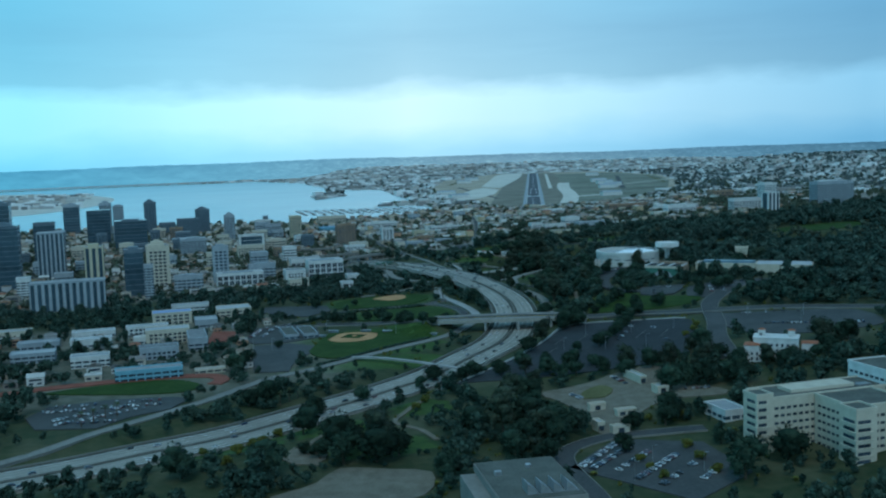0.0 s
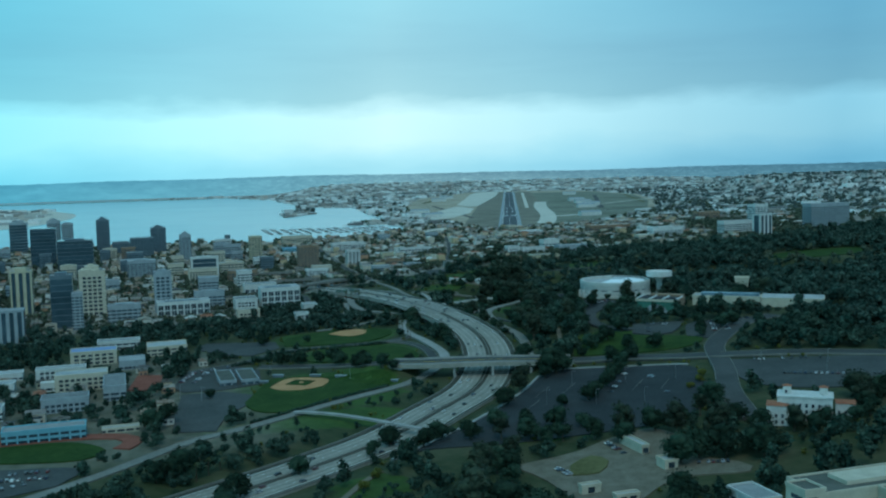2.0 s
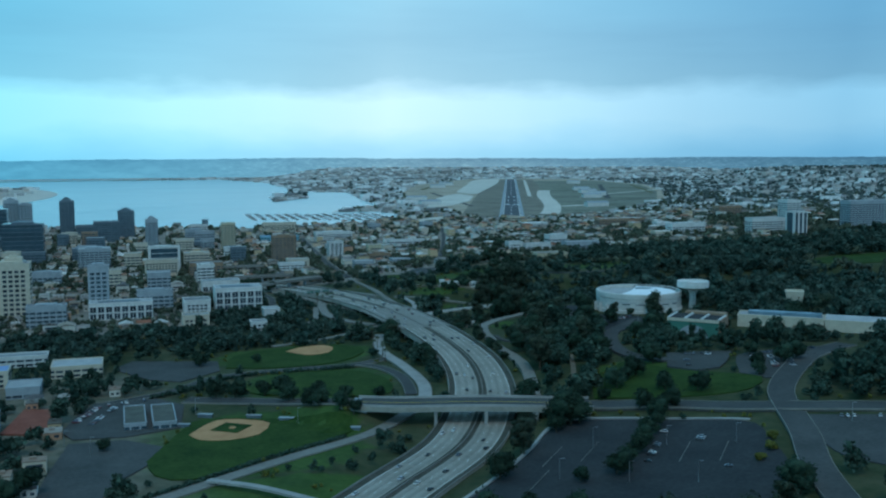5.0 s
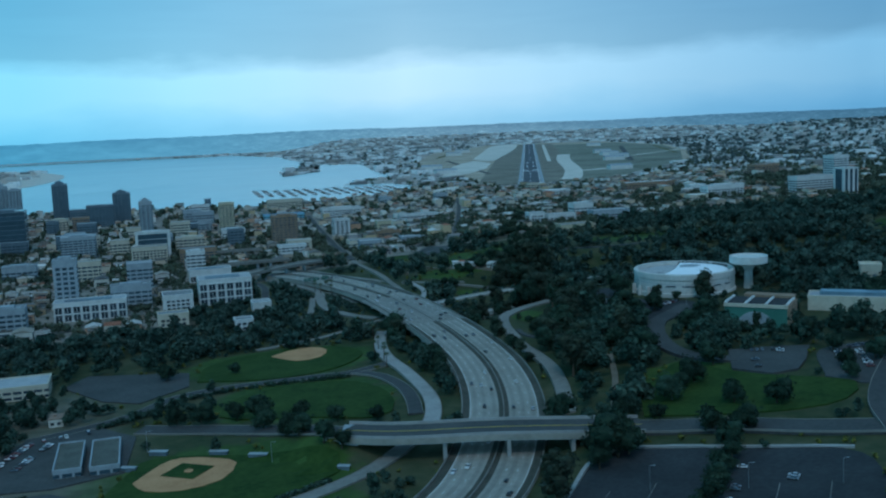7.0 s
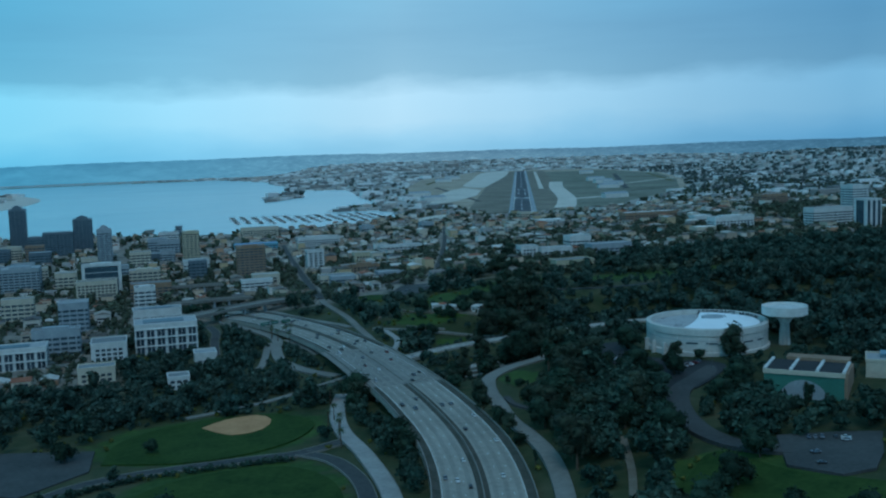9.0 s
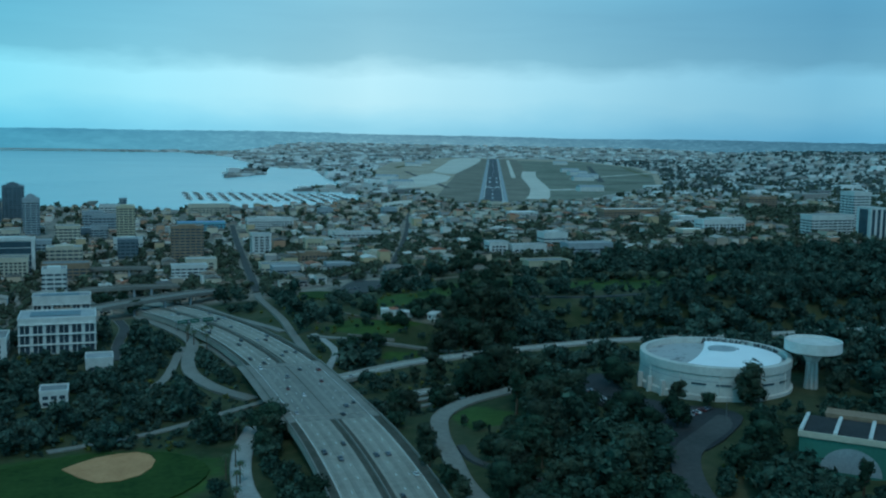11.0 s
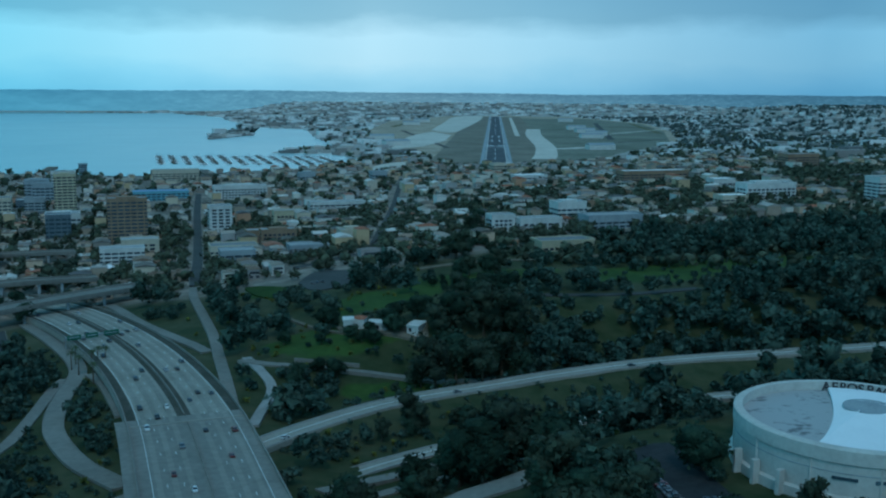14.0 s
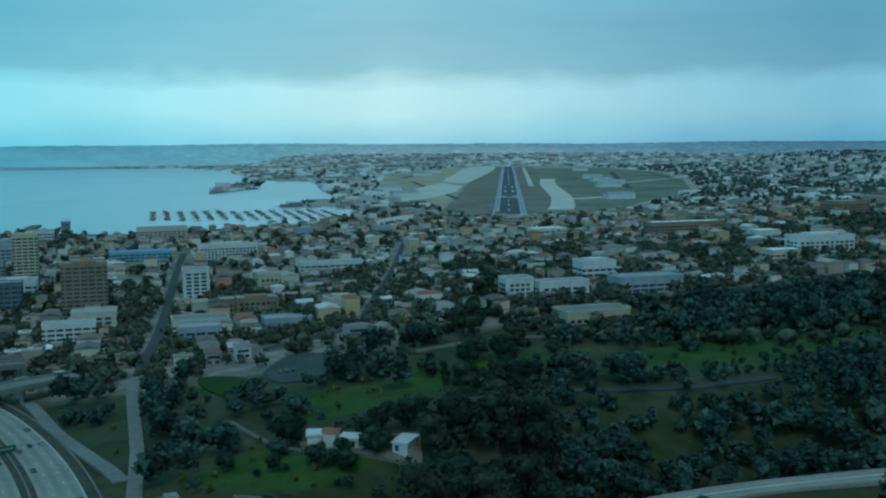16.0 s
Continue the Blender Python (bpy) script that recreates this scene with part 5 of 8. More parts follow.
TOWERS = [
    # name, x, y, w, d, top, wall, window, label, style, extra
    ("apartment_block", -50, 690, 46, 13, 24.5, "grey", "darkglass", "long dark apartment slab with pale upright fins", "fins", dict(fins=11)),
    ("apartment_tower", -39, 824, 14, 14, 35, "goldwall", "darkglass", "ochre apartment tower with dark window strips", "fins", dict(fins=3, cap=2.5)),
    ("office_tower", -9, 745, 13, 14, 38, "darkwall", "darkglass", "dark glass office tower downtown", "glass", dict(cap=2)),
    ("apartment_tower", 0.5, 727, 6, 10, 28, "grey", "darkglass", "slim pale grey apartment tower", "bands", {}),
    ("hotel", 8, 800, 17, 16, 35, "cream", "glass", "stepped cream stone hotel block", "punched", dict(cap=3.5, step=2.6, storey=2.7)),
    ("office_block", 46, 1055, 25, 22, 19.5, "grey", "darkglass", "square grey concrete office block", "bands", dict(cap=1.5)),
    ("office_building", 100, 1012, 24, 12, 23, "white", "darkglass", "white framed office building", "glass", dict(cap=1.2)),
    ("office_building", 97, 992, 25, 10, 14.5, "cream", "glass", "low cream stucco office wing", "punched", {}),
    ("apartment_tower", 54, 787, 11.5, 11, 33, "grey", "darkglass", "grey apartment tower with dark balconies", "punched", dict(cap=1.8, step=2.6, storey=2.5)),
    ("apartment_house", 66, 766, 34, 13, 14.5, "white", "glass", "pale stepped apartment house", "loft", {}),
    ("apartment_house", 132.5, 779.5, 27, 18, 18.5, "white", "glass", "white framed apartment house with a flat roof", "loft", {}),
    ("apartment_house", 108, 772, 15, 15, 13, "white", "glass", "white low flat-roofed apartment house", "punched", {}),
    ("apartment_house", 104, 724, 14, 9, 11.5, "cream", "glass", "cream four-storey apartment house", "punched", {}),
    ("house_block", 134, 697, 8, 8, 10.5, "white", "glass", "small white house block", "punched", {}),
    ("house_block", 147, 742, 9, 10, 10, "white", "glass", "small pale house block beside trees", "punched", {}),
    ("apartment_house", 131, 870, 25, 11, 11.5, "white", "glass", "long white low apartment house", "loft", {}),
    ("office_block", 130, 975, 25, 14, 13, "brown", "darkglass", "dark brown low office block", "bands", {}),
    ("office_tower", -14.6, 1136, 33, 22, 36, "darkwall", "darkglass", "broad dark office tower", "glass", dict(cap=2)),
    ("office_tower", -76, 900, 21, 20, 43, "grey", "darkglass", "grey concrete office tower", "fins", dict(fins=6)),
    ("office_tower", -103, 832, 20, 20, 53, "darkwall", "darkglass", "tall dark glass tower", "glass", dict(cap=3)),
    ("apartment_tower", -84, 760, 9, 9, 21, "white", "glass", "small pale apartment tower downtown", "bands", {}),
    ("office_tower", -96, 1480, 21, 18, 41, "grey", "darkglass", "blue-grey glass tower near the bay", "glass", dict(cap=3)),
    ("office_tower", -52, 1258, 26, 18, 43, "darkwall", "darkglass", "dark square tower block downtown", "glass", {}),
    ("apartment_tower", -49, 1402, 15, 14, 45, "grey", "darkglass", "grey twin tower by the bay", "bands", dict(cap=3)),
    ("apartment_tower", -32.5, 1384, 13, 13, 42, "grey", "darkglass", "lower grey twin tower by the bay", "bands", dict(cap=2)),
    ("apartment_tower", 7.8, 1447, 16, 16, 42, "darkwall", "darkglass", "tall dark slender tower with a narrow crown", "bands", dict(cap=3.5)),
    ("hotel", 53, 1340, 27, 14, 23.5, "darkwall", "darkglass", "dark broad hotel block downtown", "bands", {}),
    ("apartment_tower", 74, 1380, 18, 16, 32.5, "darkwall", "darkglass", "dark stepped residential tower", "bands", dict(cap=3)),
    ("apartment_tower", 97.5, 1235, 12, 13, 31, "grey", "darkglass", "grey stepped residential tower", "bands", dict(cap=3)),
    ("hotel", 167, 1168, 13, 12, 30, "goldwall", "glass", "tan high-rise block by the bay", "bands", dict(cap=1)),
    ("hotel", 148, 1180, 12, 12, 14, "grey", "darkglass", "grey mid-rise hotel block", "bands", {}),
    ("apartment_tower", 201.5, 1043, 20, 11, 26.5, "brown", "darkglass", "tan slab tower with deep balcony rows", "bands", dict(cap=1)),
    ("office_building", 254, 1078, 13, 11, 17, "white", "glass", "white cubic office building", "punched", dict(step=3.0)),
    ("office_building", 244, 924, 15, 10, 15, "grey", "glass", "pale grey stepped office building", "bands", {}),
    ("church_hall", 206, 1000, 18, 10, 10.5, "cream", "glass", "pale hall beside the freeway bridges", "punched", dict(step=3.0)),
    ("office_building", 197, 976, 20, 9, 10, "white", "glass", "white low flat-roofed office building", "bands", {}),
    ("office_building", 373, 936, 12, 9, 25, "white", "glass", "white stepped office building", "punched", {}),
    ("office_building", 391, 931, 22, 8, 23.5, "white", "glass", "long white two-storey building", "punched", dict(step=2.6)),
    ("apartment_house", 725, 1165, 30, 14, 36, "brown", "glass", "brown apartment house on the hill", "bands", {}),
    ("hospital_tower", 622, 905, 13, 13, 46, "white", "darkglass", "white hospital tower above the woods", "fins", dict(fins=3)),
    ("hospital_tower", 652, 955, 15, 14, 53, "white", "darkglass", "pale hospital tower above the woods", "bands", dict(cap=1)),
    ("hospital_block", 712, 925, 46, 14, 53, "grey", "darkglass", "long grey hospital block above the woods", "bands", {}),
    ("hospital_block", 612, 935, 34, 12, 39, "white", "glass", "low white hospital wing", "bands", {}),
    ("apartment_house", 333, 1120, 36, 10, 13, "white", "glass", "long white flat-roofed apartment house", "bands", {}),
    ("apartment_house", 295, 1088, 17, 10, 12, "goldwall", "glass", "ochre three-storey apartment house", "punched", {}),
    ("apartment_house", 263, 1002, 9, 9, 12.5, "brown", "glass", "brown brick apartment house", "punched", {}),
    ("apartment_house", 274, 996, 18, 10, 13.5, "brown", "glass", "red-brown apartment house with flat roof", "punched", dict(cap=1)),
    ("parking_garage", 247, 962, 22, 12, 11.5, "cream", "darkglass", "pale open parking garage of three decks", "bands", {}),
    ("office_building", 277, 932, 18, 10, 15, "grey", "glass", "low pale flat-roofed office building", "bands", {}),
    ("apartment_house", 302, 950, 13, 9, 18.5, "cream", "glass", "stepped cream apartment house", "punched", dict(cap=1.5)),
    ("office_building", 430, 930, 30, 12, 24, "grey", "glass", "broad grey flat-roofed office building", "bands", {}),
    ("apartment_house", 578, 1142, 55, 12, 27, "brown", "glass", "long brown apartment block with a white roof", "bands", dict(roof="membrane")),
    ("shop_building", 580, 1058, 16, 10, 28, "white", "glass", "white flat-roofed shop building", "bands", dict(roof="membrane")),
    ("apartment_house", 562, 985, 34, 12, 32, "white", "glass", "white stepped apartment house on the rise", "punched", dict(cap=1.5, step=2.4)),
    ("shop_building", 380, 880, 27, 9, 20.5, "cream", "glass", "low cream shop building beside a parking lot", "bands", {}),
    ("shop_building", 536, 980, 20, 10, 26, "cream", "glass", "low cream building with a white roof", "bands", dict(roof="membrane")),
    ("warehouse", 505, 1204, 26, 12, 20, "white", "glass", "pale warehouse with a white roof", "bands", dict(roof="membrane")),
    ("apartment_house", 460, 1014, 26, 10, 21.5, "brown", "glass", "brown low apartment row", "bands", {}),
    ("hotel", 289, 1258, 40, 12, 11.5, "white", "glass", "white waterfront hotel of several wings", "punched", dict(cap=1.5)),
    ("office_building", 252, 1404, 40, 12, 13, "cream", "glass", "long cream waterfront building", "bands", {}),
    ("warehouse", 231, 1262, 40, 14, 8.5, "tealwall", "glass", "low warehouse with teal walls", "bands", dict(roof="blueroof")),
    ("office_tower", -126, 985, 20, 20, 66, "darkwall", "darkglass", "very tall dark glass tower downtown", "glass", dict(cap=2)),
    ("office_tower", -94, 1050, 19, 16, 43, "darkwall", "darkglass", "dark blue-grey office tower downtown", "glass", dict(cap=1)),
    ("school_building", -30, 574, 22, 8, 9.2, "white", "glass", "low pale school block with a flat roof", "bands", {}),
    ("school_building", -56, 552, 20, 9, 9.2, "grey", "glass", "low grey school block beside trees", "bands", {}),
    ("canopy", 3, 540, 24, 3.5, 9.6, "white", "glass", "long white covered walk of the school", "bands", dict(roof="membrane")),
    ("school_building", 3, 498, 18, 10, 11.5, "grey", "glass", "grey windowed school block of two storeys", "punched", dict(step=1.8)),
    ("grandstand", 24, 453, 13, 4, 7.6, "cream", "glass", "low pale grandstand beside the running track", "bands", {}),
    ("school_building", -75, 590, 24, 9, 10, "cream", "glass", "low cream school block among trees", "bands", {}),
    ("school_building", 30, 582, 12, 14, 10, "grey", "glass", "small grey school block with a flat roof", "bands", {}),
    ("school_hall", 12, 602, 22, 13, 12.5, "cream", "glass", "cream school hall with a blue roof", "punched", dict(roof="blueroof", step=2.6)),
    ("gymnasium", -2, 452, 28, 9, 10.5, "tealwall", "glass", "teal-painted flat-roofed school gymnasium", "bands", dict(step=3.0)),
    ("school_building", -28, 492, 17, 9, 11, "white", "glass", "white school building with window bands", "bands", {}),
    ("school_building", 8, 540, 22, 12, 13, "cream", "glass", "pale flat-roofed school building", "punched", {}),
    ("school_building", 22, 520, 9, 26, 12, "grey", "glass", "long grey flat-roofed school wing", "bands", {}),
    ("school_building", -2, 570, 22, 7, 10.5, "white", "glass", "white single-storey school wing", "punched", {}),
    ("school_building", -30, 545, 20, 9, 10, "white", "glass", "low white flat-roofed school building", "bands", {}),
    ("school_building", -55, 515, 20, 10, 10.5, "grey", "glass", "low grey flat-roofed school building", "bands", {}),
    ("shelter", 69.5, 528, 7, 25, 8.2, "grey", "darkglass", "long grey roofed shelter beside the ball field", "bands", dict(roof="oldroof")),
    ("shelter", 79, 527, 7.5, 25, 8.2, "grey", "darkglass", "long grey roofed shelter beside the ball field", "bands", dict(roof="oldroof")),
    ("school_building", 48, 615, 20, 16, 10.5, "cream", "glass", "flat pale school building near the court", "bands", {}),
    ("hall", 24, 640, 22, 9, 10.5, "white", "glass", "white roofed low hall", "bands", {}),
]
for name, x, y, w, d, top, wall, win, label, style, extra in TOWERS:
    tower(name, x, y, w, d, top, wall, win, label, style=style, **extra)
# white frame of the framed office building
frame_me = Shape().box(-12.4, -10.4, -6.8, -6.1, 0, 24).box(10.4, 12.4, -6.8, -6.1, 0, 24).box(-10.4, 10.4, -6.8, -6.1, 22, 24)
tagged(link("facade_frame", frame_me.mesh("facade_frame", M["white"]), m=Matrix.Translation((100, 1012, 0.5))), "white concrete frame standing before the office front", "frame")

# round tower by the water
ob = tagged(link("round_tower", Shape().tube(0, 0, [(0.01, 0), (4, 0), (4, 11), (4.6, 11.3), (4.6, 12), (0.01, 12.4)], 20).mesh("round_tower", M["grey"]), m=Matrix.Translation((173, 1518, 0))), "round grey tower at the waterfront", "tower")
for k in range(5):
    link("window_band", Shape().tube(0, 0, [(4.05, 0), (4.05, 1.0)], 20).mesh("window_band", M["glass"]), ob, m=Matrix.Translation((0, 0, 1.6 + k * 1.9)))


def make_hospital():
    """The near hospital: two wings of eight storeys with stair towers at the ends."""
    z = gz(185, 255) - 1.5
    kw = dict(style="punched", base=z + 1.5, storey=2.3, tall=0.36, roof="oldroof")
    tower("hospital_wing", 197, 262, 42, 13, 23.6, "cream", "glass", "long cream hospital wing with rows of small dark windows", step=1.7, cap=1.2, **kw)
    tower("hospital_wing", 201, 246.5, 20, 17.5, 23.6, "cream", "glass", "cream hospital wing reaching toward the car park", step=1.7, **kw)
    kw["style"] = "slits"
    tower("stair_tower", 173.5, 258.5, 5.5, 7, 25.0, "cream", "glass", "cream stair tower at the end of the hospital", **kw)
    tower("stair_tower", 191.5, 236.5, 7, 7.5, 24.2, "cream", "glass", "cream stair tower of the near wing", **kw)
    kw["style"] = "punched"
    tower("hospital_block", 224, 263, 14, 20, 28, "white", "glass", "higher white hospital block behind", step=1.9, **kw)
    tower("parking_garage", 184.5, 294, 8, 13, 11.5, "white", "darkglass", "white two-storey garage beside the hospital", style="bands", storey=2.4)


make_hospital()


def make_sawtooth_hall():
    g = gz(85, 225)
    h = 20 - g + 1
    body = Shape().box(-13, 13, -18, 14, -1, h - 2).box(-9, 12, -14, 16, h - 2, h).mesh("lecture_hall", M["worn"])
    ob = tagged(link("lecture_hall", body, m=Matrix.Translation((85, 225, g - 1)) @ Matrix.Rotation(radians(-6), 4, "Z")), "grey flat-roofed hall with a row of sawtooth skylights", "hall")
    link("roof", Shape().box(-8.6, 11.6, -13.6, 15.6, h, h + 0.25).mesh("roof", M["oldroof"]), ob)
    link("vent", Shape().box(-6, -4.4, 4, 5.4, h + 0.25, h + 1.2).box(3, 4.2, 8, 9.5, h + 0.25, h + 1.0).mesh("vent", M["steel"]), ob)
    link("ledge", Shape().box(-13.3, 13.3, -18.3, -17.7, h - 2.2, h - 1.4).mesh("ledge", M["pale"]), ob)
    n = Shape()
    n.v = [(0, -2.5, 0), (3, -2.5, 0), (3, 2.5, 0), (0, 2.5, 0), (0, -2.5, 2.6), (0, 2.5, 2.6)]
    n.f = [(3, 2, 1, 0), (1, 2, 5, 4), (0, 4, 5, 3), (0, 1, 4), (3, 5, 2)]
    tooth = n.mesh("skylight", M["steel"])
    for k in range(4):
        link("skylight", tooth, ob, m=Matrix.Translation((-2 + k * 3.2, -9, h + 0.25)))
    FOOT.append((84, 222, 16, 20))


make_sawtooth_hall()


def make_museum():
    cx, cy, g, r = 314.3, 621, gz(314, 600) - 0.1, 20.8
    h = 28.9 - g
    wall = Shape().tube(0, 0, [(r + 0.8, -2), (r + 0.8, 1.0), (r, 1.2), (r, h - 2.6), (r + 0.35, h - 2.4), (r + 0.35, h - 0.2), (r, h), (r - 1.2, h), (r - 1.2, h - 2.2)], 72)
    ob = tagged(link("museum", wall.mesh("museum", M["drum"]), m=Matrix.Translation((cx, cy, g))), "round white museum with a ring roof and a white membrane court", "museum")
    link("ring_roof", Shape().tube(0, 0, [(r - 1.2, h - 1.7), (6, h - 1.2), (0.01, h - 1.1)], 72).mesh("ring_roof", M["deck"]), ob, "weathered grey roof deck")
    # the bright membrane covers the greater part of the roof, cut by a hollow curve
    right, R = radians(-41), r - 2.6
    rim = [(R * math.cos(right + radians(a)), R * math.sin(right + radians(a))) for a in range(-109, 110, 6)]
    p0, p1 = rim[-1], rim[0]
    mid = (-3.7, -0.8)
    for k in range(1, 12):
        t = k / 12
        rim.append(tuple((1 - t) ** 2 * p0[c] + 2 * t * (1 - t) * mid[c] + t * t * p1[c] for c in (0, 1)))
    c0 = (4.2, 2.0)
    mem = Shape()
    for k, up in ((1.0, -1.3), (1.0, -0.75), (0.6, -0.2), (0.22, 0.25)):
        mem.v += [(c0[0] + (x - c0[0]) * k, c0[1] + (y - c0[1]) * k, h + up) for x, y in rim]
    n = len(rim)
    mem.f = [[q * n + i, q * n + (i + 1) % n, (q + 1) * n + (i + 1) % n, (q + 1) * n + i] for q in range(3) for i in range(n)]
    link("membrane_roof", mem.mesh("membrane_roof", M["membrane"]), ob, "bright white membrane roof")
    link("oculus", Shape().tube(c0[0], c0[1], [(4.4, h - 0.4), (4.4, h + 0.2), (0.01, h + 0.35)], 28).mesh("oculus", M["grey"]), ob, "round grey skylight")
    groove = Shape().tube(0, 0, [(r + 0.02, h - 4.2), (r + 0.08, h - 4.1), (r + 0.02, h - 4.0)], 72)
    link("groove", groove.mesh("groove", M["grey"]), ob)
    slot = Shape().box(-2.0, 2.0, -0.1, 0.1, 0, 0.5).mesh("window_slot", M["darkglass"])
    for a in (225, 243, 261, 279, 297):
        t = radians(a)
        link("window_slot", slot, ob, m=Matrix.Translation(((r + 0.05) * math.cos(t), (r + 0.05) * math.sin(t), h - 5.2)) @ Matrix.Rotation(t - math.pi / 2, 4, "Z"))
    rib = Shape().tube(0, 0, [(0.22, 0), (0.22, h - 2.8)], 8).mesh("pilaster", M["drum"])
    for a in range(0, 360, 30):
        t = radians(a)
        link("pilaster", rib, ob, m=Matrix.Translation(((r + 0.05) * math.cos(t), (r + 0.05) * math.sin(t), 1.0)))
    # dark letters round the far side of the inner parapet
    words = "AEROSPACE MUSEUM"
    for i, ch in enumerate(words):
        if ch == " ":
            continue
        t = radians(66 - i * 4.75)
        cu = bpy.data.curves.new("letter", "FONT")
        cu.body, cu.size, cu.extrude, cu.offset, cu.align_x = ch, 2.5, 0.12, 0.05, "CENTER"
        tmp = bpy.data.objects.new("tmp", cu)
        scene.collection.objects.link(tmp)
        me = bpy.data.meshes.new_from_object(tmp)
        bpy.data.objects.remove(tmp)
        me.materials.clear()
        me.materials.append(M["letter"])
        link("letter", me, ob, m=Matrix.Translation(((r - 1.7) * math.cos(t), (r - 1.7) * math.sin(t), h - 1.7)) @ Matrix.Rotation(t - math.pi / 2, 4, "Z") @ Matrix.Rotation(radians(72), 4, "X"))
    FOOT.append((cx, cy, 24, 24))
    # buttress at the flank
    fin = Shape().box(-0.6, 0.8, -0.4, 0.4, 0, h * 0.5).mesh("buttress", M["drum"])
    for a in (170, 184, 198):
        t = radians(a)
        link("buttress", fin, ob, m=Matrix.Translation(((r + 1.2) * math.cos(t), (r + 1.2) * math.sin(t), -1)) @ Matrix.Rotation(t, 4, "Z"))


make_museum()


def make_disc_tower():
    cx, cy = 337.0, 607.3
    g = gz(cx, cy) - 0.5
    h = 33.9 - g
    ob = tagged(link("disc_tower", Shape().tube(0, 0, [(0.01, h - 6.4), (1.6, h - 6.2), (2.6, h - 4.6), (4.2, h - 3.6), (7.1, h - 3.2), (7.75, h - 2.9), (7.75, h), (7.35, h), (7.2, h - 0.7), (0.01, h - 0.5)], 44).mesh("disc_tower", M["white"]), m=Matrix.Translation((cx, cy, g))), "white round disc carried high on slender fins", "tower")
    leg = Shape()
    leg.v = [(0.6, -0.22, 0), (2.0, -0.22, 0), (2.0, 0.22, 0), (0.6, 0.22, 0), (0.6, -0.22, h - 5.0), (1.5, -0.22, h - 5.0), (1.5, 0.22, h - 5.0), (0.6, 0.22, h - 5.0)]
    leg.f = [(3, 2, 1, 0), (4, 5, 6, 7), (0, 1, 5, 4), (1, 2, 6, 5), (2, 3, 7, 6), (3, 0, 4, 7)]
    me = leg.mesh("fin", M["white"])
    link("stem", Shape().tube(0, 0, [(0.9, 0), (0.8, h - 5.6)], 12).mesh("stem", M["drum"]), ob)
    for k in range(8):
        link("fin", me, ob, m=Matrix.Rotation(radians(45 * k + 10), 4, "Z"))
    FOOT.append((cx, cy, 8, 8))


make_disc_tower()


def make_gym():
    g = gz(302, 550) - 1
    h = 26.0 - g
    ob = tagged(link("sports_hall", Shape().box(-11, 11, -7.5, 7.5, 0, h - 1).mesh("sports_hall", M["green"]), m=Matrix.Translation((307.7, 556.1, g)) @ Matrix.Rotation(radians(-45), 4, "Z")), "dark green hall with an arched pale panel", "hall")
    link("roof", Shape().box(-10.6, 10.6, -7.0, 7.2, h - 1, h - 0.6).mesh("roof", M["asphalt"]), ob)
    for x in (-10.8, -3.6, 3.6, 10.8):
        link("roof_beam", Shape().box(x - 0.4, x + 0.4, -7.4, 7.6, h - 1.1, h - 0.1).mesh("roof_beam", M["white"]), ob)
    link("cornice", Shape().box(-11.3, 11.3, -7.9, -7.45, h - 1.8, h - 0.5).mesh("cornice", M["cream"]), ob)
    arch = Shape()
    arch.v = [(0, -7.56, 1.8)] + [(6.5 * math.cos(radians(a)), -7.56, 1.8 + 5.6 * math.sin(radians(a))) for a in range(0, 181, 12)]
    arch.f = [(0, i, i + 1) for i in range(1, len(arch.v) - 1)]
    n = len(arch.v)
    arch.v += [(x, -7.4, z) for x, _, z in arch.v]
    arch.f += [(i, n + i, n + i + 1, i + 1) for i in range(1, n - 1)]
    link("arch_panel", arch.mesh("arch_panel", M["grey"]), ob, "pale arched wall panel")
    link("side_wall", Shape().box(11.05, 12.0, -7.5, 7.6, 0, h - 0.6).mesh("side_wall", M["brown"]), ob)
    link("annex", Shape().box(-7, 10.6, 7.65, 12.8, 0, h - 0.2).box(-7.2, 10.8, 7.62, 12.9, h - 0.2, h + 0.25).mesh("annex", M["brown"]), ob, "brown flat-roofed annex")
    FOOT.append((307.7, 556.1, 14, 14))


make_gym()
hall = tower("exhibition_hall", 345.7, 548.7, 36, 12, 25, "cream", "glass", "long cream flat-roofed exhibition hall with a glazed ridge", style="plain", rot=-40)
link("clerestory", Shape().box(-14, 17, -1.5, 4.5, 0, 1.5).mesh("clerestory", M["blueglass"]), hall, "bluish glazed ridge", m=Matrix.Translation((0, 0, 26.5 - gz(345.7, 548.7))))
wing = tower("exhibition_hall", 372.7, 527.3, 32, 14, 24.6, "cream", "glass", "pale exhibition hall with a low pale-blue pitched roof", style="plain", rot=-40, roof="tealwall")
pitch = Shape()
pitch.v = [(-15.7, -6.7, 0), (15.7, -6.7, 0), (15.7, 6.7, 0), (-15.7, 6.7, 0), (-15.7, 0, 1.7), (15.7, 0, 1.7)]
pitch.f = [(0, 1, 5, 4), (2, 3, 4, 5), (1, 2, 5), (3, 0, 4), (3, 2, 1, 0)]
link("pitched_roof", pitch.mesh("pitched_roof", M["roofing"]), wing, "pale grey-blue pitched roof", m=Matrix.Translation((0, 0, 26.35 - gz(372.7, 527.3))))
FOOT += [(334, 557.5, 8, 9), (356, 540, 8, 9), (363, 535, 8, 9), (383, 518, 8, 9)]


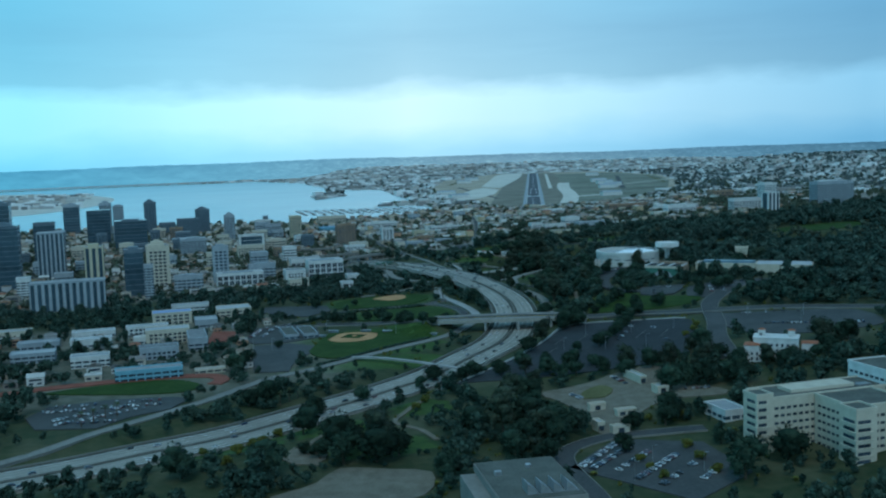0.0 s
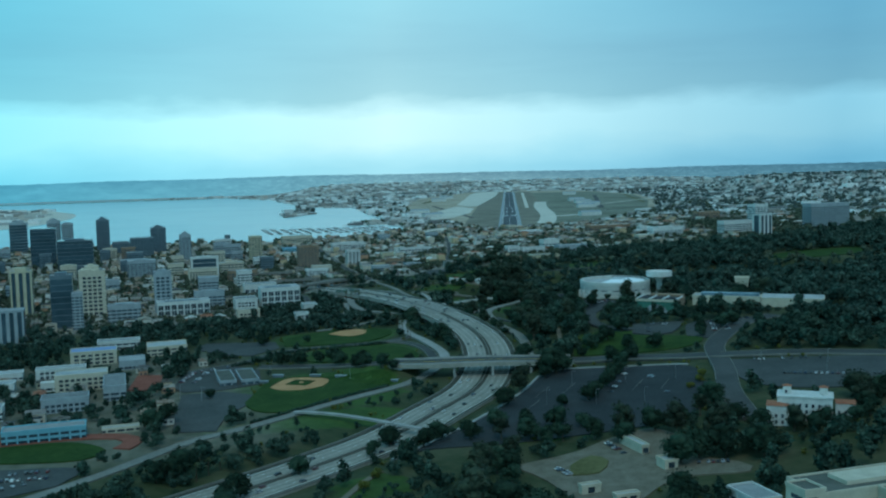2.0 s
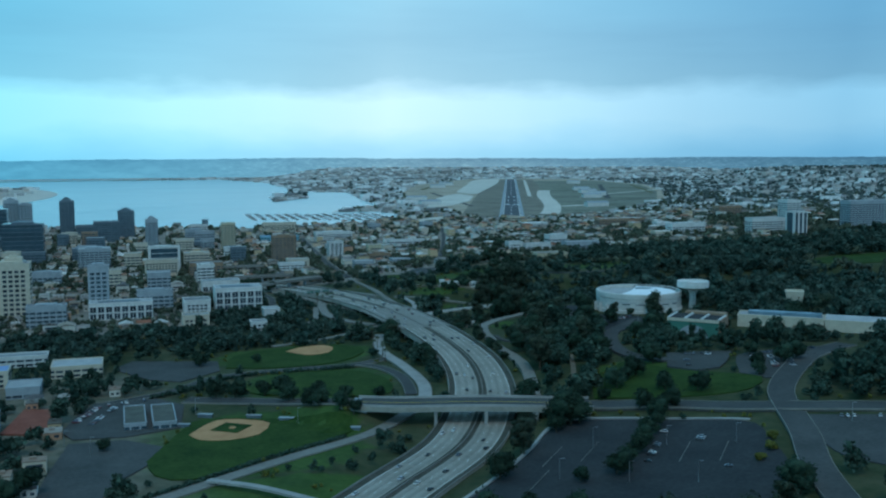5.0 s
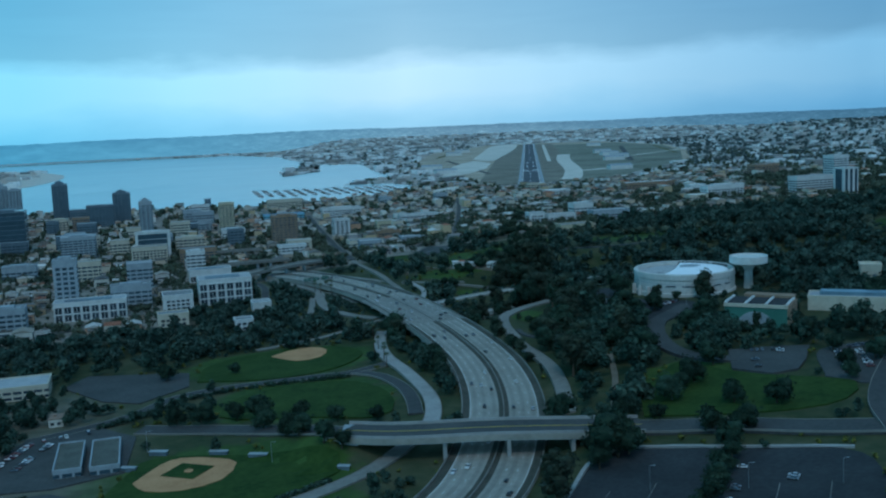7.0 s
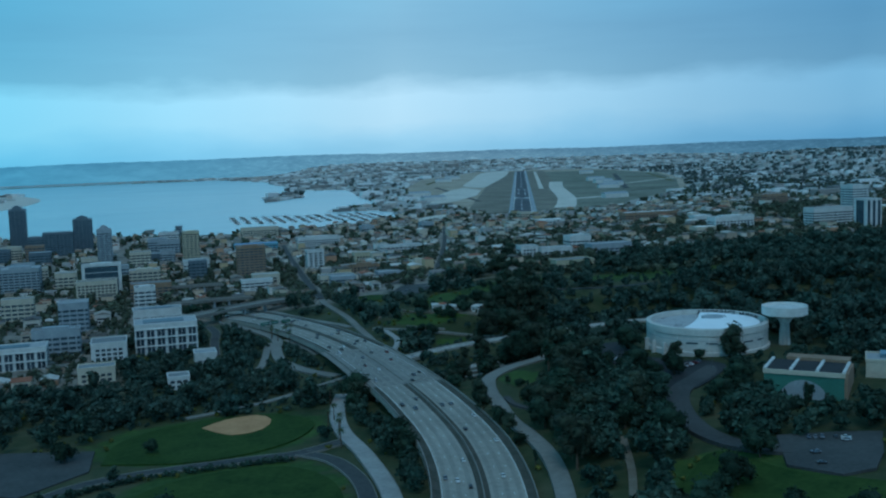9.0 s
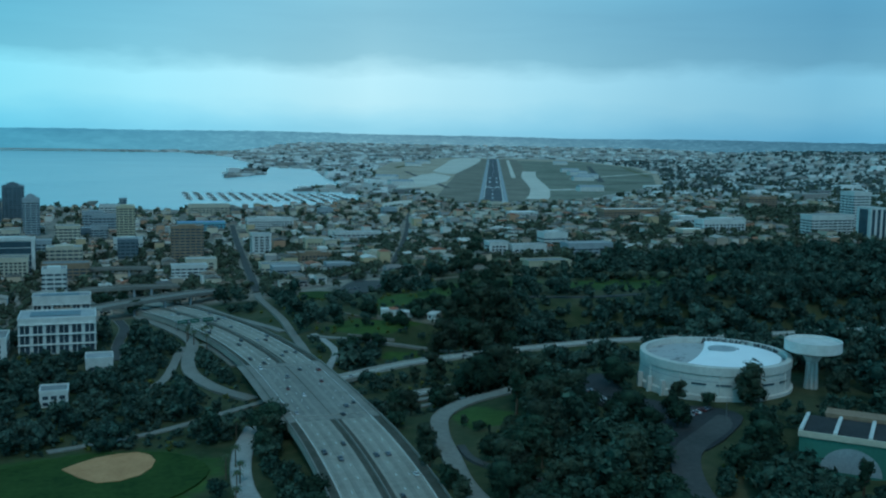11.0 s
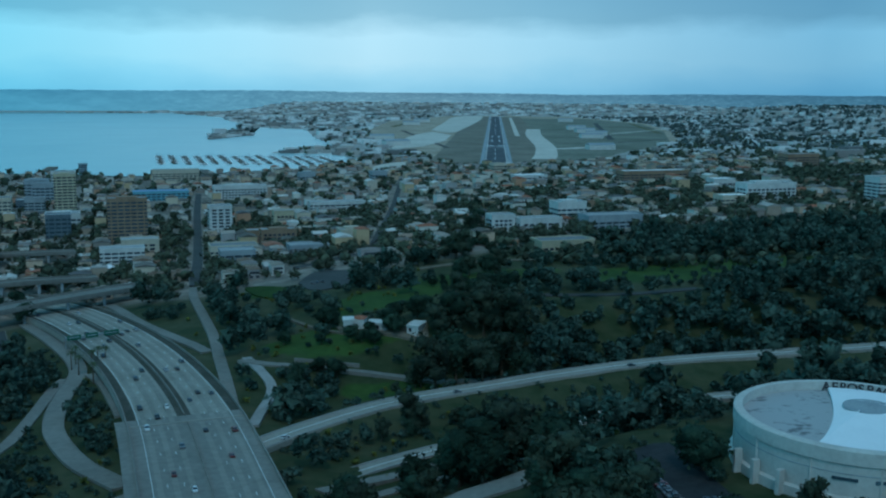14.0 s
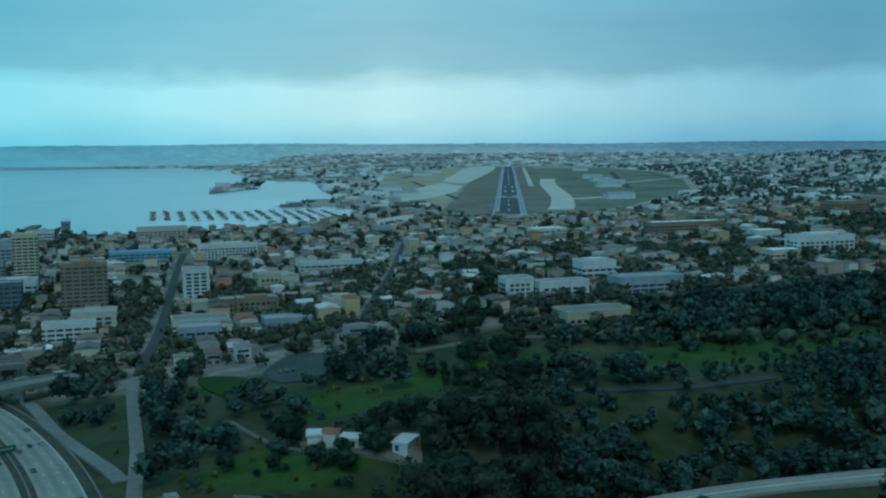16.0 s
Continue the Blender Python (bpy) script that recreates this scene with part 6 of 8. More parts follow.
def flared_tower(x, y, top):
    """A square tower whose plain walls lean outwards to the top."""
    g = gz(x, y) - 1
    h = top - g
    s = Shape()
    for w, z in ((3.1, 0), (3.3, h * 0.45), (4.3, h), (3.9, h), (3.8, h - 0.6)):
        s.v += [(-w, -w, z), (w, -w, z), (w, w, z), (-w, w, z)]
    s.f = [(3, 2, 1, 0), (16, 17, 18, 19)] + [(4 * k + i, 4 * k + (i + 1) % 4, 4 * k + 4 + (i + 1) % 4, 4 * k + 4 + i) for k in range(4) for i in range(4)]
    ob = tagged(link("exhibition_tower", s.mesh("exhibition_tower", M["cream"]), m=Matrix.Translation((x, y, g)) @ Matrix.Rotation(radians(-34), 4, "Z")), "pale square tower flaring towards its flat top", "tower")
    link("doorway", Shape().box(0.6, 2.2, -3.6, -3.0, h * 0.3, h * 0.62).mesh("doorway", M["darkwall"]), ob)
    FOOT.append((x, y, 5, 5))


flared_tower(380, 585, 30.0)


def villa(x, y, w, d, top, rot, label, flat=False):
    g = gz(x, y) - 0.8
    h = top - g
    ob = tagged(link("villa", Shape().box(-w / 2, w / 2, -d / 2, d / 2, 0, h).mesh("villa", M["white"]), m=Matrix.Translation((x, y, g)) @ Matrix.Rotation(radians(rot), 4, "Z")), label, "villa")
    if w > 12 or flat:
        link("roof", Shape().box(-w / 2 - 0.3, w / 2 + 0.3, -d / 2 - 0.3, d / 2 + 0.3, h, h + 0.5).mesh("roof", M["white"]), ob)
    else:
        link("roof", Shape().hip(-w / 2, w / 2, -d / 2, d / 2, h, h + 0.7, 0.2).mesh("roof", M["redtile"]), ob)
    win = Shape().box(-0.4, 0.4, -0.06, 0.2, 0, 1.2).mesh("window", M["glass"])
    for k in range(max(1, int((h - 1.5) / 2))):
        for i in range(int(w / 2)):
            link("window", win, ob, m=Matrix.Translation((-w / 2 + 1 + i * 2, -d / 2, 1.3 + k * 2)))
    FOOT.append((x, y, w / 2 + 1, d / 2 + 1))
    return ob


villa(240, 345, 17, 9, 21.8, -38, "white old hospital building with red tile roof")
villa(231, 347, 7, 8, 19.5, -38, "white wing with a red tile roof")
villa(252, 340, 6, 7, 19.5, -38, "white side wing with a red tile roof")
for x, y in ((236, 349), (245, 342)):
    villa(x, y, 2.6, 2.6, 24.6, -38, "small white tower with a red tile cap")
villa(255.2, 761, 2.8, 4, 18.9, -12, "plain cream park building with a flat roof", True)
villa(258.6, 761, 3.6, 4.5, 19.2, -28, "white park building with a red tile roof")
villa(263.2, 757.6, 5.4, 4, 18.2, -28, "white park wing with a flat roof", True)
villa(273.3, 753, 3.4, 6, 18.0, -38, "pale park pavilion with a flat roof", True)
patch("plaza", [(252.5, 759), (253, 767), (262, 766), (270, 760), (278, 758), (275.5, 747.5), (271, 748.5), (265, 752), (257, 756.5)], M["sand"], "pale sandy plaza round the park building", lift=0.6, category="plaza", round_off=False)
tower("park_building", 318, 808, 8, 3, 13.5, "cream", "glass", "small cream park building", style="punched", step=2)
tower("apartment_house", 374, 868, 24, 12, 22.5, "goldwall", "glass", "low yellowish apartment building at the park's edge", style="punched", step=2)
for x, y, w, d, t in ((181.5, 354, 2.6, 15, 12.2), (181, 332.5, 4.5, 5, 12), (151, 324, 6, 2.2, 10.2), (157, 313.5, 7, 2.4, 10.0), (146, 295.5, 6, 2.4, 10), (141, 301.5, 2.2, 5, 10.5)):
    tower("work_shed", x, y, w, d, t - 1.5, "cream", "glass", "pale work shed in the yard", style="punched", step=2.4, storey=3)

for x, y, w in ((93, 526, 5), (109, 519, 5), (119, 511, 5), (85, 515, 4), (139, 492, 3)):
    g = gz(x, y)
    ob = tagged(link("dugout", Shape().box(-w / 2, w / 2, -0.7, 0.7, -0.5, 1.1).mesh("dugout", M["darkwall"]), m=Matrix.Translation((x, y, g)) @ Matrix.Rotation(radians(-25), 4, "Z")), "small dark-walled dugout shed behind the infield", "shed", "dugouts")
    link("roof", Shape().box(-w / 2 - 0.2, w / 2 + 0.2, -0.9, 0.9, 1.1, 1.25).mesh("roof", M["grey"]), ob)


def mid_rises():
    """Plain mid-rise blocks that fill the downtown streets and the slope to the bay."""
    rnd = random.Random(77)
    made = 0
    for _ in range(900):
        if made >= 48:
            break
        if made < 44:
            x, y = rnd.uniform(-150, 185), rnd.uniform(735, 1440)
            up = rnd.uniform(7, 15) + 5 * rnd.random() ** 3
        else:
            x, y = rnd.uniform(235, 560), rnd.uniform(960, 1420)
            up = rnd.uniform(6, 10)
        w, d = rnd.uniform(11, 22), rnd.uniform(9, 15)
        if not free(np.array([x]), np.array([y]), 9.0, False)[0] or any(abs(x - fx) < hw + w / 2 + 3 and abs(y - fy) < hd + d / 2 + 8 for fx, fy, hw, hd in FOOT):
            continue
        wall = rnd.choice(["grey", "cream", "grey", "brown", "darkwall", "cream", "white", "darkwall", "grey"])
        tone = {"white": "white", "cream": "cream", "grey": "grey", "brown": "brown", "darkwall": "dark"}[wall]
        tower("office_block", x, y, w, d, gz(x, y) + up, wall, "darkglass", tone + " flat-roofed mid-rise block with window bands", storey=2.3, cap=1.2 if rnd.random() < 0.5 else 0, group="mid-rise blocks of the town")
        made += 1


# ---- houses of the town ----
def house_kinds():
    kinds = []
    rnd = random.Random(5)
    for k in range(14):
        w, d = rnd.uniform(4, 7.2), rnd.uniform(4.2, 8)
        h = rnd.choice([2.2, 2.4, 2.8, 3.4, 4.0, 5.0])
        if k % 5 == 4:
            w, d, h = w * 1.6, d * 1.2, h + 1.8
        wall = Shape().box(-w / 2, w / 2, -d / 2, d / 2, -3, h).mesh("house", M["house"])
        s = Shape()
        if k % 3 == 0:
            s.hip(-w / 2, w / 2, -d / 2, d / 2, h, h + 1.0)
        elif k % 3 == 1:
            s.gable(-w / 2, w / 2, -d / 2, d / 2, h, h + 1.2, "x" if w > d else "y")
        else:
            s.box(-w / 2 - 0.1, w / 2 + 0.1, -d / 2 - 0.1, d / 2 + 0.1, h, h + 0.35)
            s.box(-w * 0.2, w * 0.1, -d * 0.1, d * 0.2, h + 0.35, h + 1.0)
        roof = s.mesh("roof", M["houseroof"])
        wins = []
        for j in range(1 if h < 3.9 else 2):
            z = 0.7 + j * 1.6
            if j == 1:
                wins.append((Shape().box(-w * 0.36, w * 0.36, -0.06, 0.2, 0, 0.9).mesh("window", M["glass"]), (0, -d / 2, z)))
                continue
            wins.append((Shape().box(-w * 0.38, -w * 0.12, -0.06, 0.2, 0, 0.9).mesh("window", M["glass"]), (0, -d / 2, z)))
            wins.append((Shape().box(w * 0.10, w * 0.36, -0.06, 0.2, 0, 0.9).mesh("window", M["glass"]), (0, -d / 2, z)))
        kinds.append((wall, roof, wins, w, d, h, k % 3))
    return kinds


KINDS = house_kinds()
TYPES = ["flat-fronted stucco house with a hipped roof", "plain stucco house with a pitched roof", "boxy flat-roofed apartment house"]


def blocks(x0, x1, y0, y1, bx, by, sx, sy, seed):
    """Building plots along a grid of streets."""
    rnd = random.Random(seed)
    out = []
    x = x0
    while x < x1:
        y = y0
        while y < y1:
            px = x
            while px < x + bx - sx - 7:
                w = rnd.uniform(6, 9.5)
                py = y
                while py < y + by - sy - 8:
                    d = rnd.uniform(7, 11)
                    out.append((px + w / 2, py + d / 2, rnd.random(), rnd.random()))
                    py += d + rnd.uniform(0.5, 3)
                px += w + rnd.uniform(0.4, 2.0)
            y += by
        x += bx
    return out


def inside(ring, x, y):
    c = np.zeros(np.shape(x), bool)
    r = np.array(ring)
    for a, b in zip(r, np.roll(r, -1, 0)):
        c ^= ((a[1] > y) != (b[1] > y)) & (x < (b[0] - a[0]) * (y - a[1]) / (b[1] - a[1] + 1e-9) + a[0])
    return c


BAY = np.array(BAY_SOUTH + BAY_NORTH)


def free(x, y, gap=2.0, feet=True):
    """Which of many places are clear of roads, fields, water and buildings."""
    ok = ~inside(BAY, x, y)
    for item in PAVED:
        pts, clear = item[0], item[1]
        if len(item) == 3:
            lo, hi = item[2].min(0) - 8, item[2].max(0) + 8
            sel = (x > lo[0]) & (x < hi[0]) & (y > lo[1]) & (y < hi[1])
            if sel.any():
                grown = item[2] + (item[2] - item[2].mean(0)) / (np.linalg.norm(item[2] - item[2].mean(0), axis=1)[:, None] + 1e-9) * (clear + gap * 0.5)
                ok[sel] &= ~inside(grown, x[sel], y[sel])
        else:
            lo, hi = pts.min(0) - clear - gap, pts.max(0) + clear + gap
            sel = np.where((x > lo[0]) & (x < hi[0]) & (y > lo[1]) & (y < hi[1]) & ok)[0]
            if len(sel):
                d = np.min(np.hypot(x[sel, None] - pts[None, :, 0], y[sel, None] - pts[None, :, 1]), axis=1)
                ok[sel] &= d > clear + gap
    if feet:
        for fx, fy, hw, hd in FOOT:
            ok &= ~((np.abs(x - fx) < hw + gap) & (np.abs(y - fy) < hd + gap))
    return ok


def make_houses():
    lots = blocks(232, 900, 872, 1640, 56, 44, 9, 9, 3) + blocks(-160, 232, 700, 1540, 56, 44, 10, 10, 4) + blocks(-150, 62, 455, 660, 60, 46, 16, 16, 6)
    a = np.array(lots)
    ok = free(a[:, 0], a[:, 1], 4.0) & (town_weight(a[:, 0], a[:, 1]) > np.where(a[:, 1] < 640, 0.4, 0.9)) & (a[:, 2] < 0.78)
    ok &= (a[:, 0] < 0.62 * a[:, 1] + 120)
    ok &= ~((a[:, 0] > 600 + 0.25 * (a[:, 1] - 900)) & (a[:, 2] > 0.5))
    ok &= ~((a[:, 1] > 1545) & (a[:, 0] > 590))
    a = a[ok]
    dist = np.hypot(a[:, 0] - 216, a[:, 1] - 551)
    order = np.argsort(dist)
    z = ground_z(a[:, 0], a[:, 1])
    sv, sf, rv, rf = [], [], [], []
    first = {}
    for rank, i in enumerate(order):
        x, y, u, q = a[i]
        kind = int(q * 14) % 14
        if x < 232 and kind % 3 != 2 and u < 0.5:
            kind = (kind // 3) * 3 + 2 if (kind // 3) * 3 + 2 < 14 else 2
        wall, roof, wins, w, d, h, t = KINDS[kind]
        FOOT.append((x, y, w / 2, d / 2))
        if rank < 205:
            if kind not in first:
                ob = tagged(link("house", wall, m=Matrix.Translation((x, y, z[i]))), TYPES[t], "house", "houses of the town")
                link("roof", roof, ob)
                for me, place in wins:
                    link("window", me, ob, m=Matrix.Translation(place))
                first[kind] = ob
            else:
                copy_thing(first[kind], Matrix.Translation((x, y, z[i])))
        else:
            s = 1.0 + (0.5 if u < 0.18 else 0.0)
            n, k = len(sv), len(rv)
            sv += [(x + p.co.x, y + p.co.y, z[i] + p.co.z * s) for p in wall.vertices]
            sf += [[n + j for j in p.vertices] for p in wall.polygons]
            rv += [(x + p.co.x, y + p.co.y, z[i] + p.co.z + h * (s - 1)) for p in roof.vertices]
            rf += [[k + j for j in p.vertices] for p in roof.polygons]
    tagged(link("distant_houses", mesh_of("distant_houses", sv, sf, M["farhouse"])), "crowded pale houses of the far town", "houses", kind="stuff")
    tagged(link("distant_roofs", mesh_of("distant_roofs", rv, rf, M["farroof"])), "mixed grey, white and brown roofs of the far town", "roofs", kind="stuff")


mid_rises()
make_houses()


def far_town():
    """Low roofs scattered over the far shore, the hills and round the airfield."""
    rnd = np.random.default_rng(8)
    n = 8000
    r = 1500 + 2600 * rnd.random(n) ** 0.9
    a = np.radians(-16 + 62 * rnd.random(n))
    x, y = r * np.sin(a), r * np.cos(a)
    ok = free(x, y, 8.0, False) & ~((np.hypot(x - 600, y - 1520) < 90) | (np.hypot(x - 300, y - 1560) < 120)) & ((y > 1560) | (x > 0.62 * y + 100)) & ((x < 0.42 * y) | (rnd.random(n) < 0.55))
    x, y, r = x[ok], y[ok], r[ok]
    z = ground_z(x, y)
    sv, sf = [], []
    for i in range(len(x)):
        w, d, h = rnd.uniform(5, 16) * (1 + r[i] / 6000), rnd.uniform(4, 10) * (1 + r[i] / 6000), rnd.uniform(3, 6.5)
        if rnd.random() < 0.05:
            w, d, h = w * 2.4, d * 1.6, h * 1.6
        k = len(sv)
        c, s = math.cos(rnd.random() * 0.6), 0.3 * rnd.random()
        for zz in (-3, h):
            for sx, sy in ((-1, -1), (1, -1), (1, 1), (-1, 1)):
                sv.append((x[i] + sx * w / 2 * c - sy * d / 2 * s, y[i] + sx * w / 2 * s + sy * d / 2 * c, z[i] + zz))
        sf += [[k + j for j in q] for q in ((4, 5, 6, 7), (0, 1, 5, 4), (1, 2, 6, 5), (2, 3, 7, 6), (3, 0, 4, 7))]
    # the crowded slope behind the airfield
    for i in range(900):
        a = radians(9 + 24 * rnd.random())
        far = 3620 + 420 * rnd.random()
        bx, by = 100 + far * math.sin(a), 250 + far * math.cos(a)
        bz = gz(bx, by)
        w, d, h = rnd.uniform(7, 24), rnd.uniform(6, 14), rnd.uniform(3, 6)
        k = len(sv)
        sv += [(bx + sx * w / 2, by + sy * d / 2, bz + zz) for zz in (-4, h) for sx, sy in ((-1, -1), (1, -1), (1, 1), (-1, 1))]
        sf += [[k + j for j in q] for q in ((4, 5, 6, 7), (0, 1, 5, 4), (1, 2, 6, 5), (2, 3, 7, 6), (3, 0, 4, 7))]
    # low buildings on the island across the bay
    for i in range(160):
        bx, by = -140 - 300 * rnd.random(), 2350 + 850 * rnd.random()
        w, d, h = rnd.uniform(8, 30), rnd.uniform(8, 18), rnd.uniform(3, 9)
        k = len(sv)
        sv += [(bx + sx * w / 2, by + sy * d / 2, WATER_Z + zz) for zz in (0, h) for sx, sy in ((-1, -1), (1, -1), (1, 1), (-1, 1))]
        sf += [[k + j for j in q] for q in ((4, 5, 6, 7), (0, 1, 5, 4), (1, 2, 6, 5), (2, 3, 7, 6), (3, 0, 4, 7))]
    tagged(link("far_suburbs", mesh_of("far_suburbs", sv, sf, M["shorehouse"])), "scattered haze-paled roofs of the far shore and hills", "houses", kind="stuff")


far_town()


def make_tent():
    """A white canopy on poles in a yard by the freeway bridges."""
    s = Shape()
    s.v = [(-3.5, -2, 1.6), (3.5, -2, 1.6), (3.5, 2, 1.6), (-3.5, 2, 1.6), (-1.5, 0, 3.2), (1.5, 0, 3.2), (-3.5, -2, 1.5), (3.5, -2, 1.5), (3.5, 2, 1.5), (-3.5, 2, 1.5)]
    s.f = [(0, 1, 5, 4), (1, 2, 5), (2, 3, 4, 5), (3, 0, 4), (6, 9, 8, 7), (0, 6, 7, 1), (1, 7, 8, 2), (2, 8, 9, 3), (3, 9, 6, 0)]
    ob = tagged(link("canopy_tent", s.mesh("canopy_tent", M["membrane"]), m=Matrix.Translation((189.5, 951, gz(189.5, 951)))), "bright white canopy tent in a yard", "tent")
    pole = Shape().tube(0, 0, [(0.08, -0.3), (0.08, 1.55)], 6).mesh("pole", M["steel"])
    for x in (-3.3, 3.3):
        for y in (-1.8, 1.8):
            link("pole", pole, ob, m=Matrix.Translation((x, y, 0)))
    FOOT.insert(0, (189.5, 951, 5, 4))


make_tent()

# ---- trees ----
def crown_arrays(rnd, lobes, radius, height, base, tufts, leaf, squash=0.8, sides=6):
    """A crown as a few lumpy lobes, loosely covered by leaf tufts that stand out at all angles: corner and face arrays (three-cornered faces repeat their last corner)."""
    v, f = [], []
    for k in range(lobes):
        a = rnd.random() * 2 * math.pi
        rr = radius * (0.2 + 0.5 * rnd.random()) if k else 0
        zc = base + height * (0.2 + 0.6 * rnd.random()) if k else base + height * 0.55
        lr = radius * (0.40 + 0.28 * rnd.random())
        c = np.array([rr * math.cos(a), rr * math.sin(a), zc])
        # lump: a rough closed body
        s = len(v)
        rows = [(0.0, -0.8), (0.80, -0.35), (0.78, 0.4), (0.0, 0.86)]
        for r_, z_ in rows:
            m = 1 if r_ == 0 else sides
            for j in range(m):
                t = 2 * math.pi * j / m + z_
                w = lr * (0.72 + 0.36 * rnd.random())
                v.append(c + [w * r_ * math.cos(t), w * r_ * math.sin(t), w * z_ * squash])
        f += [(s, s + 1 + (j + 1) % sides, s + 1 + j, s + 1 + j) for j in range(sides)]
        o = s + 1
        f += [(o + j, o + (j + 1) % sides, o + sides + (j + 1) % sides, o + sides + j) for j in range(sides)]
        o = s + 1 + sides
        f += [(o + j, o + (j + 1) % sides, s + 1 + 2 * sides, s + 1 + 2 * sides) for j in range(sides)]
        for _ in range(tufts // lobes):
            d = np.array([rnd.gauss(0, 1), rnd.gauss(0, 1), rnd.gauss(0.35, 1)])
            d /= np.linalg.norm(d)
            p = c + d * [lr, lr, lr * squash] * (0.72 + 0.42 * rnd.random())
            u = np.array([rnd.gauss(0, 1), rnd.gauss(0, 1), rnd.gauss(0, 0.7)])
            u /= np.linalg.norm(u) + 1e-9
            w = np.cross(u, d + np.array([rnd.gauss(0, 0.8), rnd.gauss(0, 0.8), rnd.gauss(0, 0.8)]))
            w /= np.linalg.norm(w) + 1e-9
            s2 = len(v)
            L = leaf * (0.6 + 0.9 * rnd.random())
            v += [p - u * L * 0.9 - w * L * 0.7, p + u * L - w * L * 0.3, p + w * L * 1.1 + u * L * 0.2 * rnd.random()]
            f.append((s2, s2 + 1, s2 + 2, s2 + 2))
    return np.array(v), np.array(f)


def tidy(f):
    return [tuple(dict.fromkeys(q)) for q in f.tolist()]


def trunk_mesh(height, r, seed, mat):
    rnd = random.Random(seed)
    s = Shape().tube(0, 0, [(r * 1.3, -1), (r, 0.3), (r * 0.75, height * 0.5), (r * 0.35, height)], 7)
    for k in range(4):
        a = rnd.random() * 6.28
        z0, L = height * rnd.uniform(0.45, 0.75), height * rnd.uniform(0.3, 0.45)
        n = len(s.v)
        for t, w in ((0, 0.4), (1, 0.12)):
            cx, cy, cz = L * 0.8 * t * math.cos(a), L * 0.8 * t * math.sin(a), z0 + L * 0.6 * t
            s.v += [(cx - r * w * math.sin(a), cy + r * w * math.cos(a), cz), (cx + r * w * math.sin(a), cy - r * w * math.cos(a), cz), (cx, cy, cz + r * w * 1.5)]
        s.f += [[n + j, n + (j + 1) % 3, n + 3 + (j + 1) % 3, n + 3 + j] for j in range(3)]
    return s.mesh("trunk", mat)


TREES = []
rnd_tree = random.Random(21)
for k, (kind, lobes, radius, height, base, quads, leaf) in enumerate([
        ("broadleaf_tree", 10, 2.9, 4.0, 1.0, 760, 0.27), ("broadleaf_tree", 9, 2.5, 3.4, 0.9, 660, 0.26), ("broadleaf_tree", 11, 3.4, 4.8, 1.2, 860, 0.29),
        ("eucalyptus_tree", 11, 2.6, 6.6, 1.1, 700, 0.27), ("eucalyptus_tree", 12, 3.1, 7.6, 1.4, 800, 0.28), ("cypress_tree", 6, 0.9, 6.0, 0.4, 300, 0.25), ("acacia_tree", 8, 2.5, 2.8, 0.6, 560, 0.25)]):
    cv, cf = crown_arrays(rnd_tree, lobes, radius, height, base, quads, leaf, 1.6 if kind == "cypress_tree" else 0.85)
    TREES.append((kind, cv, cf, trunk_mesh(base + height * 0.6, 0.22, k, M["bark"])))
SMALL = [crown_arrays(rnd_tree, 4, 2.7, 3.8, 0.2, 156, 0.415, sides=4) for _ in range(8)] + [crown_arrays(rnd_tree, 4, 2.2, 6.0, 0.8, 156, 0.415, 1.1, 4) for _ in range(5)]
PLAIN = [crown_arrays(rnd_tree, 3, 2.9, 3.8, 0.2, 108, 0.515, sides=4) for _ in range(9)] + [crown_arrays(rnd_tree, 4, 2.4, 5.6, 0.8, 108, 0.495, 1.1, 4) for _ in range(5)]
TOWN = [crown_arrays(rnd_tree, 1, 4.6, 3.6, 0.2, 30, 0.7, sides=4) for _ in range(6)]
SPECK = [crown_arrays(rnd_tree, 1, 4.2, 3.2, 0.2, 12, 1.0, sides=4) for _ in range(4)]
TREE_LABEL = {"broadleaf_tree": "dark green rounded broadleaf tree", "eucalyptus_tree": "tall open eucalyptus tree with dull green leaves", "cypress_tree": "slim dark cypress tree", "acacia_tree": "low yellow-green flowering acacia tree"}
first_tree = {}


def plant(kind, x, y, scale, turn):
    m = Matrix.Translation((x, y, gz(x, y))) @ Matrix.Rotation(turn, 4, "Z") @ Matrix.Scale(scale, 4)
    if kind in first_tree:
        o = copy_thing(first_tree[kind], Matrix.Translation((x, y, gz(x, y))) @ Matrix.Rotation(turn, 4, "Z"))
        o.scale = (scale,) * 3
        return
    name, cv, cf, trunk = TREES[kind]
    ob = tagged(new(name), TREE_LABEL[name], "tree", "park trees")
    ob.matrix_basis = m
    link("trunk", trunk, ob)
    crown = mesh_of("crown", cv, tidy(cf), M[{"eucalyptus_tree": "gum", "acacia_tree": "bloom"}.get(name, "leaf")])
    crown.polygons.foreach_set("use_smooth", np.ones(len(crown.polygons), bool))
    link("crown", crown, ob)
    first_tree[kind] = ob


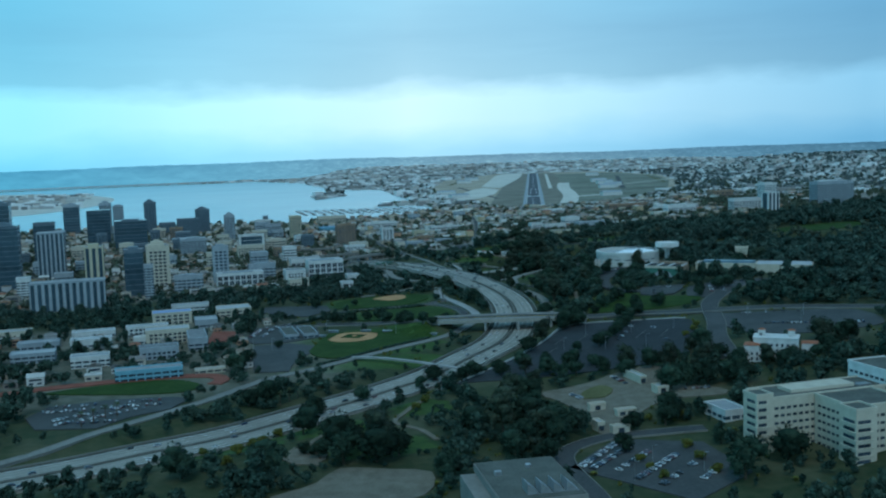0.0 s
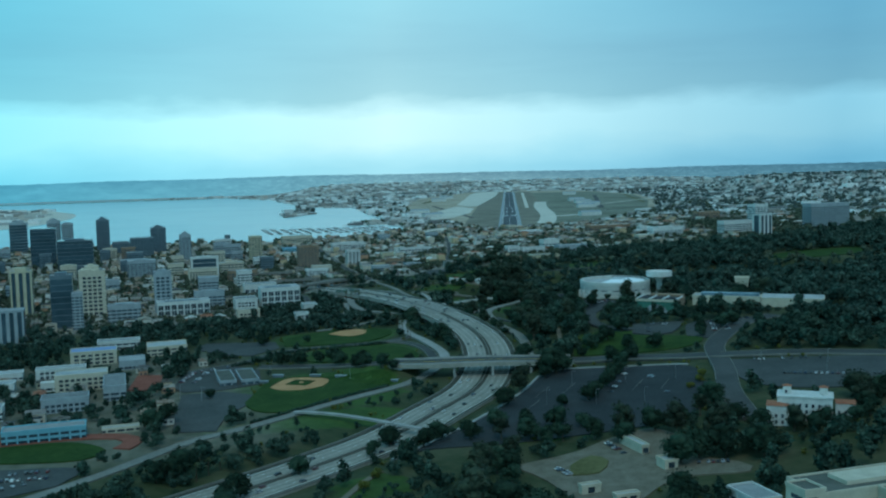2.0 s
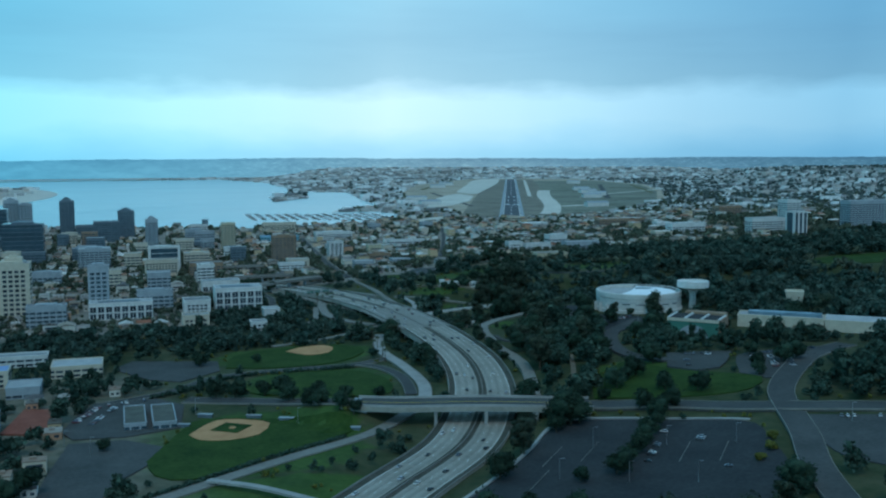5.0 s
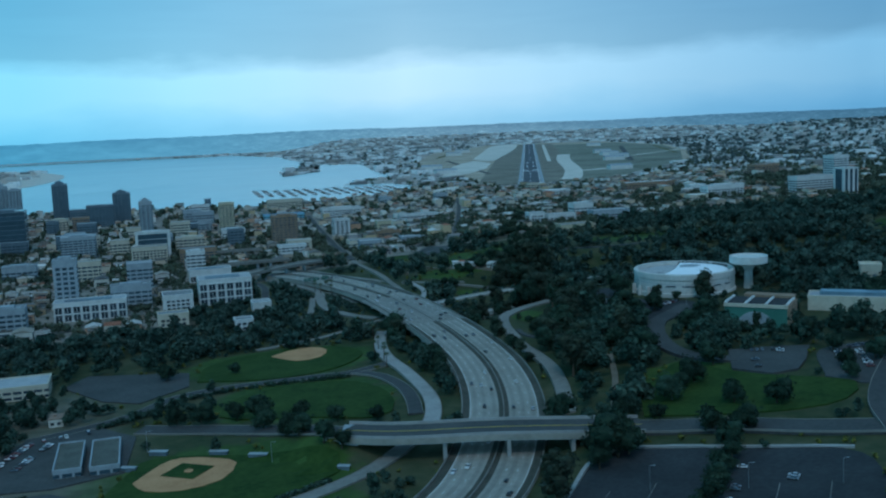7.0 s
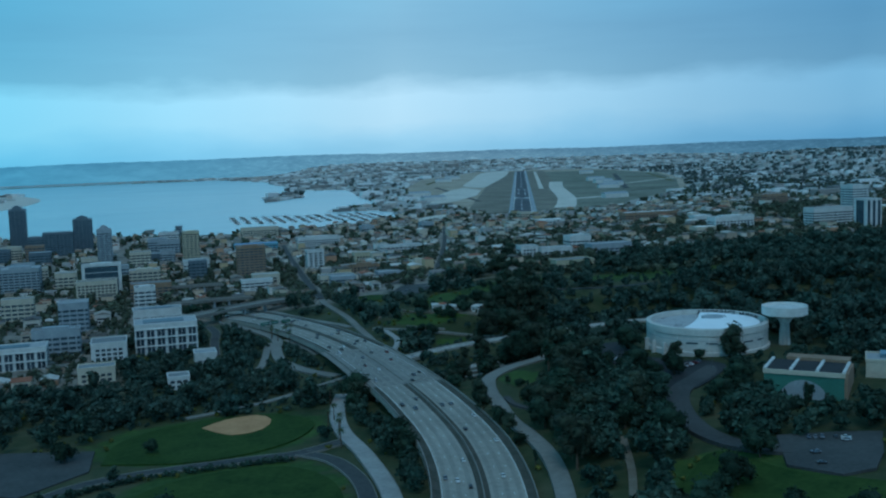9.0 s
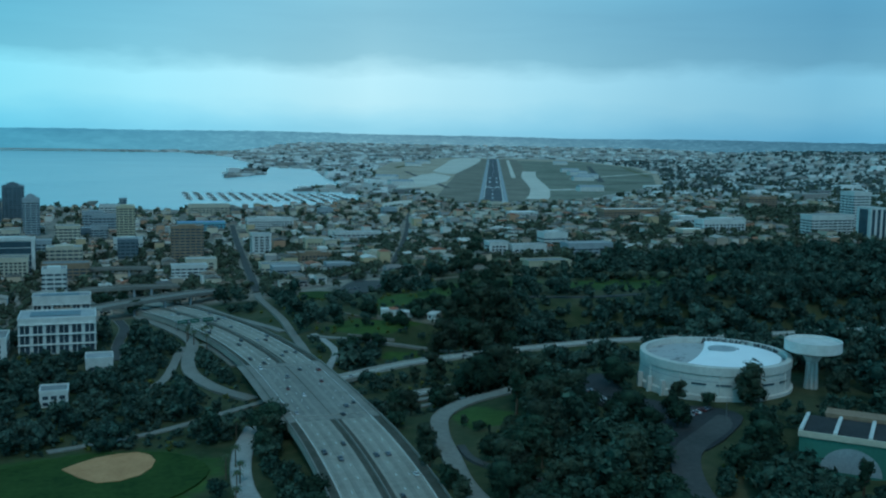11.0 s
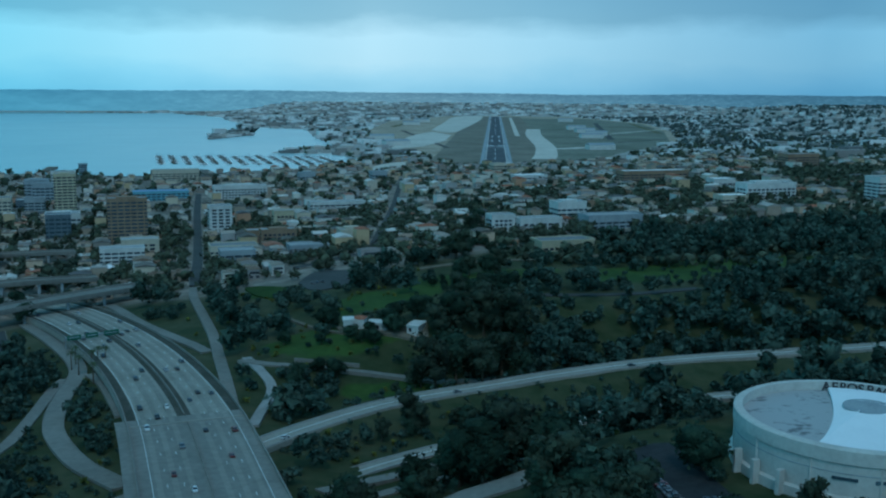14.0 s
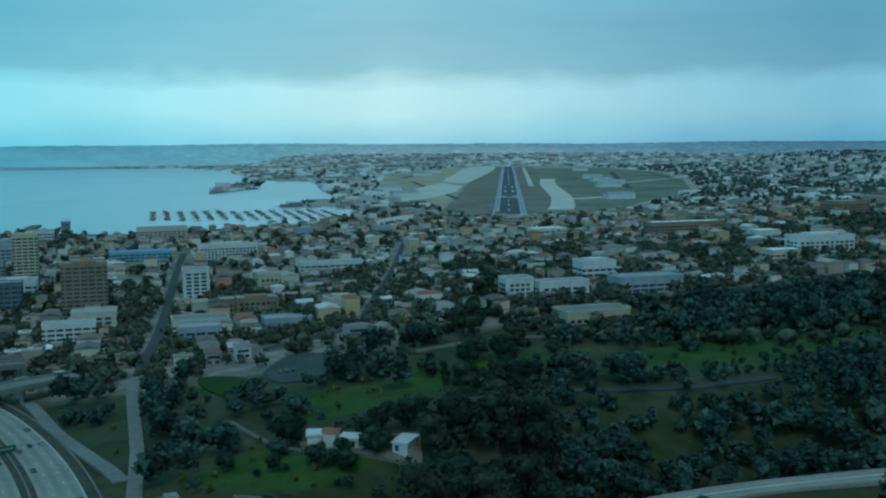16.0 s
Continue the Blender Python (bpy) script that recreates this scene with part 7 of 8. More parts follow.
def scatter(name, label, stock, xs, ys, sizes, mat, seed):
    """Many trees as one growth."""
    rnd = np.random.default_rng(seed)
    zs = ground_z(xs, ys)
    V, F, n = [], [], 0
    pick = rnd.integers(0, len(stock), len(xs))
    ang = rnd.random(len(xs)) * 6.283
    for i in range(len(xs)):
        v, f = stock[pick[i]]
        c, s, k = math.cos(ang[i]), math.sin(ang[i]), sizes[i]
        w = np.column_stack([(v[:, 0] * c - v[:, 1] * s) * k + xs[i], (v[:, 0] * s + v[:, 1] * c) * k + ys[i], v[:, 2] * k + zs[i]])
        V.append(w)
        F.append(f + n)
        n += len(v)
    V, F = np.vstack(V), np.vstack(F)
    tri = F[:, 2] == F[:, 3]
    faces = F[~tri].tolist() + F[tri][:, :3].tolist()
    me = bpy.data.meshes.new(name)
    me.from_pydata(V.tolist(), [], faces)
    me.materials.append(mat)
    me.polygons.foreach_set("use_smooth", np.ones(len(me.polygons), bool))
    tagged(link(name, me), label, "trees", kind="stuff")


def density(x, y):
    """How thickly trees stand: thick in the park and its canyons, in a belt round the ball fields, thin in the town."""
    town = town_weight(x, y)
    d = np.where(town > 0.5, 1.35, 0.5)
    d = np.where((x > 215) & (town < 0.5) & (y > 440), 1.3, d)
    d = np.where((y < 330) & (x > -60) & (x < 230), 0.6, d)
    d = np.where((town > 0.5) & (x > 600 + 0.25 * (y - 900)), 1.5, d)
    belt = (x > 20) & (x < 190) & (y > 645) & (y < 700)
    d = np.where(belt, 0.95, d)
    d = np.where((x > 80) & (x < 186) & (y > 655) & (y < 800), 1.5, d)
    d = np.where((x > 180) & (x < 196) & (y > 540) & (y < 630), 1.6, d)
    d = np.where((x < 60) & (y > 610) & (y < 672), 0.8, d)
    low_d = np.minimum(nearest(LOWER[::2], x, y)[0], nearest(PARKWAY[::2], x, y)[0])
    d = np.where((low_d < 17) & (x > 232), 0.95, d)
    d = np.where(grass_weight(x, y) > 0.4, np.minimum(d, np.where((x > 240) & (y > 692) & (y < 730), 0.8, 0.14)), d)
    d = np.where((x > 224) & (x < 272) & (y > 642) & (y < 712), 1.0, d)
    d = np.where((x > 268) & (x < 330) & (y > 634) & (y < 705), 0.5, d)
    d = np.where((x > 222) & (x < 264) & (y > 592) & (y < 662) & (x < 252), 0.45, d)
    open_hill = (x > 228) & (x < 300 + 0.9 * np.maximum(y - 795, 0)) & (y > 735) & (y < 890)
    d = np.where(open_hill, np.minimum(d, 0.34), d)
    d = np.where((x > 290) & (x < 470) & (y > 735) & (y < 860), np.minimum(d, 1.0), d)
    d = np.where((x > 284) & (x < 366) & (y > 794) & (y < 868), 0.2, d)
    d = np.where((x < 70) & (y > 380) & (y < 640), 0.8, d)
    # brush on the slope in front of the museum stays clear of its car park
    d = np.where((x > 266) & (x < 277) & (y > 592) & (y < 626), 0.08, d)
    return np.where(x > 500, 0.82 * d, d)


def make_trees():
    rnd = np.random.default_rng(11)
    n = 60000
    x, y = rnd.uniform(-190, 760, n), rnd.uniform(205, 1130, n)
    clump = 0.5 + 0.5 * np.sin(x / 17.0 + 2 * np.sin(y / 29.0)) * np.sin(y / 21.0 + 1.7 * np.sin(x / 37.0))
    ok = (rnd.random(n) < density(x, y) * (np.where(x > 298, 0.5, 0.25) + 0.9 * clump)) & (x < 0.8 * y + 120) & (x > -0.35 * y - 60)
    x, y = x[ok], y[ok]
    ok = free(x, y, 2.4, False) & free(x + 2.5, y + 8.0, 1.0, False)
    for fx, fy, hw, hd in FOOT:
        ok &= ~((np.abs(x - fx) < hw + 0.4) & (np.abs(y - fy) < hd + 0.4))
    for fx, fy, hw, hd in FOOT[:96]:
        ok &= ~((np.abs(x - fx) < hw + 1.5) & (np.abs(y + 6 - fy) < hd + 4))
    x, y = x[ok], y[ok]
    # thin out those that stand too close
    cell, keep = set(), []
    for i in range(len(x)):
        c = (int(x[i] / 4.6), int(y[i] / 4.6))
        if c not in cell:
            cell.add(c)
            keep.append(i)
    x, y = x[keep], y[keep]
    size = 0.85 + 1.15 * rnd.random(len(x)) ** 1.6
    size = np.where(town_weight(x, y) > 0.5, size * 0.66, size)
    size = np.where((town_weight(x, y) > 0.5) & (x > 600 + 0.25 * (y - 900)), size * 1.45, size)
    size = np.where(x < 170, size * 0.8, size)
    size = np.where((x > 292) & (y > 726) & (town_weight(x, y) < 0.5), size * 1.05, size)
    front = 868 + 40 * smooth(300, 560, x) + 25 * np.sin(x / 55.0)
    size = np.where((x > 330) & (y > front - 34) & (y < front + 4), np.minimum(size, 0.75), size)
    # lower growth where a road, a field or a building lies just beyond
    for k, top in ((10, 0.5), (17, 0.75), (25, 1.05), (36, 1.3)):
        far_x, far_y = x + 0.32 * k, y + k
        taken = ~free(far_x, far_y, 0.0, False) | (grass_weight(far_x, far_y) > 0.45)
        for fx, fy, hw, hd in FOOT[:116]:
            taken |= (np.abs(far_x - fx) < hw) & (np.abs(far_y - fy) < hd)
        if k > 30:
            taken &= y > 735
        size = np.where(taken, np.minimum(size, top * (0.8 + 0.4 * rnd.random(len(x)))), size)
    # low brush fills the gaps on the slopes beside the viaduct and the parkways
    n = 2600
    bx, by = np.where(rnd.random(n) < 0.62, rnd.uniform(96, 190, n), rnd.uniform(222, 350, n)), rnd.uniform(640, 800, n)
    by = np.where(bx > 200, 640 + (by - 640) * 0.58, by)
    ok = free(bx, by, 1.3, False) & (grass_weight(bx, by) < 0.4) & (rnd.random(n) < np.where(bx > 200, 0.62, 1.0))
    for fx, fy, hw, hd in FOOT[:116]:
        ok &= ~((np.abs(bx - fx) < hw + 0.4) & (np.abs(by - fy) < hd + 0.4))
    bx, by = bx[ok], by[ok]
    low = rnd.uniform(0.3, 0.62, len(bx))
    near_road = ~free(bx + 1.5, by + 5.0, 0.5, False)
    low = np.where(near_road, np.minimum(low, 0.36), low)
    # singly built trees stand along the near stretch of the flight, between the ball fields and the museum
    near = np.abs((x - 20) * 0.93 - (y - 60) * 0.36) + 0.05 * np.abs(y - 600)
    order = np.argsort(near)
    single = set(order[:225].tolist())
    for i in single:
        u = rnd.random()
        kind = 5 if u < 0.05 else (3 + int(u * 20) % 2 if u < 0.4 else int(u * 30) % 3)
        plant(kind, float(x[i]), float(y[i]), float(size[i]), float(rnd.random() * 6.28))
    rest = np.array([i for i in range(len(x)) if i not in single])
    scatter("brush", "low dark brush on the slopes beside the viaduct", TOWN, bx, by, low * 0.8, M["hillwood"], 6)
    close = (y[rest] < 640) & (x[rest] < 340)
    town = town_weight(x[rest], y[rest]) > 0.5
    scatter("street_trees", "haze-lightened green street trees among the houses", TOWN, x[rest[town]], y[rest[town]], size[rest[town]], M["street_leaf"], 4)
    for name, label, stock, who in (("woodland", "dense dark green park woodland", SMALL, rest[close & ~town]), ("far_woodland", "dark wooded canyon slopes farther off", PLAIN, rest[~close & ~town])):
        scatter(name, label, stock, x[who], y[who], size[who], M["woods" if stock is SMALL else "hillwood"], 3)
    # town and far trees
    n = 8000
    r = 900 + 1700 * rnd.random(n) ** 1.2
    a = np.radians(-14 + 60 * rnd.random(n))
    x, y = r * np.sin(a), r * np.cos(a)
    ok = free(x, y, 2.0, False) & ~((np.hypot(x - 600, y - 1540) < 45) | (np.hypot(x - 300, y - 1530) < 60)) & ((r < 1900) | (rnd.random(n) < 0.75)) & ((x > 620) | (y < 1620) | (rnd.random(n) < 0.3))
    x, y, r = x[ok], y[ok], r[ok]
    scatter("town_trees", "dark trees among the far houses", SPECK, x, y, rnd.uniform(0.7, 1.5, len(x)) * (0.8 + r / 3500), M["street_leaf"], 5)
    # groves among the far suburbs, thickest to the north
    n = 3800
    r = 2000 + 1850 * rnd.random(n) ** 0.9
    a = np.radians(8 + 39 * rnd.random(n))
    x, y = r * np.sin(a), r * np.cos(a)
    ok = free(x, y, 3.0, False) & (rnd.random(n) < 0.15 + 0.85 * smooth(radians(20), radians(30), a))
    x, y, r = x[ok], y[ok], r[ok]
    scatter("far_groves", "haze-tinted blue-green groves among the far suburbs", SPECK, x, y, rnd.uniform(1.1, 2.6, len(x)), M["far_leaf"], 12)


make_trees()
SINGLES = [(188.5, 640, 1.5, 2), (190, 633, 1.1, 0), (231, 338, 0.9, 0), (239.5, 336, 1.0, 2), (249, 332, 1.1, 1), (256, 333, 1.2, 0), (261, 342, 1.0, 2), (268, 344, 1.2, 0), (274, 347, 1.2, 2), (234, 331, 1.0, 2), (243, 329, 0.9, 1),
           (260, 754.5, 0.75, 0), (266.8, 752.5, 0.95, 2), (268.6, 753.5, 0.9, 1), (250, 771, 1.1, 2), (251.5, 768, 1.0, 0), (256.5, 750.5, 0.7, 0), (260, 749, 0.75, 2), (245.5, 753, 0.7, 1), (236, 759, 0.8, 0), (270, 765, 1.1, 1), (277, 764, 1.2, 2), (280, 757, 1.1, 0), (241, 737, 0.8, 0), (246, 735.5, 0.9, 2), (236, 733, 1.0, 1), (233, 728, 0.9, 0),
           (234, 490, 1.25, 2), (246, 477, 1.25, 0), (254, 469, 1.25, 2), (241, 498, 1.1, 1), (247, 500, 1.3, 2), (230, 462, 1.3, 0), (236, 458, 1.2, 2), (211, 482, 1.1, 1), (215, 484, 1.2, 0), (224, 479, 1.0, 1),
           (200, 466, 1.5, 2), (206, 462, 1.35, 0), (196, 458, 1.2, 1), (228, 452, 1.1, 2), (292, 535, 1.5, 5), (285, 556, 1.3, 0), (291, 567, 1.2, 2), (281, 548, 1.2, 1), (288, 545, 1.1, 0), (297, 574, 1.1, 2), (277, 556, 1.2, 2), (309, 596, 1.35, 4), (292, 604, 1.0, 3), (276, 590, 1.0, 2),
           (277, 607, 1.0, 2), (286, 598, 1.0, 0), (333, 592, 1.3, 3),  (186, 625, 1.2, 0), (187, 560, 1.2, 1), (188, 572, 1.3, 2), (190, 585, 1.3, 0),
           (99, 551, 1.2, 0), (106, 548, 1.2, 2), (124, 546, 1.3, 2), (135, 538, 1.2, 0), (146, 536, 1.1, 1), (157, 531, 1.0, 1), (123, 531, 1.2, 0), (130, 527, 1.1, 1), (117, 550, 1.1, 0), (112, 400, 1.2, 2), (104, 392, 1.0, 0),
           (267, 761, 0.9, 2), (254, 752, 1.0, 1), (271, 597, 1.1, 2), (268, 607, 1.2, 0), (299, 600, 0.8, 1), (308, 597, 0.9, 0), (313, 598, 0.8, 2), (266, 616, 1.4, 2), (262, 610, 1.5, 4), (266, 527, 1.1, 0), (261, 512, 1.3, 2), (251, 538, 1.4, 2), (256, 548, 1.3, 0), (259, 566, 1.4, 2), (275, 545, 1.2, 1), (273, 533, 1.0, 0), (253, 560, 1.5, 4), (246, 552, 1.4, 0), (248, 530, 1.2, 1), (296, 516, 1.3, 2), (136, 503, 1.2, 0), (203, 462, 1.9, 2), (208, 470, 1.6, 0), (191, 642, 1.2, 2), (189, 632, 1.2, 3), (162, 846, 1.3, 0), (150, 868, 1.3, 2), (158, 878, 1.2, 0), (146, 880, 1.2, 1), (130, 398, 1.2, 2), (139, 391, 1.3, 0), (148, 386, 1.2, 3), (157, 381, 1.3, 2), (166, 375, 1.3, 1), (176, 371, 1.4, 0), (186, 368, 1.3, 4), (196, 366, 1.4, 2), (206, 366, 1.3, 0), (216, 370, 1.2, 3), (226, 377, 1.2, 1), (160, 374, 1.2, 0), (181, 362, 1.2, 2), (200, 359, 1.3, 4), (122, 392, 1.3, 0), (114, 386, 1.1, 1), (168, 300, 1.5, 0), (170, 306, 1.3, 2), (163, 296, 1.4, 1), (168, 270, 1.0, 0), (150, 296, 1.1, 2), (112, 276, 1.4, 0), (106, 284, 1.5, 2), (116, 296, 1.4, 4), (131, 515, 1.1, 2), (140, 499, 1.0, 1), (128, 519, 1.0, 0), (98, 612, 1.2, 0), (122, 612, 0.9, 1),
           (157, 240, 2.2, 0), (176, 247, 1.7, 2), (138, 276, 1.2, 0), (122, 293, 1.9, 2), (124, 301, 2.0, 0), (119, 312, 2.0, 2), (110, 309, 1.9, 4), (109, 291, 1.8, 0), (103, 313, 1.7, 2), (128, 312, 1.7, 0), (133, 305, 1.4, 1),
           (6, 303, 1.6, 2), (52, 354, 1.5, 0), (48, 339, 1.6, 2), (77, 380, 1.4, 1), (54, 298, 1.9, 0), (64, 296, 1.9, 2), (57, 365, 1.5, 0), (31, 294, 1.8, 2), (80, 273, 1.6, 0), (41, 387, 1.6, 2), (34, 384, 1.3, 0), (58, 310, 1.9, 2), (66, 306, 1.8, 4), (72, 300, 1.7, 0), (55, 320, 1.5, 2),
           (40, 456, 1.5, 0), (35, 450, 1.4, 2), (60, 494, 0.9, 1), (222, 345, 1.3, 0), (229, 336, 1.1, 4), (267, 354, 1.5, 2), (275, 346, 1.6, 0), (262, 344, 1.4, 4), (186, 333, 1.6, 2), (193, 334, 1.8, 0), (208, 322, 1.7, 2), (215, 349, 1.7, 0), (227, 381, 1.4, 2), (206, 344, 1.5, 4), (200, 330, 1.6, 2),
           (224, 444, 1.0, 1), (218, 438, 1.1, 0), (212, 432, 1.0, 2), (207, 426, 1.1, 0), (201, 420, 1.1, 1), (195, 415, 1.2, 2), (184, 415, 0.9, 0), (153, 401, 1.2, 2), (163, 399, 1.1, 0), (170, 391, 1.3, 2), (178, 386, 1.1, 1),
           (219, 570, 0.9, 3), (220, 580, 1.0, 0), (219, 592, 1.0, 3), (221, 603, 0.9, 1), (218, 560, 0.8, 1), (300, 486, 1.2, 2), (288, 484, 1.1, 0), (296, 500, 1.2, 1), (308, 488, 1.2, 2), (282, 474, 1.0, 0), (360, 556, 1.6, 2), (354, 552, 1.5, 0), (372, 556, 1.6, 4), (44.5, 313, 0.9, 1), (48, 306, 1.2, 0), (287, 627, 1.5, 2), (272, 598, 1.5, 2), (282, 588, 1.3, 0), (138, 266, 0.7, 6), (137, 250, 0.7, 6), (137, 258, 0.6, 6), (155, 260, 0.8, 6), (153, 248, 0.8, 6), (157, 272, 0.8, 6), (166, 299, 0.8, 6), (171, 301, 0.9, 6), (161, 304, 0.7, 6), (245, 415, 0.7, 6), (239, 407, 0.8, 6), (232, 402, 0.7, 6), (30, 332, 0.8, 6), (24, 322, 0.9, 6), (14, 330, 0.8, 6), (34, 338, 0.8, 6), (20, 312, 0.8, 6), (40, 345, 0.8, 6), (92, 352, 0.8, 6), (98, 362, 0.8, 6)]
for k, (x, y, s, kind) in enumerate(SINGLES):
    plant(kind, x, y, s, k * 1.7)


def make_shrubs():
    rnd = np.random.default_rng(14)
    x, y = rnd.uniform(60, 300, 2600), rnd.uniform(210, 860, 2600)
    ok = free(x, y, 0.6) & (town_weight(x, y) < 0.3)
    ok &= (np.sin(x / 9.0) * np.sin(y / 13.0) > 0.1)
    x, y = x[ok], y[ok]
    scatter("shrubs", "low yellow-green shrubs on the slopes", SPECK, x, y, rnd.uniform(0.2, 0.42, len(x)), M["bloom"], 6)


make_shrubs()


def make_hedge():
    """A clipped row along the road below the ball field."""
    rnd = np.random.default_rng(23)
    line = np.array([(70, 444.5), (88, 456.5), (106, 469), (120, 477.5), (134, 485.5)])
    u = np.linspace(0, 4, 150)
    x, y = np.interp(u, range(5), line[:, 0]), np.interp(u, range(5), line[:, 1])
    scatter("hedge", "dark clipped hedge along the field's road", SPECK, x + rnd.uniform(-0.4, 0.4, 150), y + rnd.uniform(-0.4, 0.4, 150), rnd.uniform(0.22, 0.36, 150), M["woods"], 9)
    # taller hedge between the two ball fields, on the near side of their road
    line = np.array([(76, 558.5), (90, 567), (103, 581), (119, 587.5), (147, 588.5), (160, 586.5)])
    u = np.linspace(0, 5, 120)
    x, y = np.interp(u, range(6), line[:, 0]), np.interp(u, range(6), line[:, 1])
    scatter("field_hedge", "tall dark hedge between the ball fields", TOWN, x + rnd.uniform(-0.6, 0.6, 120), y + rnd.uniform(-0.6, 0.6, 120), rnd.uniform(0.25, 0.5, 120), M["woods"], 10)


make_hedge()


def palm(x, y, h):
    ob = tagged(new("palm_tree"), "slender palm tree with a small feathery crown", "palm", "palms by the road")
    ob.matrix_basis = Matrix.Translation((x, y, gz(x, y)))
    link("trunk", Shape().tube(0, 0, [(0.22, -0.5), (0.15, h * 0.5), (0.13, h)], 7).mesh("trunk", M["bark"]), ob)
    s = Shape()
    for k in range(14):
        a, up = k * 2.4, 0.5 - 0.09 * k
        n = len(s.v)
        for t, w in ((0, 0.05), (0.5, 0.22), (1.0, 0.05)):
            z = h + up * t * 1.2 - 0.9 * t * t
            s.v += [(1.5 * t * math.cos(a) - w * math.sin(a), 1.5 * t * math.sin(a) + w * math.cos(a), z), (1.5 * t * math.cos(a) + w * math.sin(a), 1.5 * t * math.sin(a) - w * math.cos(a), z - 0.05)]
        s.f += [[n, n + 1, n + 3, n + 2], [n + 2, n + 3, n + 5, n + 4]]
    link("crown", s.mesh("crown", M["palmleaf"]), ob)
    return ob


palm_one = palm(176, 600, 6.0)
for x, y in ((184.5, 768), (186, 771), (188, 770), (184.8, 754), (177.5, 606), (175, 612), (178, 618), (181, 640), (174.5, 590), (179, 770), (181, 764), (180, 776), (50, 388), (54, 392), (46, 384), (-22, 380), (-18, 384), (-14, 387), (-26, 377)):
    copy_thing(palm_one, Matrix.Translation((x, y, gz(x, y))))

# ---- vehicles ----
def make_car():
    ob = tagged(new("car"), "small parked or driving car", "car", "cars")
    s = Shape()
    s.v = [(-0.45, -1.1, 0.15), (0.45, -1.1, 0.15), (0.45, 1.1, 0.15), (-0.45, 1.1, 0.15), (-0.46, -1.12, 0.42), (0.46, -1.12, 0.42), (0.44, 1.1, 0.38), (-0.44, 1.1, 0.38), (-0.43, -1.0, 0.5), (0.43, -1.0, 0.5), (0.41, 0.95, 0.46), (-0.41, 0.95, 0.46)]
    s.f = [(3, 2, 1, 0), (0, 1, 5, 4), (1, 2, 6, 5), (2, 3, 7, 6), (3, 0, 4, 7), (4, 5, 9, 8), (5, 6, 10, 9), (6, 7, 11, 10), (7, 4, 8, 11), (8, 9, 10, 11)]
    n = len(s.v)
    # door posts carry the roof panel up from the body
    s.v += [(-0.41, -0.82, 0.47), (0.41, -0.82, 0.47), (0.40, 0.52, 0.46), (-0.40, 0.52, 0.46), (-0.335, -0.6, 0.745), (0.335, -0.6, 0.745), (0.335, 0.15, 0.745), (-0.335, 0.15, 0.745)]
    s.f += [(n + 4, n + 5, n + 6, n + 7)]
    link("body", s.mesh("body", M["car"]), ob)
    c = Shape()
    c.v = [(-0.41, -0.85, 0.48), (0.41, -0.85, 0.48), (0.40, 0.55, 0.47), (-0.40, 0.55, 0.47), (-0.33, -0.6, 0.73), (0.33, -0.6, 0.73), (0.33, 0.15, 0.73), (-0.33, 0.15, 0.73)]
    c.f = [(0, 1, 5, 4), (1, 2, 6, 5), (2, 3, 7, 6), (3, 0, 4, 7), (4, 5, 6, 7)]
    link("cabin", c.mesh("cabin", M["glass"]), ob)
    w = Shape()
    for x in (-0.08, 0.08):
        w.v += [(x, 0.17 * math.cos(a * math.pi / 5), 0.17 * math.sin(a * math.pi / 5)) for a in range(10)]
    w.f = [tuple(range(9, -1, -1)), tuple(range(10, 20))] + [(i, (i + 1) % 10, 10 + (i + 1) % 10, 10 + i) for i in range(10)]
    wheel = w.mesh("wheel", M["tyre"])
    for x in (-0.40, 0.40):
        for y in (-0.7, 0.68):
            link("wheel", wheel, ob, m=Matrix.Translation((x, y, 0.17)))
    return ob


first_car = []


def put_car(x, y, z, turn, scale=1.0):
    m = Matrix.Translation((x, y, z)) @ Matrix.Rotation(turn, 4, "Z")
    if not first_car:
        ob = make_car()
        ob.matrix_basis = m
        first_car.append(ob)
    else:
        ob = copy_thing(first_car[0], m)
    ob.scale = (scale,) * 3


def make_traffic():
    rnd = random.Random(31)
    for lane, way in ((-8.7, 1), (-5.8, 1), (-2.9, 1), (2.9, 0), (5.8, 0), (8.7, 0)):
        q = offset(FREE_P, lane)
        s = np.concatenate([[0], np.cumsum(np.linalg.norm(np.diff(q[:, :2], axis=0), axis=1))])
        u = rnd.uniform(0, 30)
        while u < s[-1] - 5:
            p = [np.interp(u, s, q[:, k]) for k in range(3)]
            p2 = [np.interp(u + 2, s, q[:, k]) for k in range(3)]
            if 320 < p[1] < 848:
                put_car(p[0], p[1], p[2] + 0.06, math.atan2(p2[1] - p[1], p2[0] - p[0]) - math.pi / 2 + math.pi * way, rnd.uniform(0.95, 1.25))
            u += rnd.uniform(15, 66)
    q = offset(PARK_P, 2.0)
    for i in range(6, len(q) - 20, 13):
        put_car(*q[i][:2], q[i][2] + 0.06, math.atan2(q[i + 1][1] - q[i][1], q[i + 1][0] - q[i][0]) - math.pi / 2)


make_traffic()


crowd = Shape()


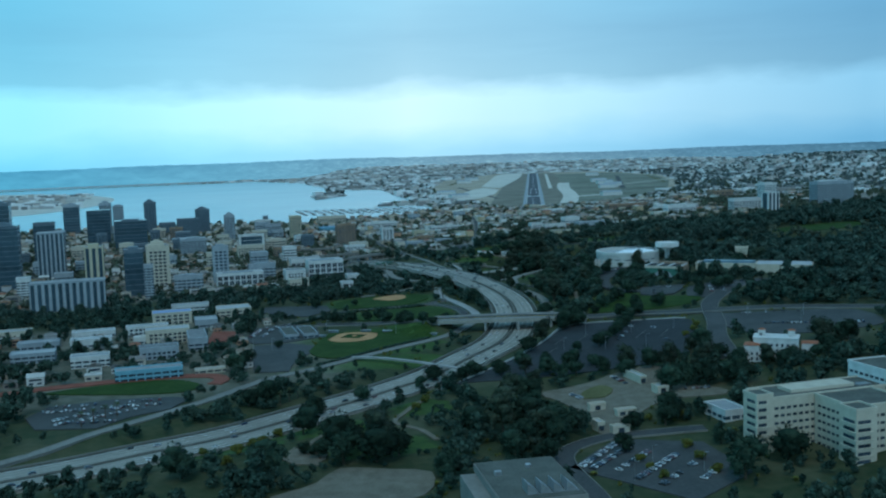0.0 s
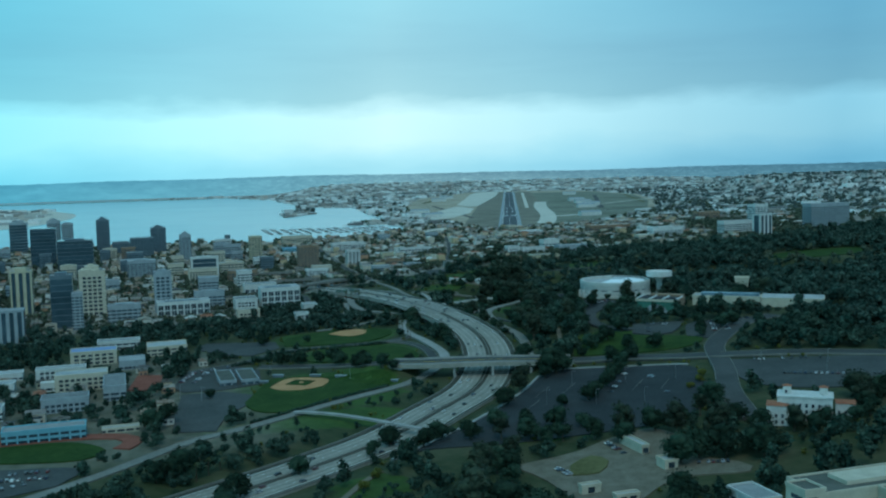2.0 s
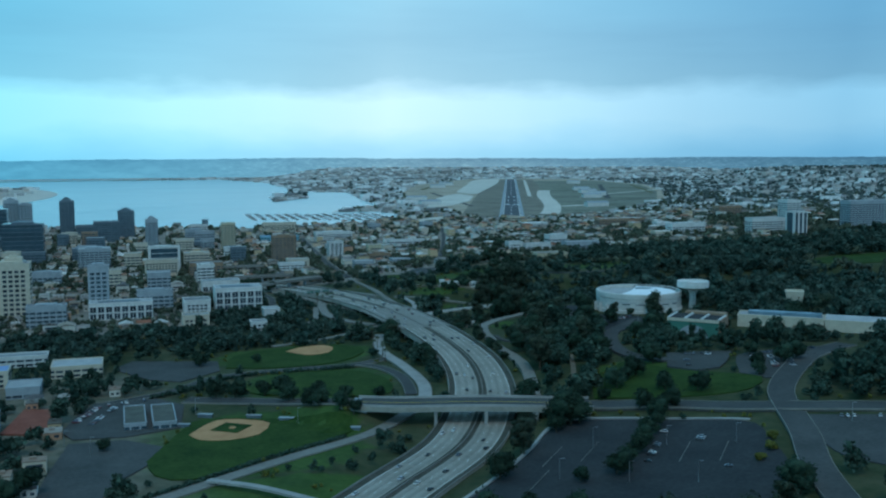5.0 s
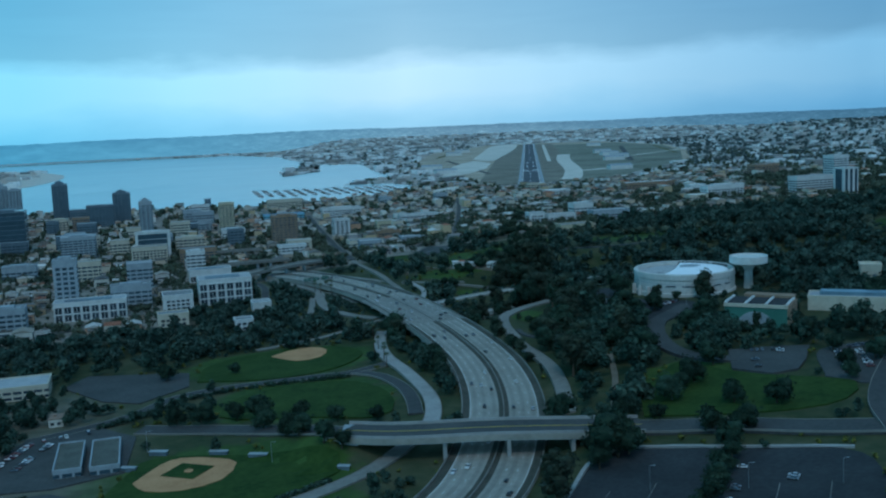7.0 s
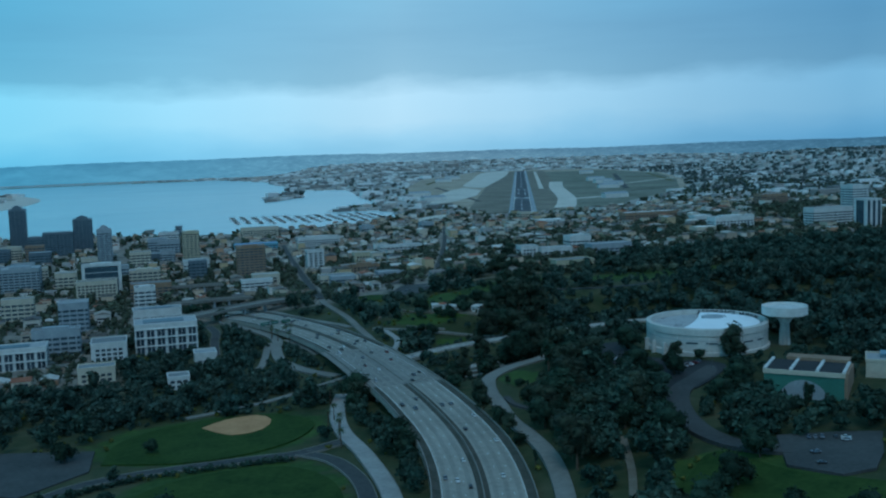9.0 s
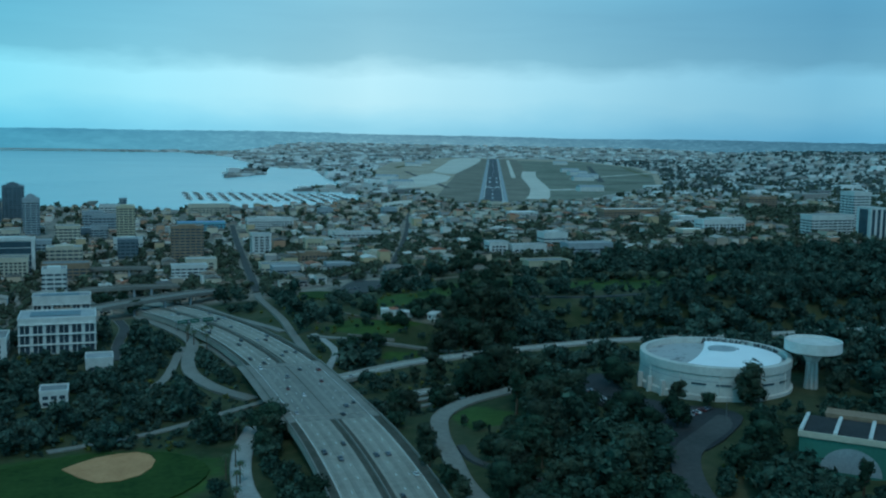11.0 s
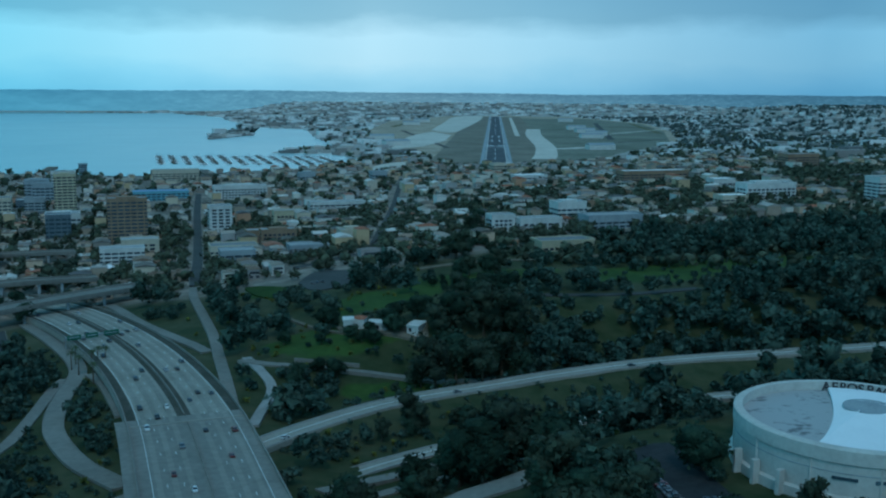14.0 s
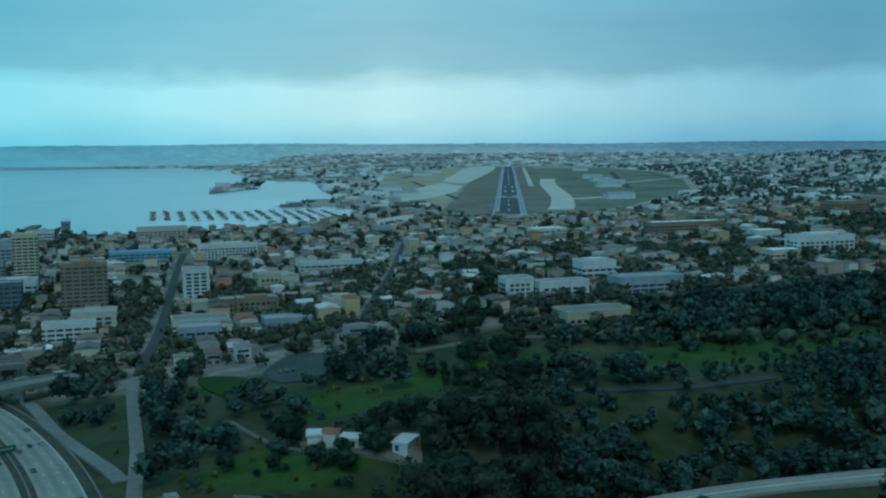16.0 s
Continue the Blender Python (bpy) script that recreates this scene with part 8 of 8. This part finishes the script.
def crowd_car(x, y, z, turn, scale):
    """Adds a car to the crowded car park by the school, where single cars can hardly be told apart."""
    c, q = math.cos(turn) * scale, math.sin(turn) * scale
    for part_ob in first_car[0].children:
        if part_ob.name.startswith("wheel"):
            continue
        n = len(crowd.v)
        crowd.v += [(x + v.co.x * c - v.co.y * q, y + v.co.x * q + v.co.y * c, z + v.co.z * scale - (0.005 if part_ob.name.startswith("cabin") else 0)) for v in part_ob.data.vertices]
        crowd.f += [[n + i for i in p.vertices] for p in part_ob.data.polygons]


def park(ax, ay, bx, by, n, fill, seed, lift=0.36):
    """A row of parked cars from a to b."""
    rnd = random.Random(seed)
    t = math.atan2(by - ay, bx - ax)
    for k in range(n):
        if rnd.random() < fill:
            u = (k + 0.5) / n
            x, y = ax + (bx - ax) * u, ay + (by - ay) * u
            (crowd_car if ax < 62 else put_car)(x, y, gz(x, y) + lift, t + rnd.choice((0, math.pi)) + rnd.uniform(-0.05, 0.05), rnd.uniform(0.95, 1.15))


for k, (ax, ay, bx, by, n, fill, lift) in enumerate([
        (119, 267, 141, 286, 20, 0.85, 0.36), (121, 264, 142, 280, 17, 0.8, 0.36), (125, 258, 147, 275, 18, 0.8, 0.36), (129, 251, 152, 268, 18, 0.7, 0.36), (133, 244, 155, 260, 17, 0.6, 0.36), (137, 238, 158, 252, 14, 0.4, 0.36),
        (-40, 388, -8, 402, 22, 0.6, 0.42), (-36, 382, -4, 396, 22, 0.5, 0.42), (-42, 404, 4, 400, 28, 0.6, 0.42), (-38, 411, 4, 407, 26, 0.6, 0.42), (-36, 384, -14, 380, 14, 0.6, 0.42),
        (50, 530, 58, 552, 14, 0.7, 0.42), (55, 526, 63, 548, 14, 0.6, 0.42), (60, 552, 74, 555, 9, 0.6, 0.42),
        (206, 418, 227, 443, 18, 0.35, 0.36), (226, 424, 236, 434, 8, 0.15, 0.36), (276, 515, 284, 510, 6, 0.6, 0.72), (268, 498, 272, 506, 5, 0.6, 0.72), (222, 402, 230, 420, 10, 0.2, 0.36),
        (266, 424, 296, 404, 20, 0.45, 0.36), (262, 400, 284, 378, 16, 0.5, 0.36), (284, 376, 300, 366, 10, 0.6, 0.36),
        (284, 476, 296, 498, 14, 0.8, 0.42), (290, 474, 302, 496, 14, 0.8, 0.42), (297, 474, 308, 494, 12, 0.7, 0.42), (302, 500.5, 327, 501, 20, 0.75, 0.46), (281, 506, 284, 510, 3, 0.5, 0.72),
        (277.4, 626.5, 275.8, 612.5, 11, 0.9, 0.46), (280, 616, 284.5, 614, 4, 0.8, 0.46), (281, 602, 283.5, 600.5, 2, 1, 0.46), (289, 594, 297, 597, 7, 0.95, 0.42), (259, 838, 278, 836, 10, 0.4, 0.42),
        (176.5, 363, 176, 350, 9, 0.7, 0.4), (151.5, 348, 152.5, 340, 5, 0.7, 0.4), (189.5, 330, 198, 325, 7, 0.7, 0.4)]):
    park(ax, ay, bx, by, n, fill, k, lift)
tagged(link("parked_cars", crowd.mesh("parked_cars", M["carlot"])), "crowded parked cars in many colours beside the school", "cars", kind="stuff")

# kerb round the main car park and painted bays
ribbon("car_park_kerb", curve([(108, 382, 0), (135, 404, 0), (163, 428, 0), (183, 448, 0), (194, 461, 0), (204, 467, 0), (214, 462, 0), (232, 447, 0), (250, 433, 0)]), 1.1, M["pale"], "pale kerb along the edge of the car park", lift=0.7, category="kerb", keep=False)
bay_me = Shape().box(-0.07, 0.07, -18, 18, 0, 0.05).mesh("bay_line", M["worn"])
for x, y, a in ((201, 440, -40), (223, 424, -40), (232, 418, -40), (212, 432, -40), (190, 442, -40), (178, 425, -40)):
    tagged(link("bay_line", bay_me, m=Matrix.Translation((x, y, gz(x, y) + 0.5)) @ Matrix.Rotation(radians(a), 4, "Z")), "faded white line on the car park", "marking", "car park lines", "structure")


# ---- marina ----
def make_marina():
    rnd = random.Random(41)
    dock = Shape().box(-0.7, 0.7, -70, 70, 0, 1.1)
    for k in range(-66, 67, 7):
        dock.box(-2.8, 2.8, k - 0.5, k + 0.5, 0, 1.0)
    me = dock.mesh("dock", M["wood"])
    sv, sf, mv, mf = [], [], [], []
    spots = [(255 + 14.6 * k, 1700 - 3.2 * k + 9 * math.sin(k * 1.7)) for k in range(14)]
    for x, y in spots:
        tagged(link("dock", me, m=Matrix.Translation((x, y, WATER_Z)) @ Matrix.Rotation(radians(-2), 4, "Z")), "long wooden marina dock with finger piers", "dock", "marina docks")
        for k in range(-66, 67, 6):
            for sx in (-2.4, 2.4):
                if rnd.random() < 0.45:
                    c, s = math.cos(radians(-2)), math.sin(radians(-2))
                    px, py = x + sx * c - k * s, y + sx * s + k * c
                    n = len(sv)
                    sv += [(px - 2.4, py, WATER_Z), (px - 1, py - 0.7, WATER_Z), (px + 2, py - 0.7, WATER_Z), (px + 2, py + 0.7, WATER_Z), (px - 1, py + 0.7, WATER_Z)]
                    sv += [(a, b, WATER_Z + 1.0) for a, b, _ in sv[n:n + 5]]
                    sf += [[n + 5, n + 6, n + 7, n + 8, n + 9]] + [[n + i, n + (i + 1) % 5, n + 5 + (i + 1) % 5, n + 5 + i] for i in range(5)]
                    if rnd.random() < 0.5:
                        j = len(mv)
                        mv += [(px - 0.12, py, WATER_Z + 1), (px + 0.12, py, WATER_Z + 1), (px, py + 0.12, WATER_Z + 1), (px, py, WATER_Z + 7)]
                        mf += [[j, j + 1, j + 3], [j + 1, j + 2, j + 3], [j + 2, j, j + 3]]
    tagged(link("moored_boats", mesh_of("moored_boats", sv, sf, M["boat"])), "white moored boats along the docks", "boats", kind="stuff")
    tagged(link("boat_masts", mesh_of("boat_masts", mv, mf, M["steel"])), "thin masts of the moored boats", "masts", kind="stuff")
    for x, y, a in ((288, 1488, 1), (321, 1496, 1), (140, 1560, -5)):
        tagged(link("wharf", Shape().box(-5, 5, -28, 28, -0.5, 1.6).mesh("wharf", M["wood"]), m=Matrix.Translation((x, y + 14, WATER_Z)) @ Matrix.Rotation(radians(a), 4, "Z")), "dark wooden wharf at the waterfront", "wharf", "wharves")


make_marina()


# ---- street furniture ----
def lamp_post(x, y, h):
    z = gz(x, y)
    ob = tagged(link("street_lamp", Shape().tube(0, 0, [(0.10, -0.3), (0.06, h)], 6).mesh("street_lamp", M["steel"]), m=Matrix.Translation((x, y, z))), "tall grey steel street lamp", "lamp", "street lamps")
    link("arm", Shape().box(-0.04, 1.1, -0.04, 0.04, h - 0.05, h + 0.04).mesh("arm", M["steel"]), ob)
    link("head", Shape().box(0.9, 1.4, -0.12, 0.12, h - 0.1, h + 0.02).mesh("head", M["grey"]), ob)
    return ob


post = lamp_post(180, 420, 6)
for x, y in ((195, 408), (210, 398), (200, 440), (218, 428), (235, 418), (128, 250), (140, 262), (150, 250), (272, 414), (290, 396), (280, 384), (48, 500), (56, 490), (90, 530), (122, 505), (275, 596), (296, 588)):
    copy_thing(post, Matrix.Translation((x, y, gz(x, y))))
sign = tagged(link("gantry_sign", Shape().box(-4, 4, -0.15, 0.15, 0, 1.7).mesh("gantry_sign", M["signgreen"]), m=Matrix.Translation((205, 474, 11.8)) @ Matrix.Rotation(radians(-20), 4, "Z")), "green freeway sign panel on the overpass", "sign")
for x in (-2.2, 1.4):
    link("text_bar", Shape().box(x - 1.2, x + 1.2, -0.2, -0.16, 0.9, 1.2).mesh("text_bar", M["paint"]), sign)


def sign_gantry(a, b, z):
    """A steel beam across the carriageway on two posts, with sign panels."""
    span, turn = math.hypot(b[0] - a[0], b[1] - a[1]), math.atan2(b[1] - a[1], b[0] - a[0])
    ob = tagged(new("sign_gantry"), "dark steel sign gantry across the freeway lanes", "gantry")
    ob.matrix_basis = Matrix.Translation((a[0], a[1], z)) @ Matrix.Rotation(turn, 4, "Z")
    link("beam", Shape().box(-0.3, span + 0.3, -0.25, 0.25, -0.35, 0.35).mesh("beam", M["steel"]), ob)
    for x, p in ((0.0, a), (span, b)):
        foot = min(gz(*p), z - 3.0) - z
        link("post", Shape().tube(x, 0, [(0.22, foot - 0.4), (0.2, 0)], 8).mesh("post", M["steel"]), ob)
    for x0, x1 in ((0.5, 4.6), (6.0, 9.8), (11.6, span)):
        panel = link("panel", Shape().box(x0, x1, -0.42, -0.26, -0.55, 0.95).mesh("panel", M["signgreen"]), ob, "dark green sign panel")
        link("text_bar", Shape().box(x0 + 0.4, x1 - 0.5, -0.46, -0.43, 0.1, 0.4).mesh("text_bar", M["grey"]), panel)


sign_gantry((176.8, 795.5), (192, 801), 10.4)
wall_line = np.array([(x, y, gz(x, y) + 1.0) for x, y, _ in curve([(236, 743.2, 0), (242, 741.6, 0), (248, 740.4, 0), (253, 739.2, 0)], 2.0)])
ribbon("retaining_wall", wall_line, 0.5, M["worn"], "low pale retaining wall above the ramp road", depth=2.2, category="wall", keep=False)
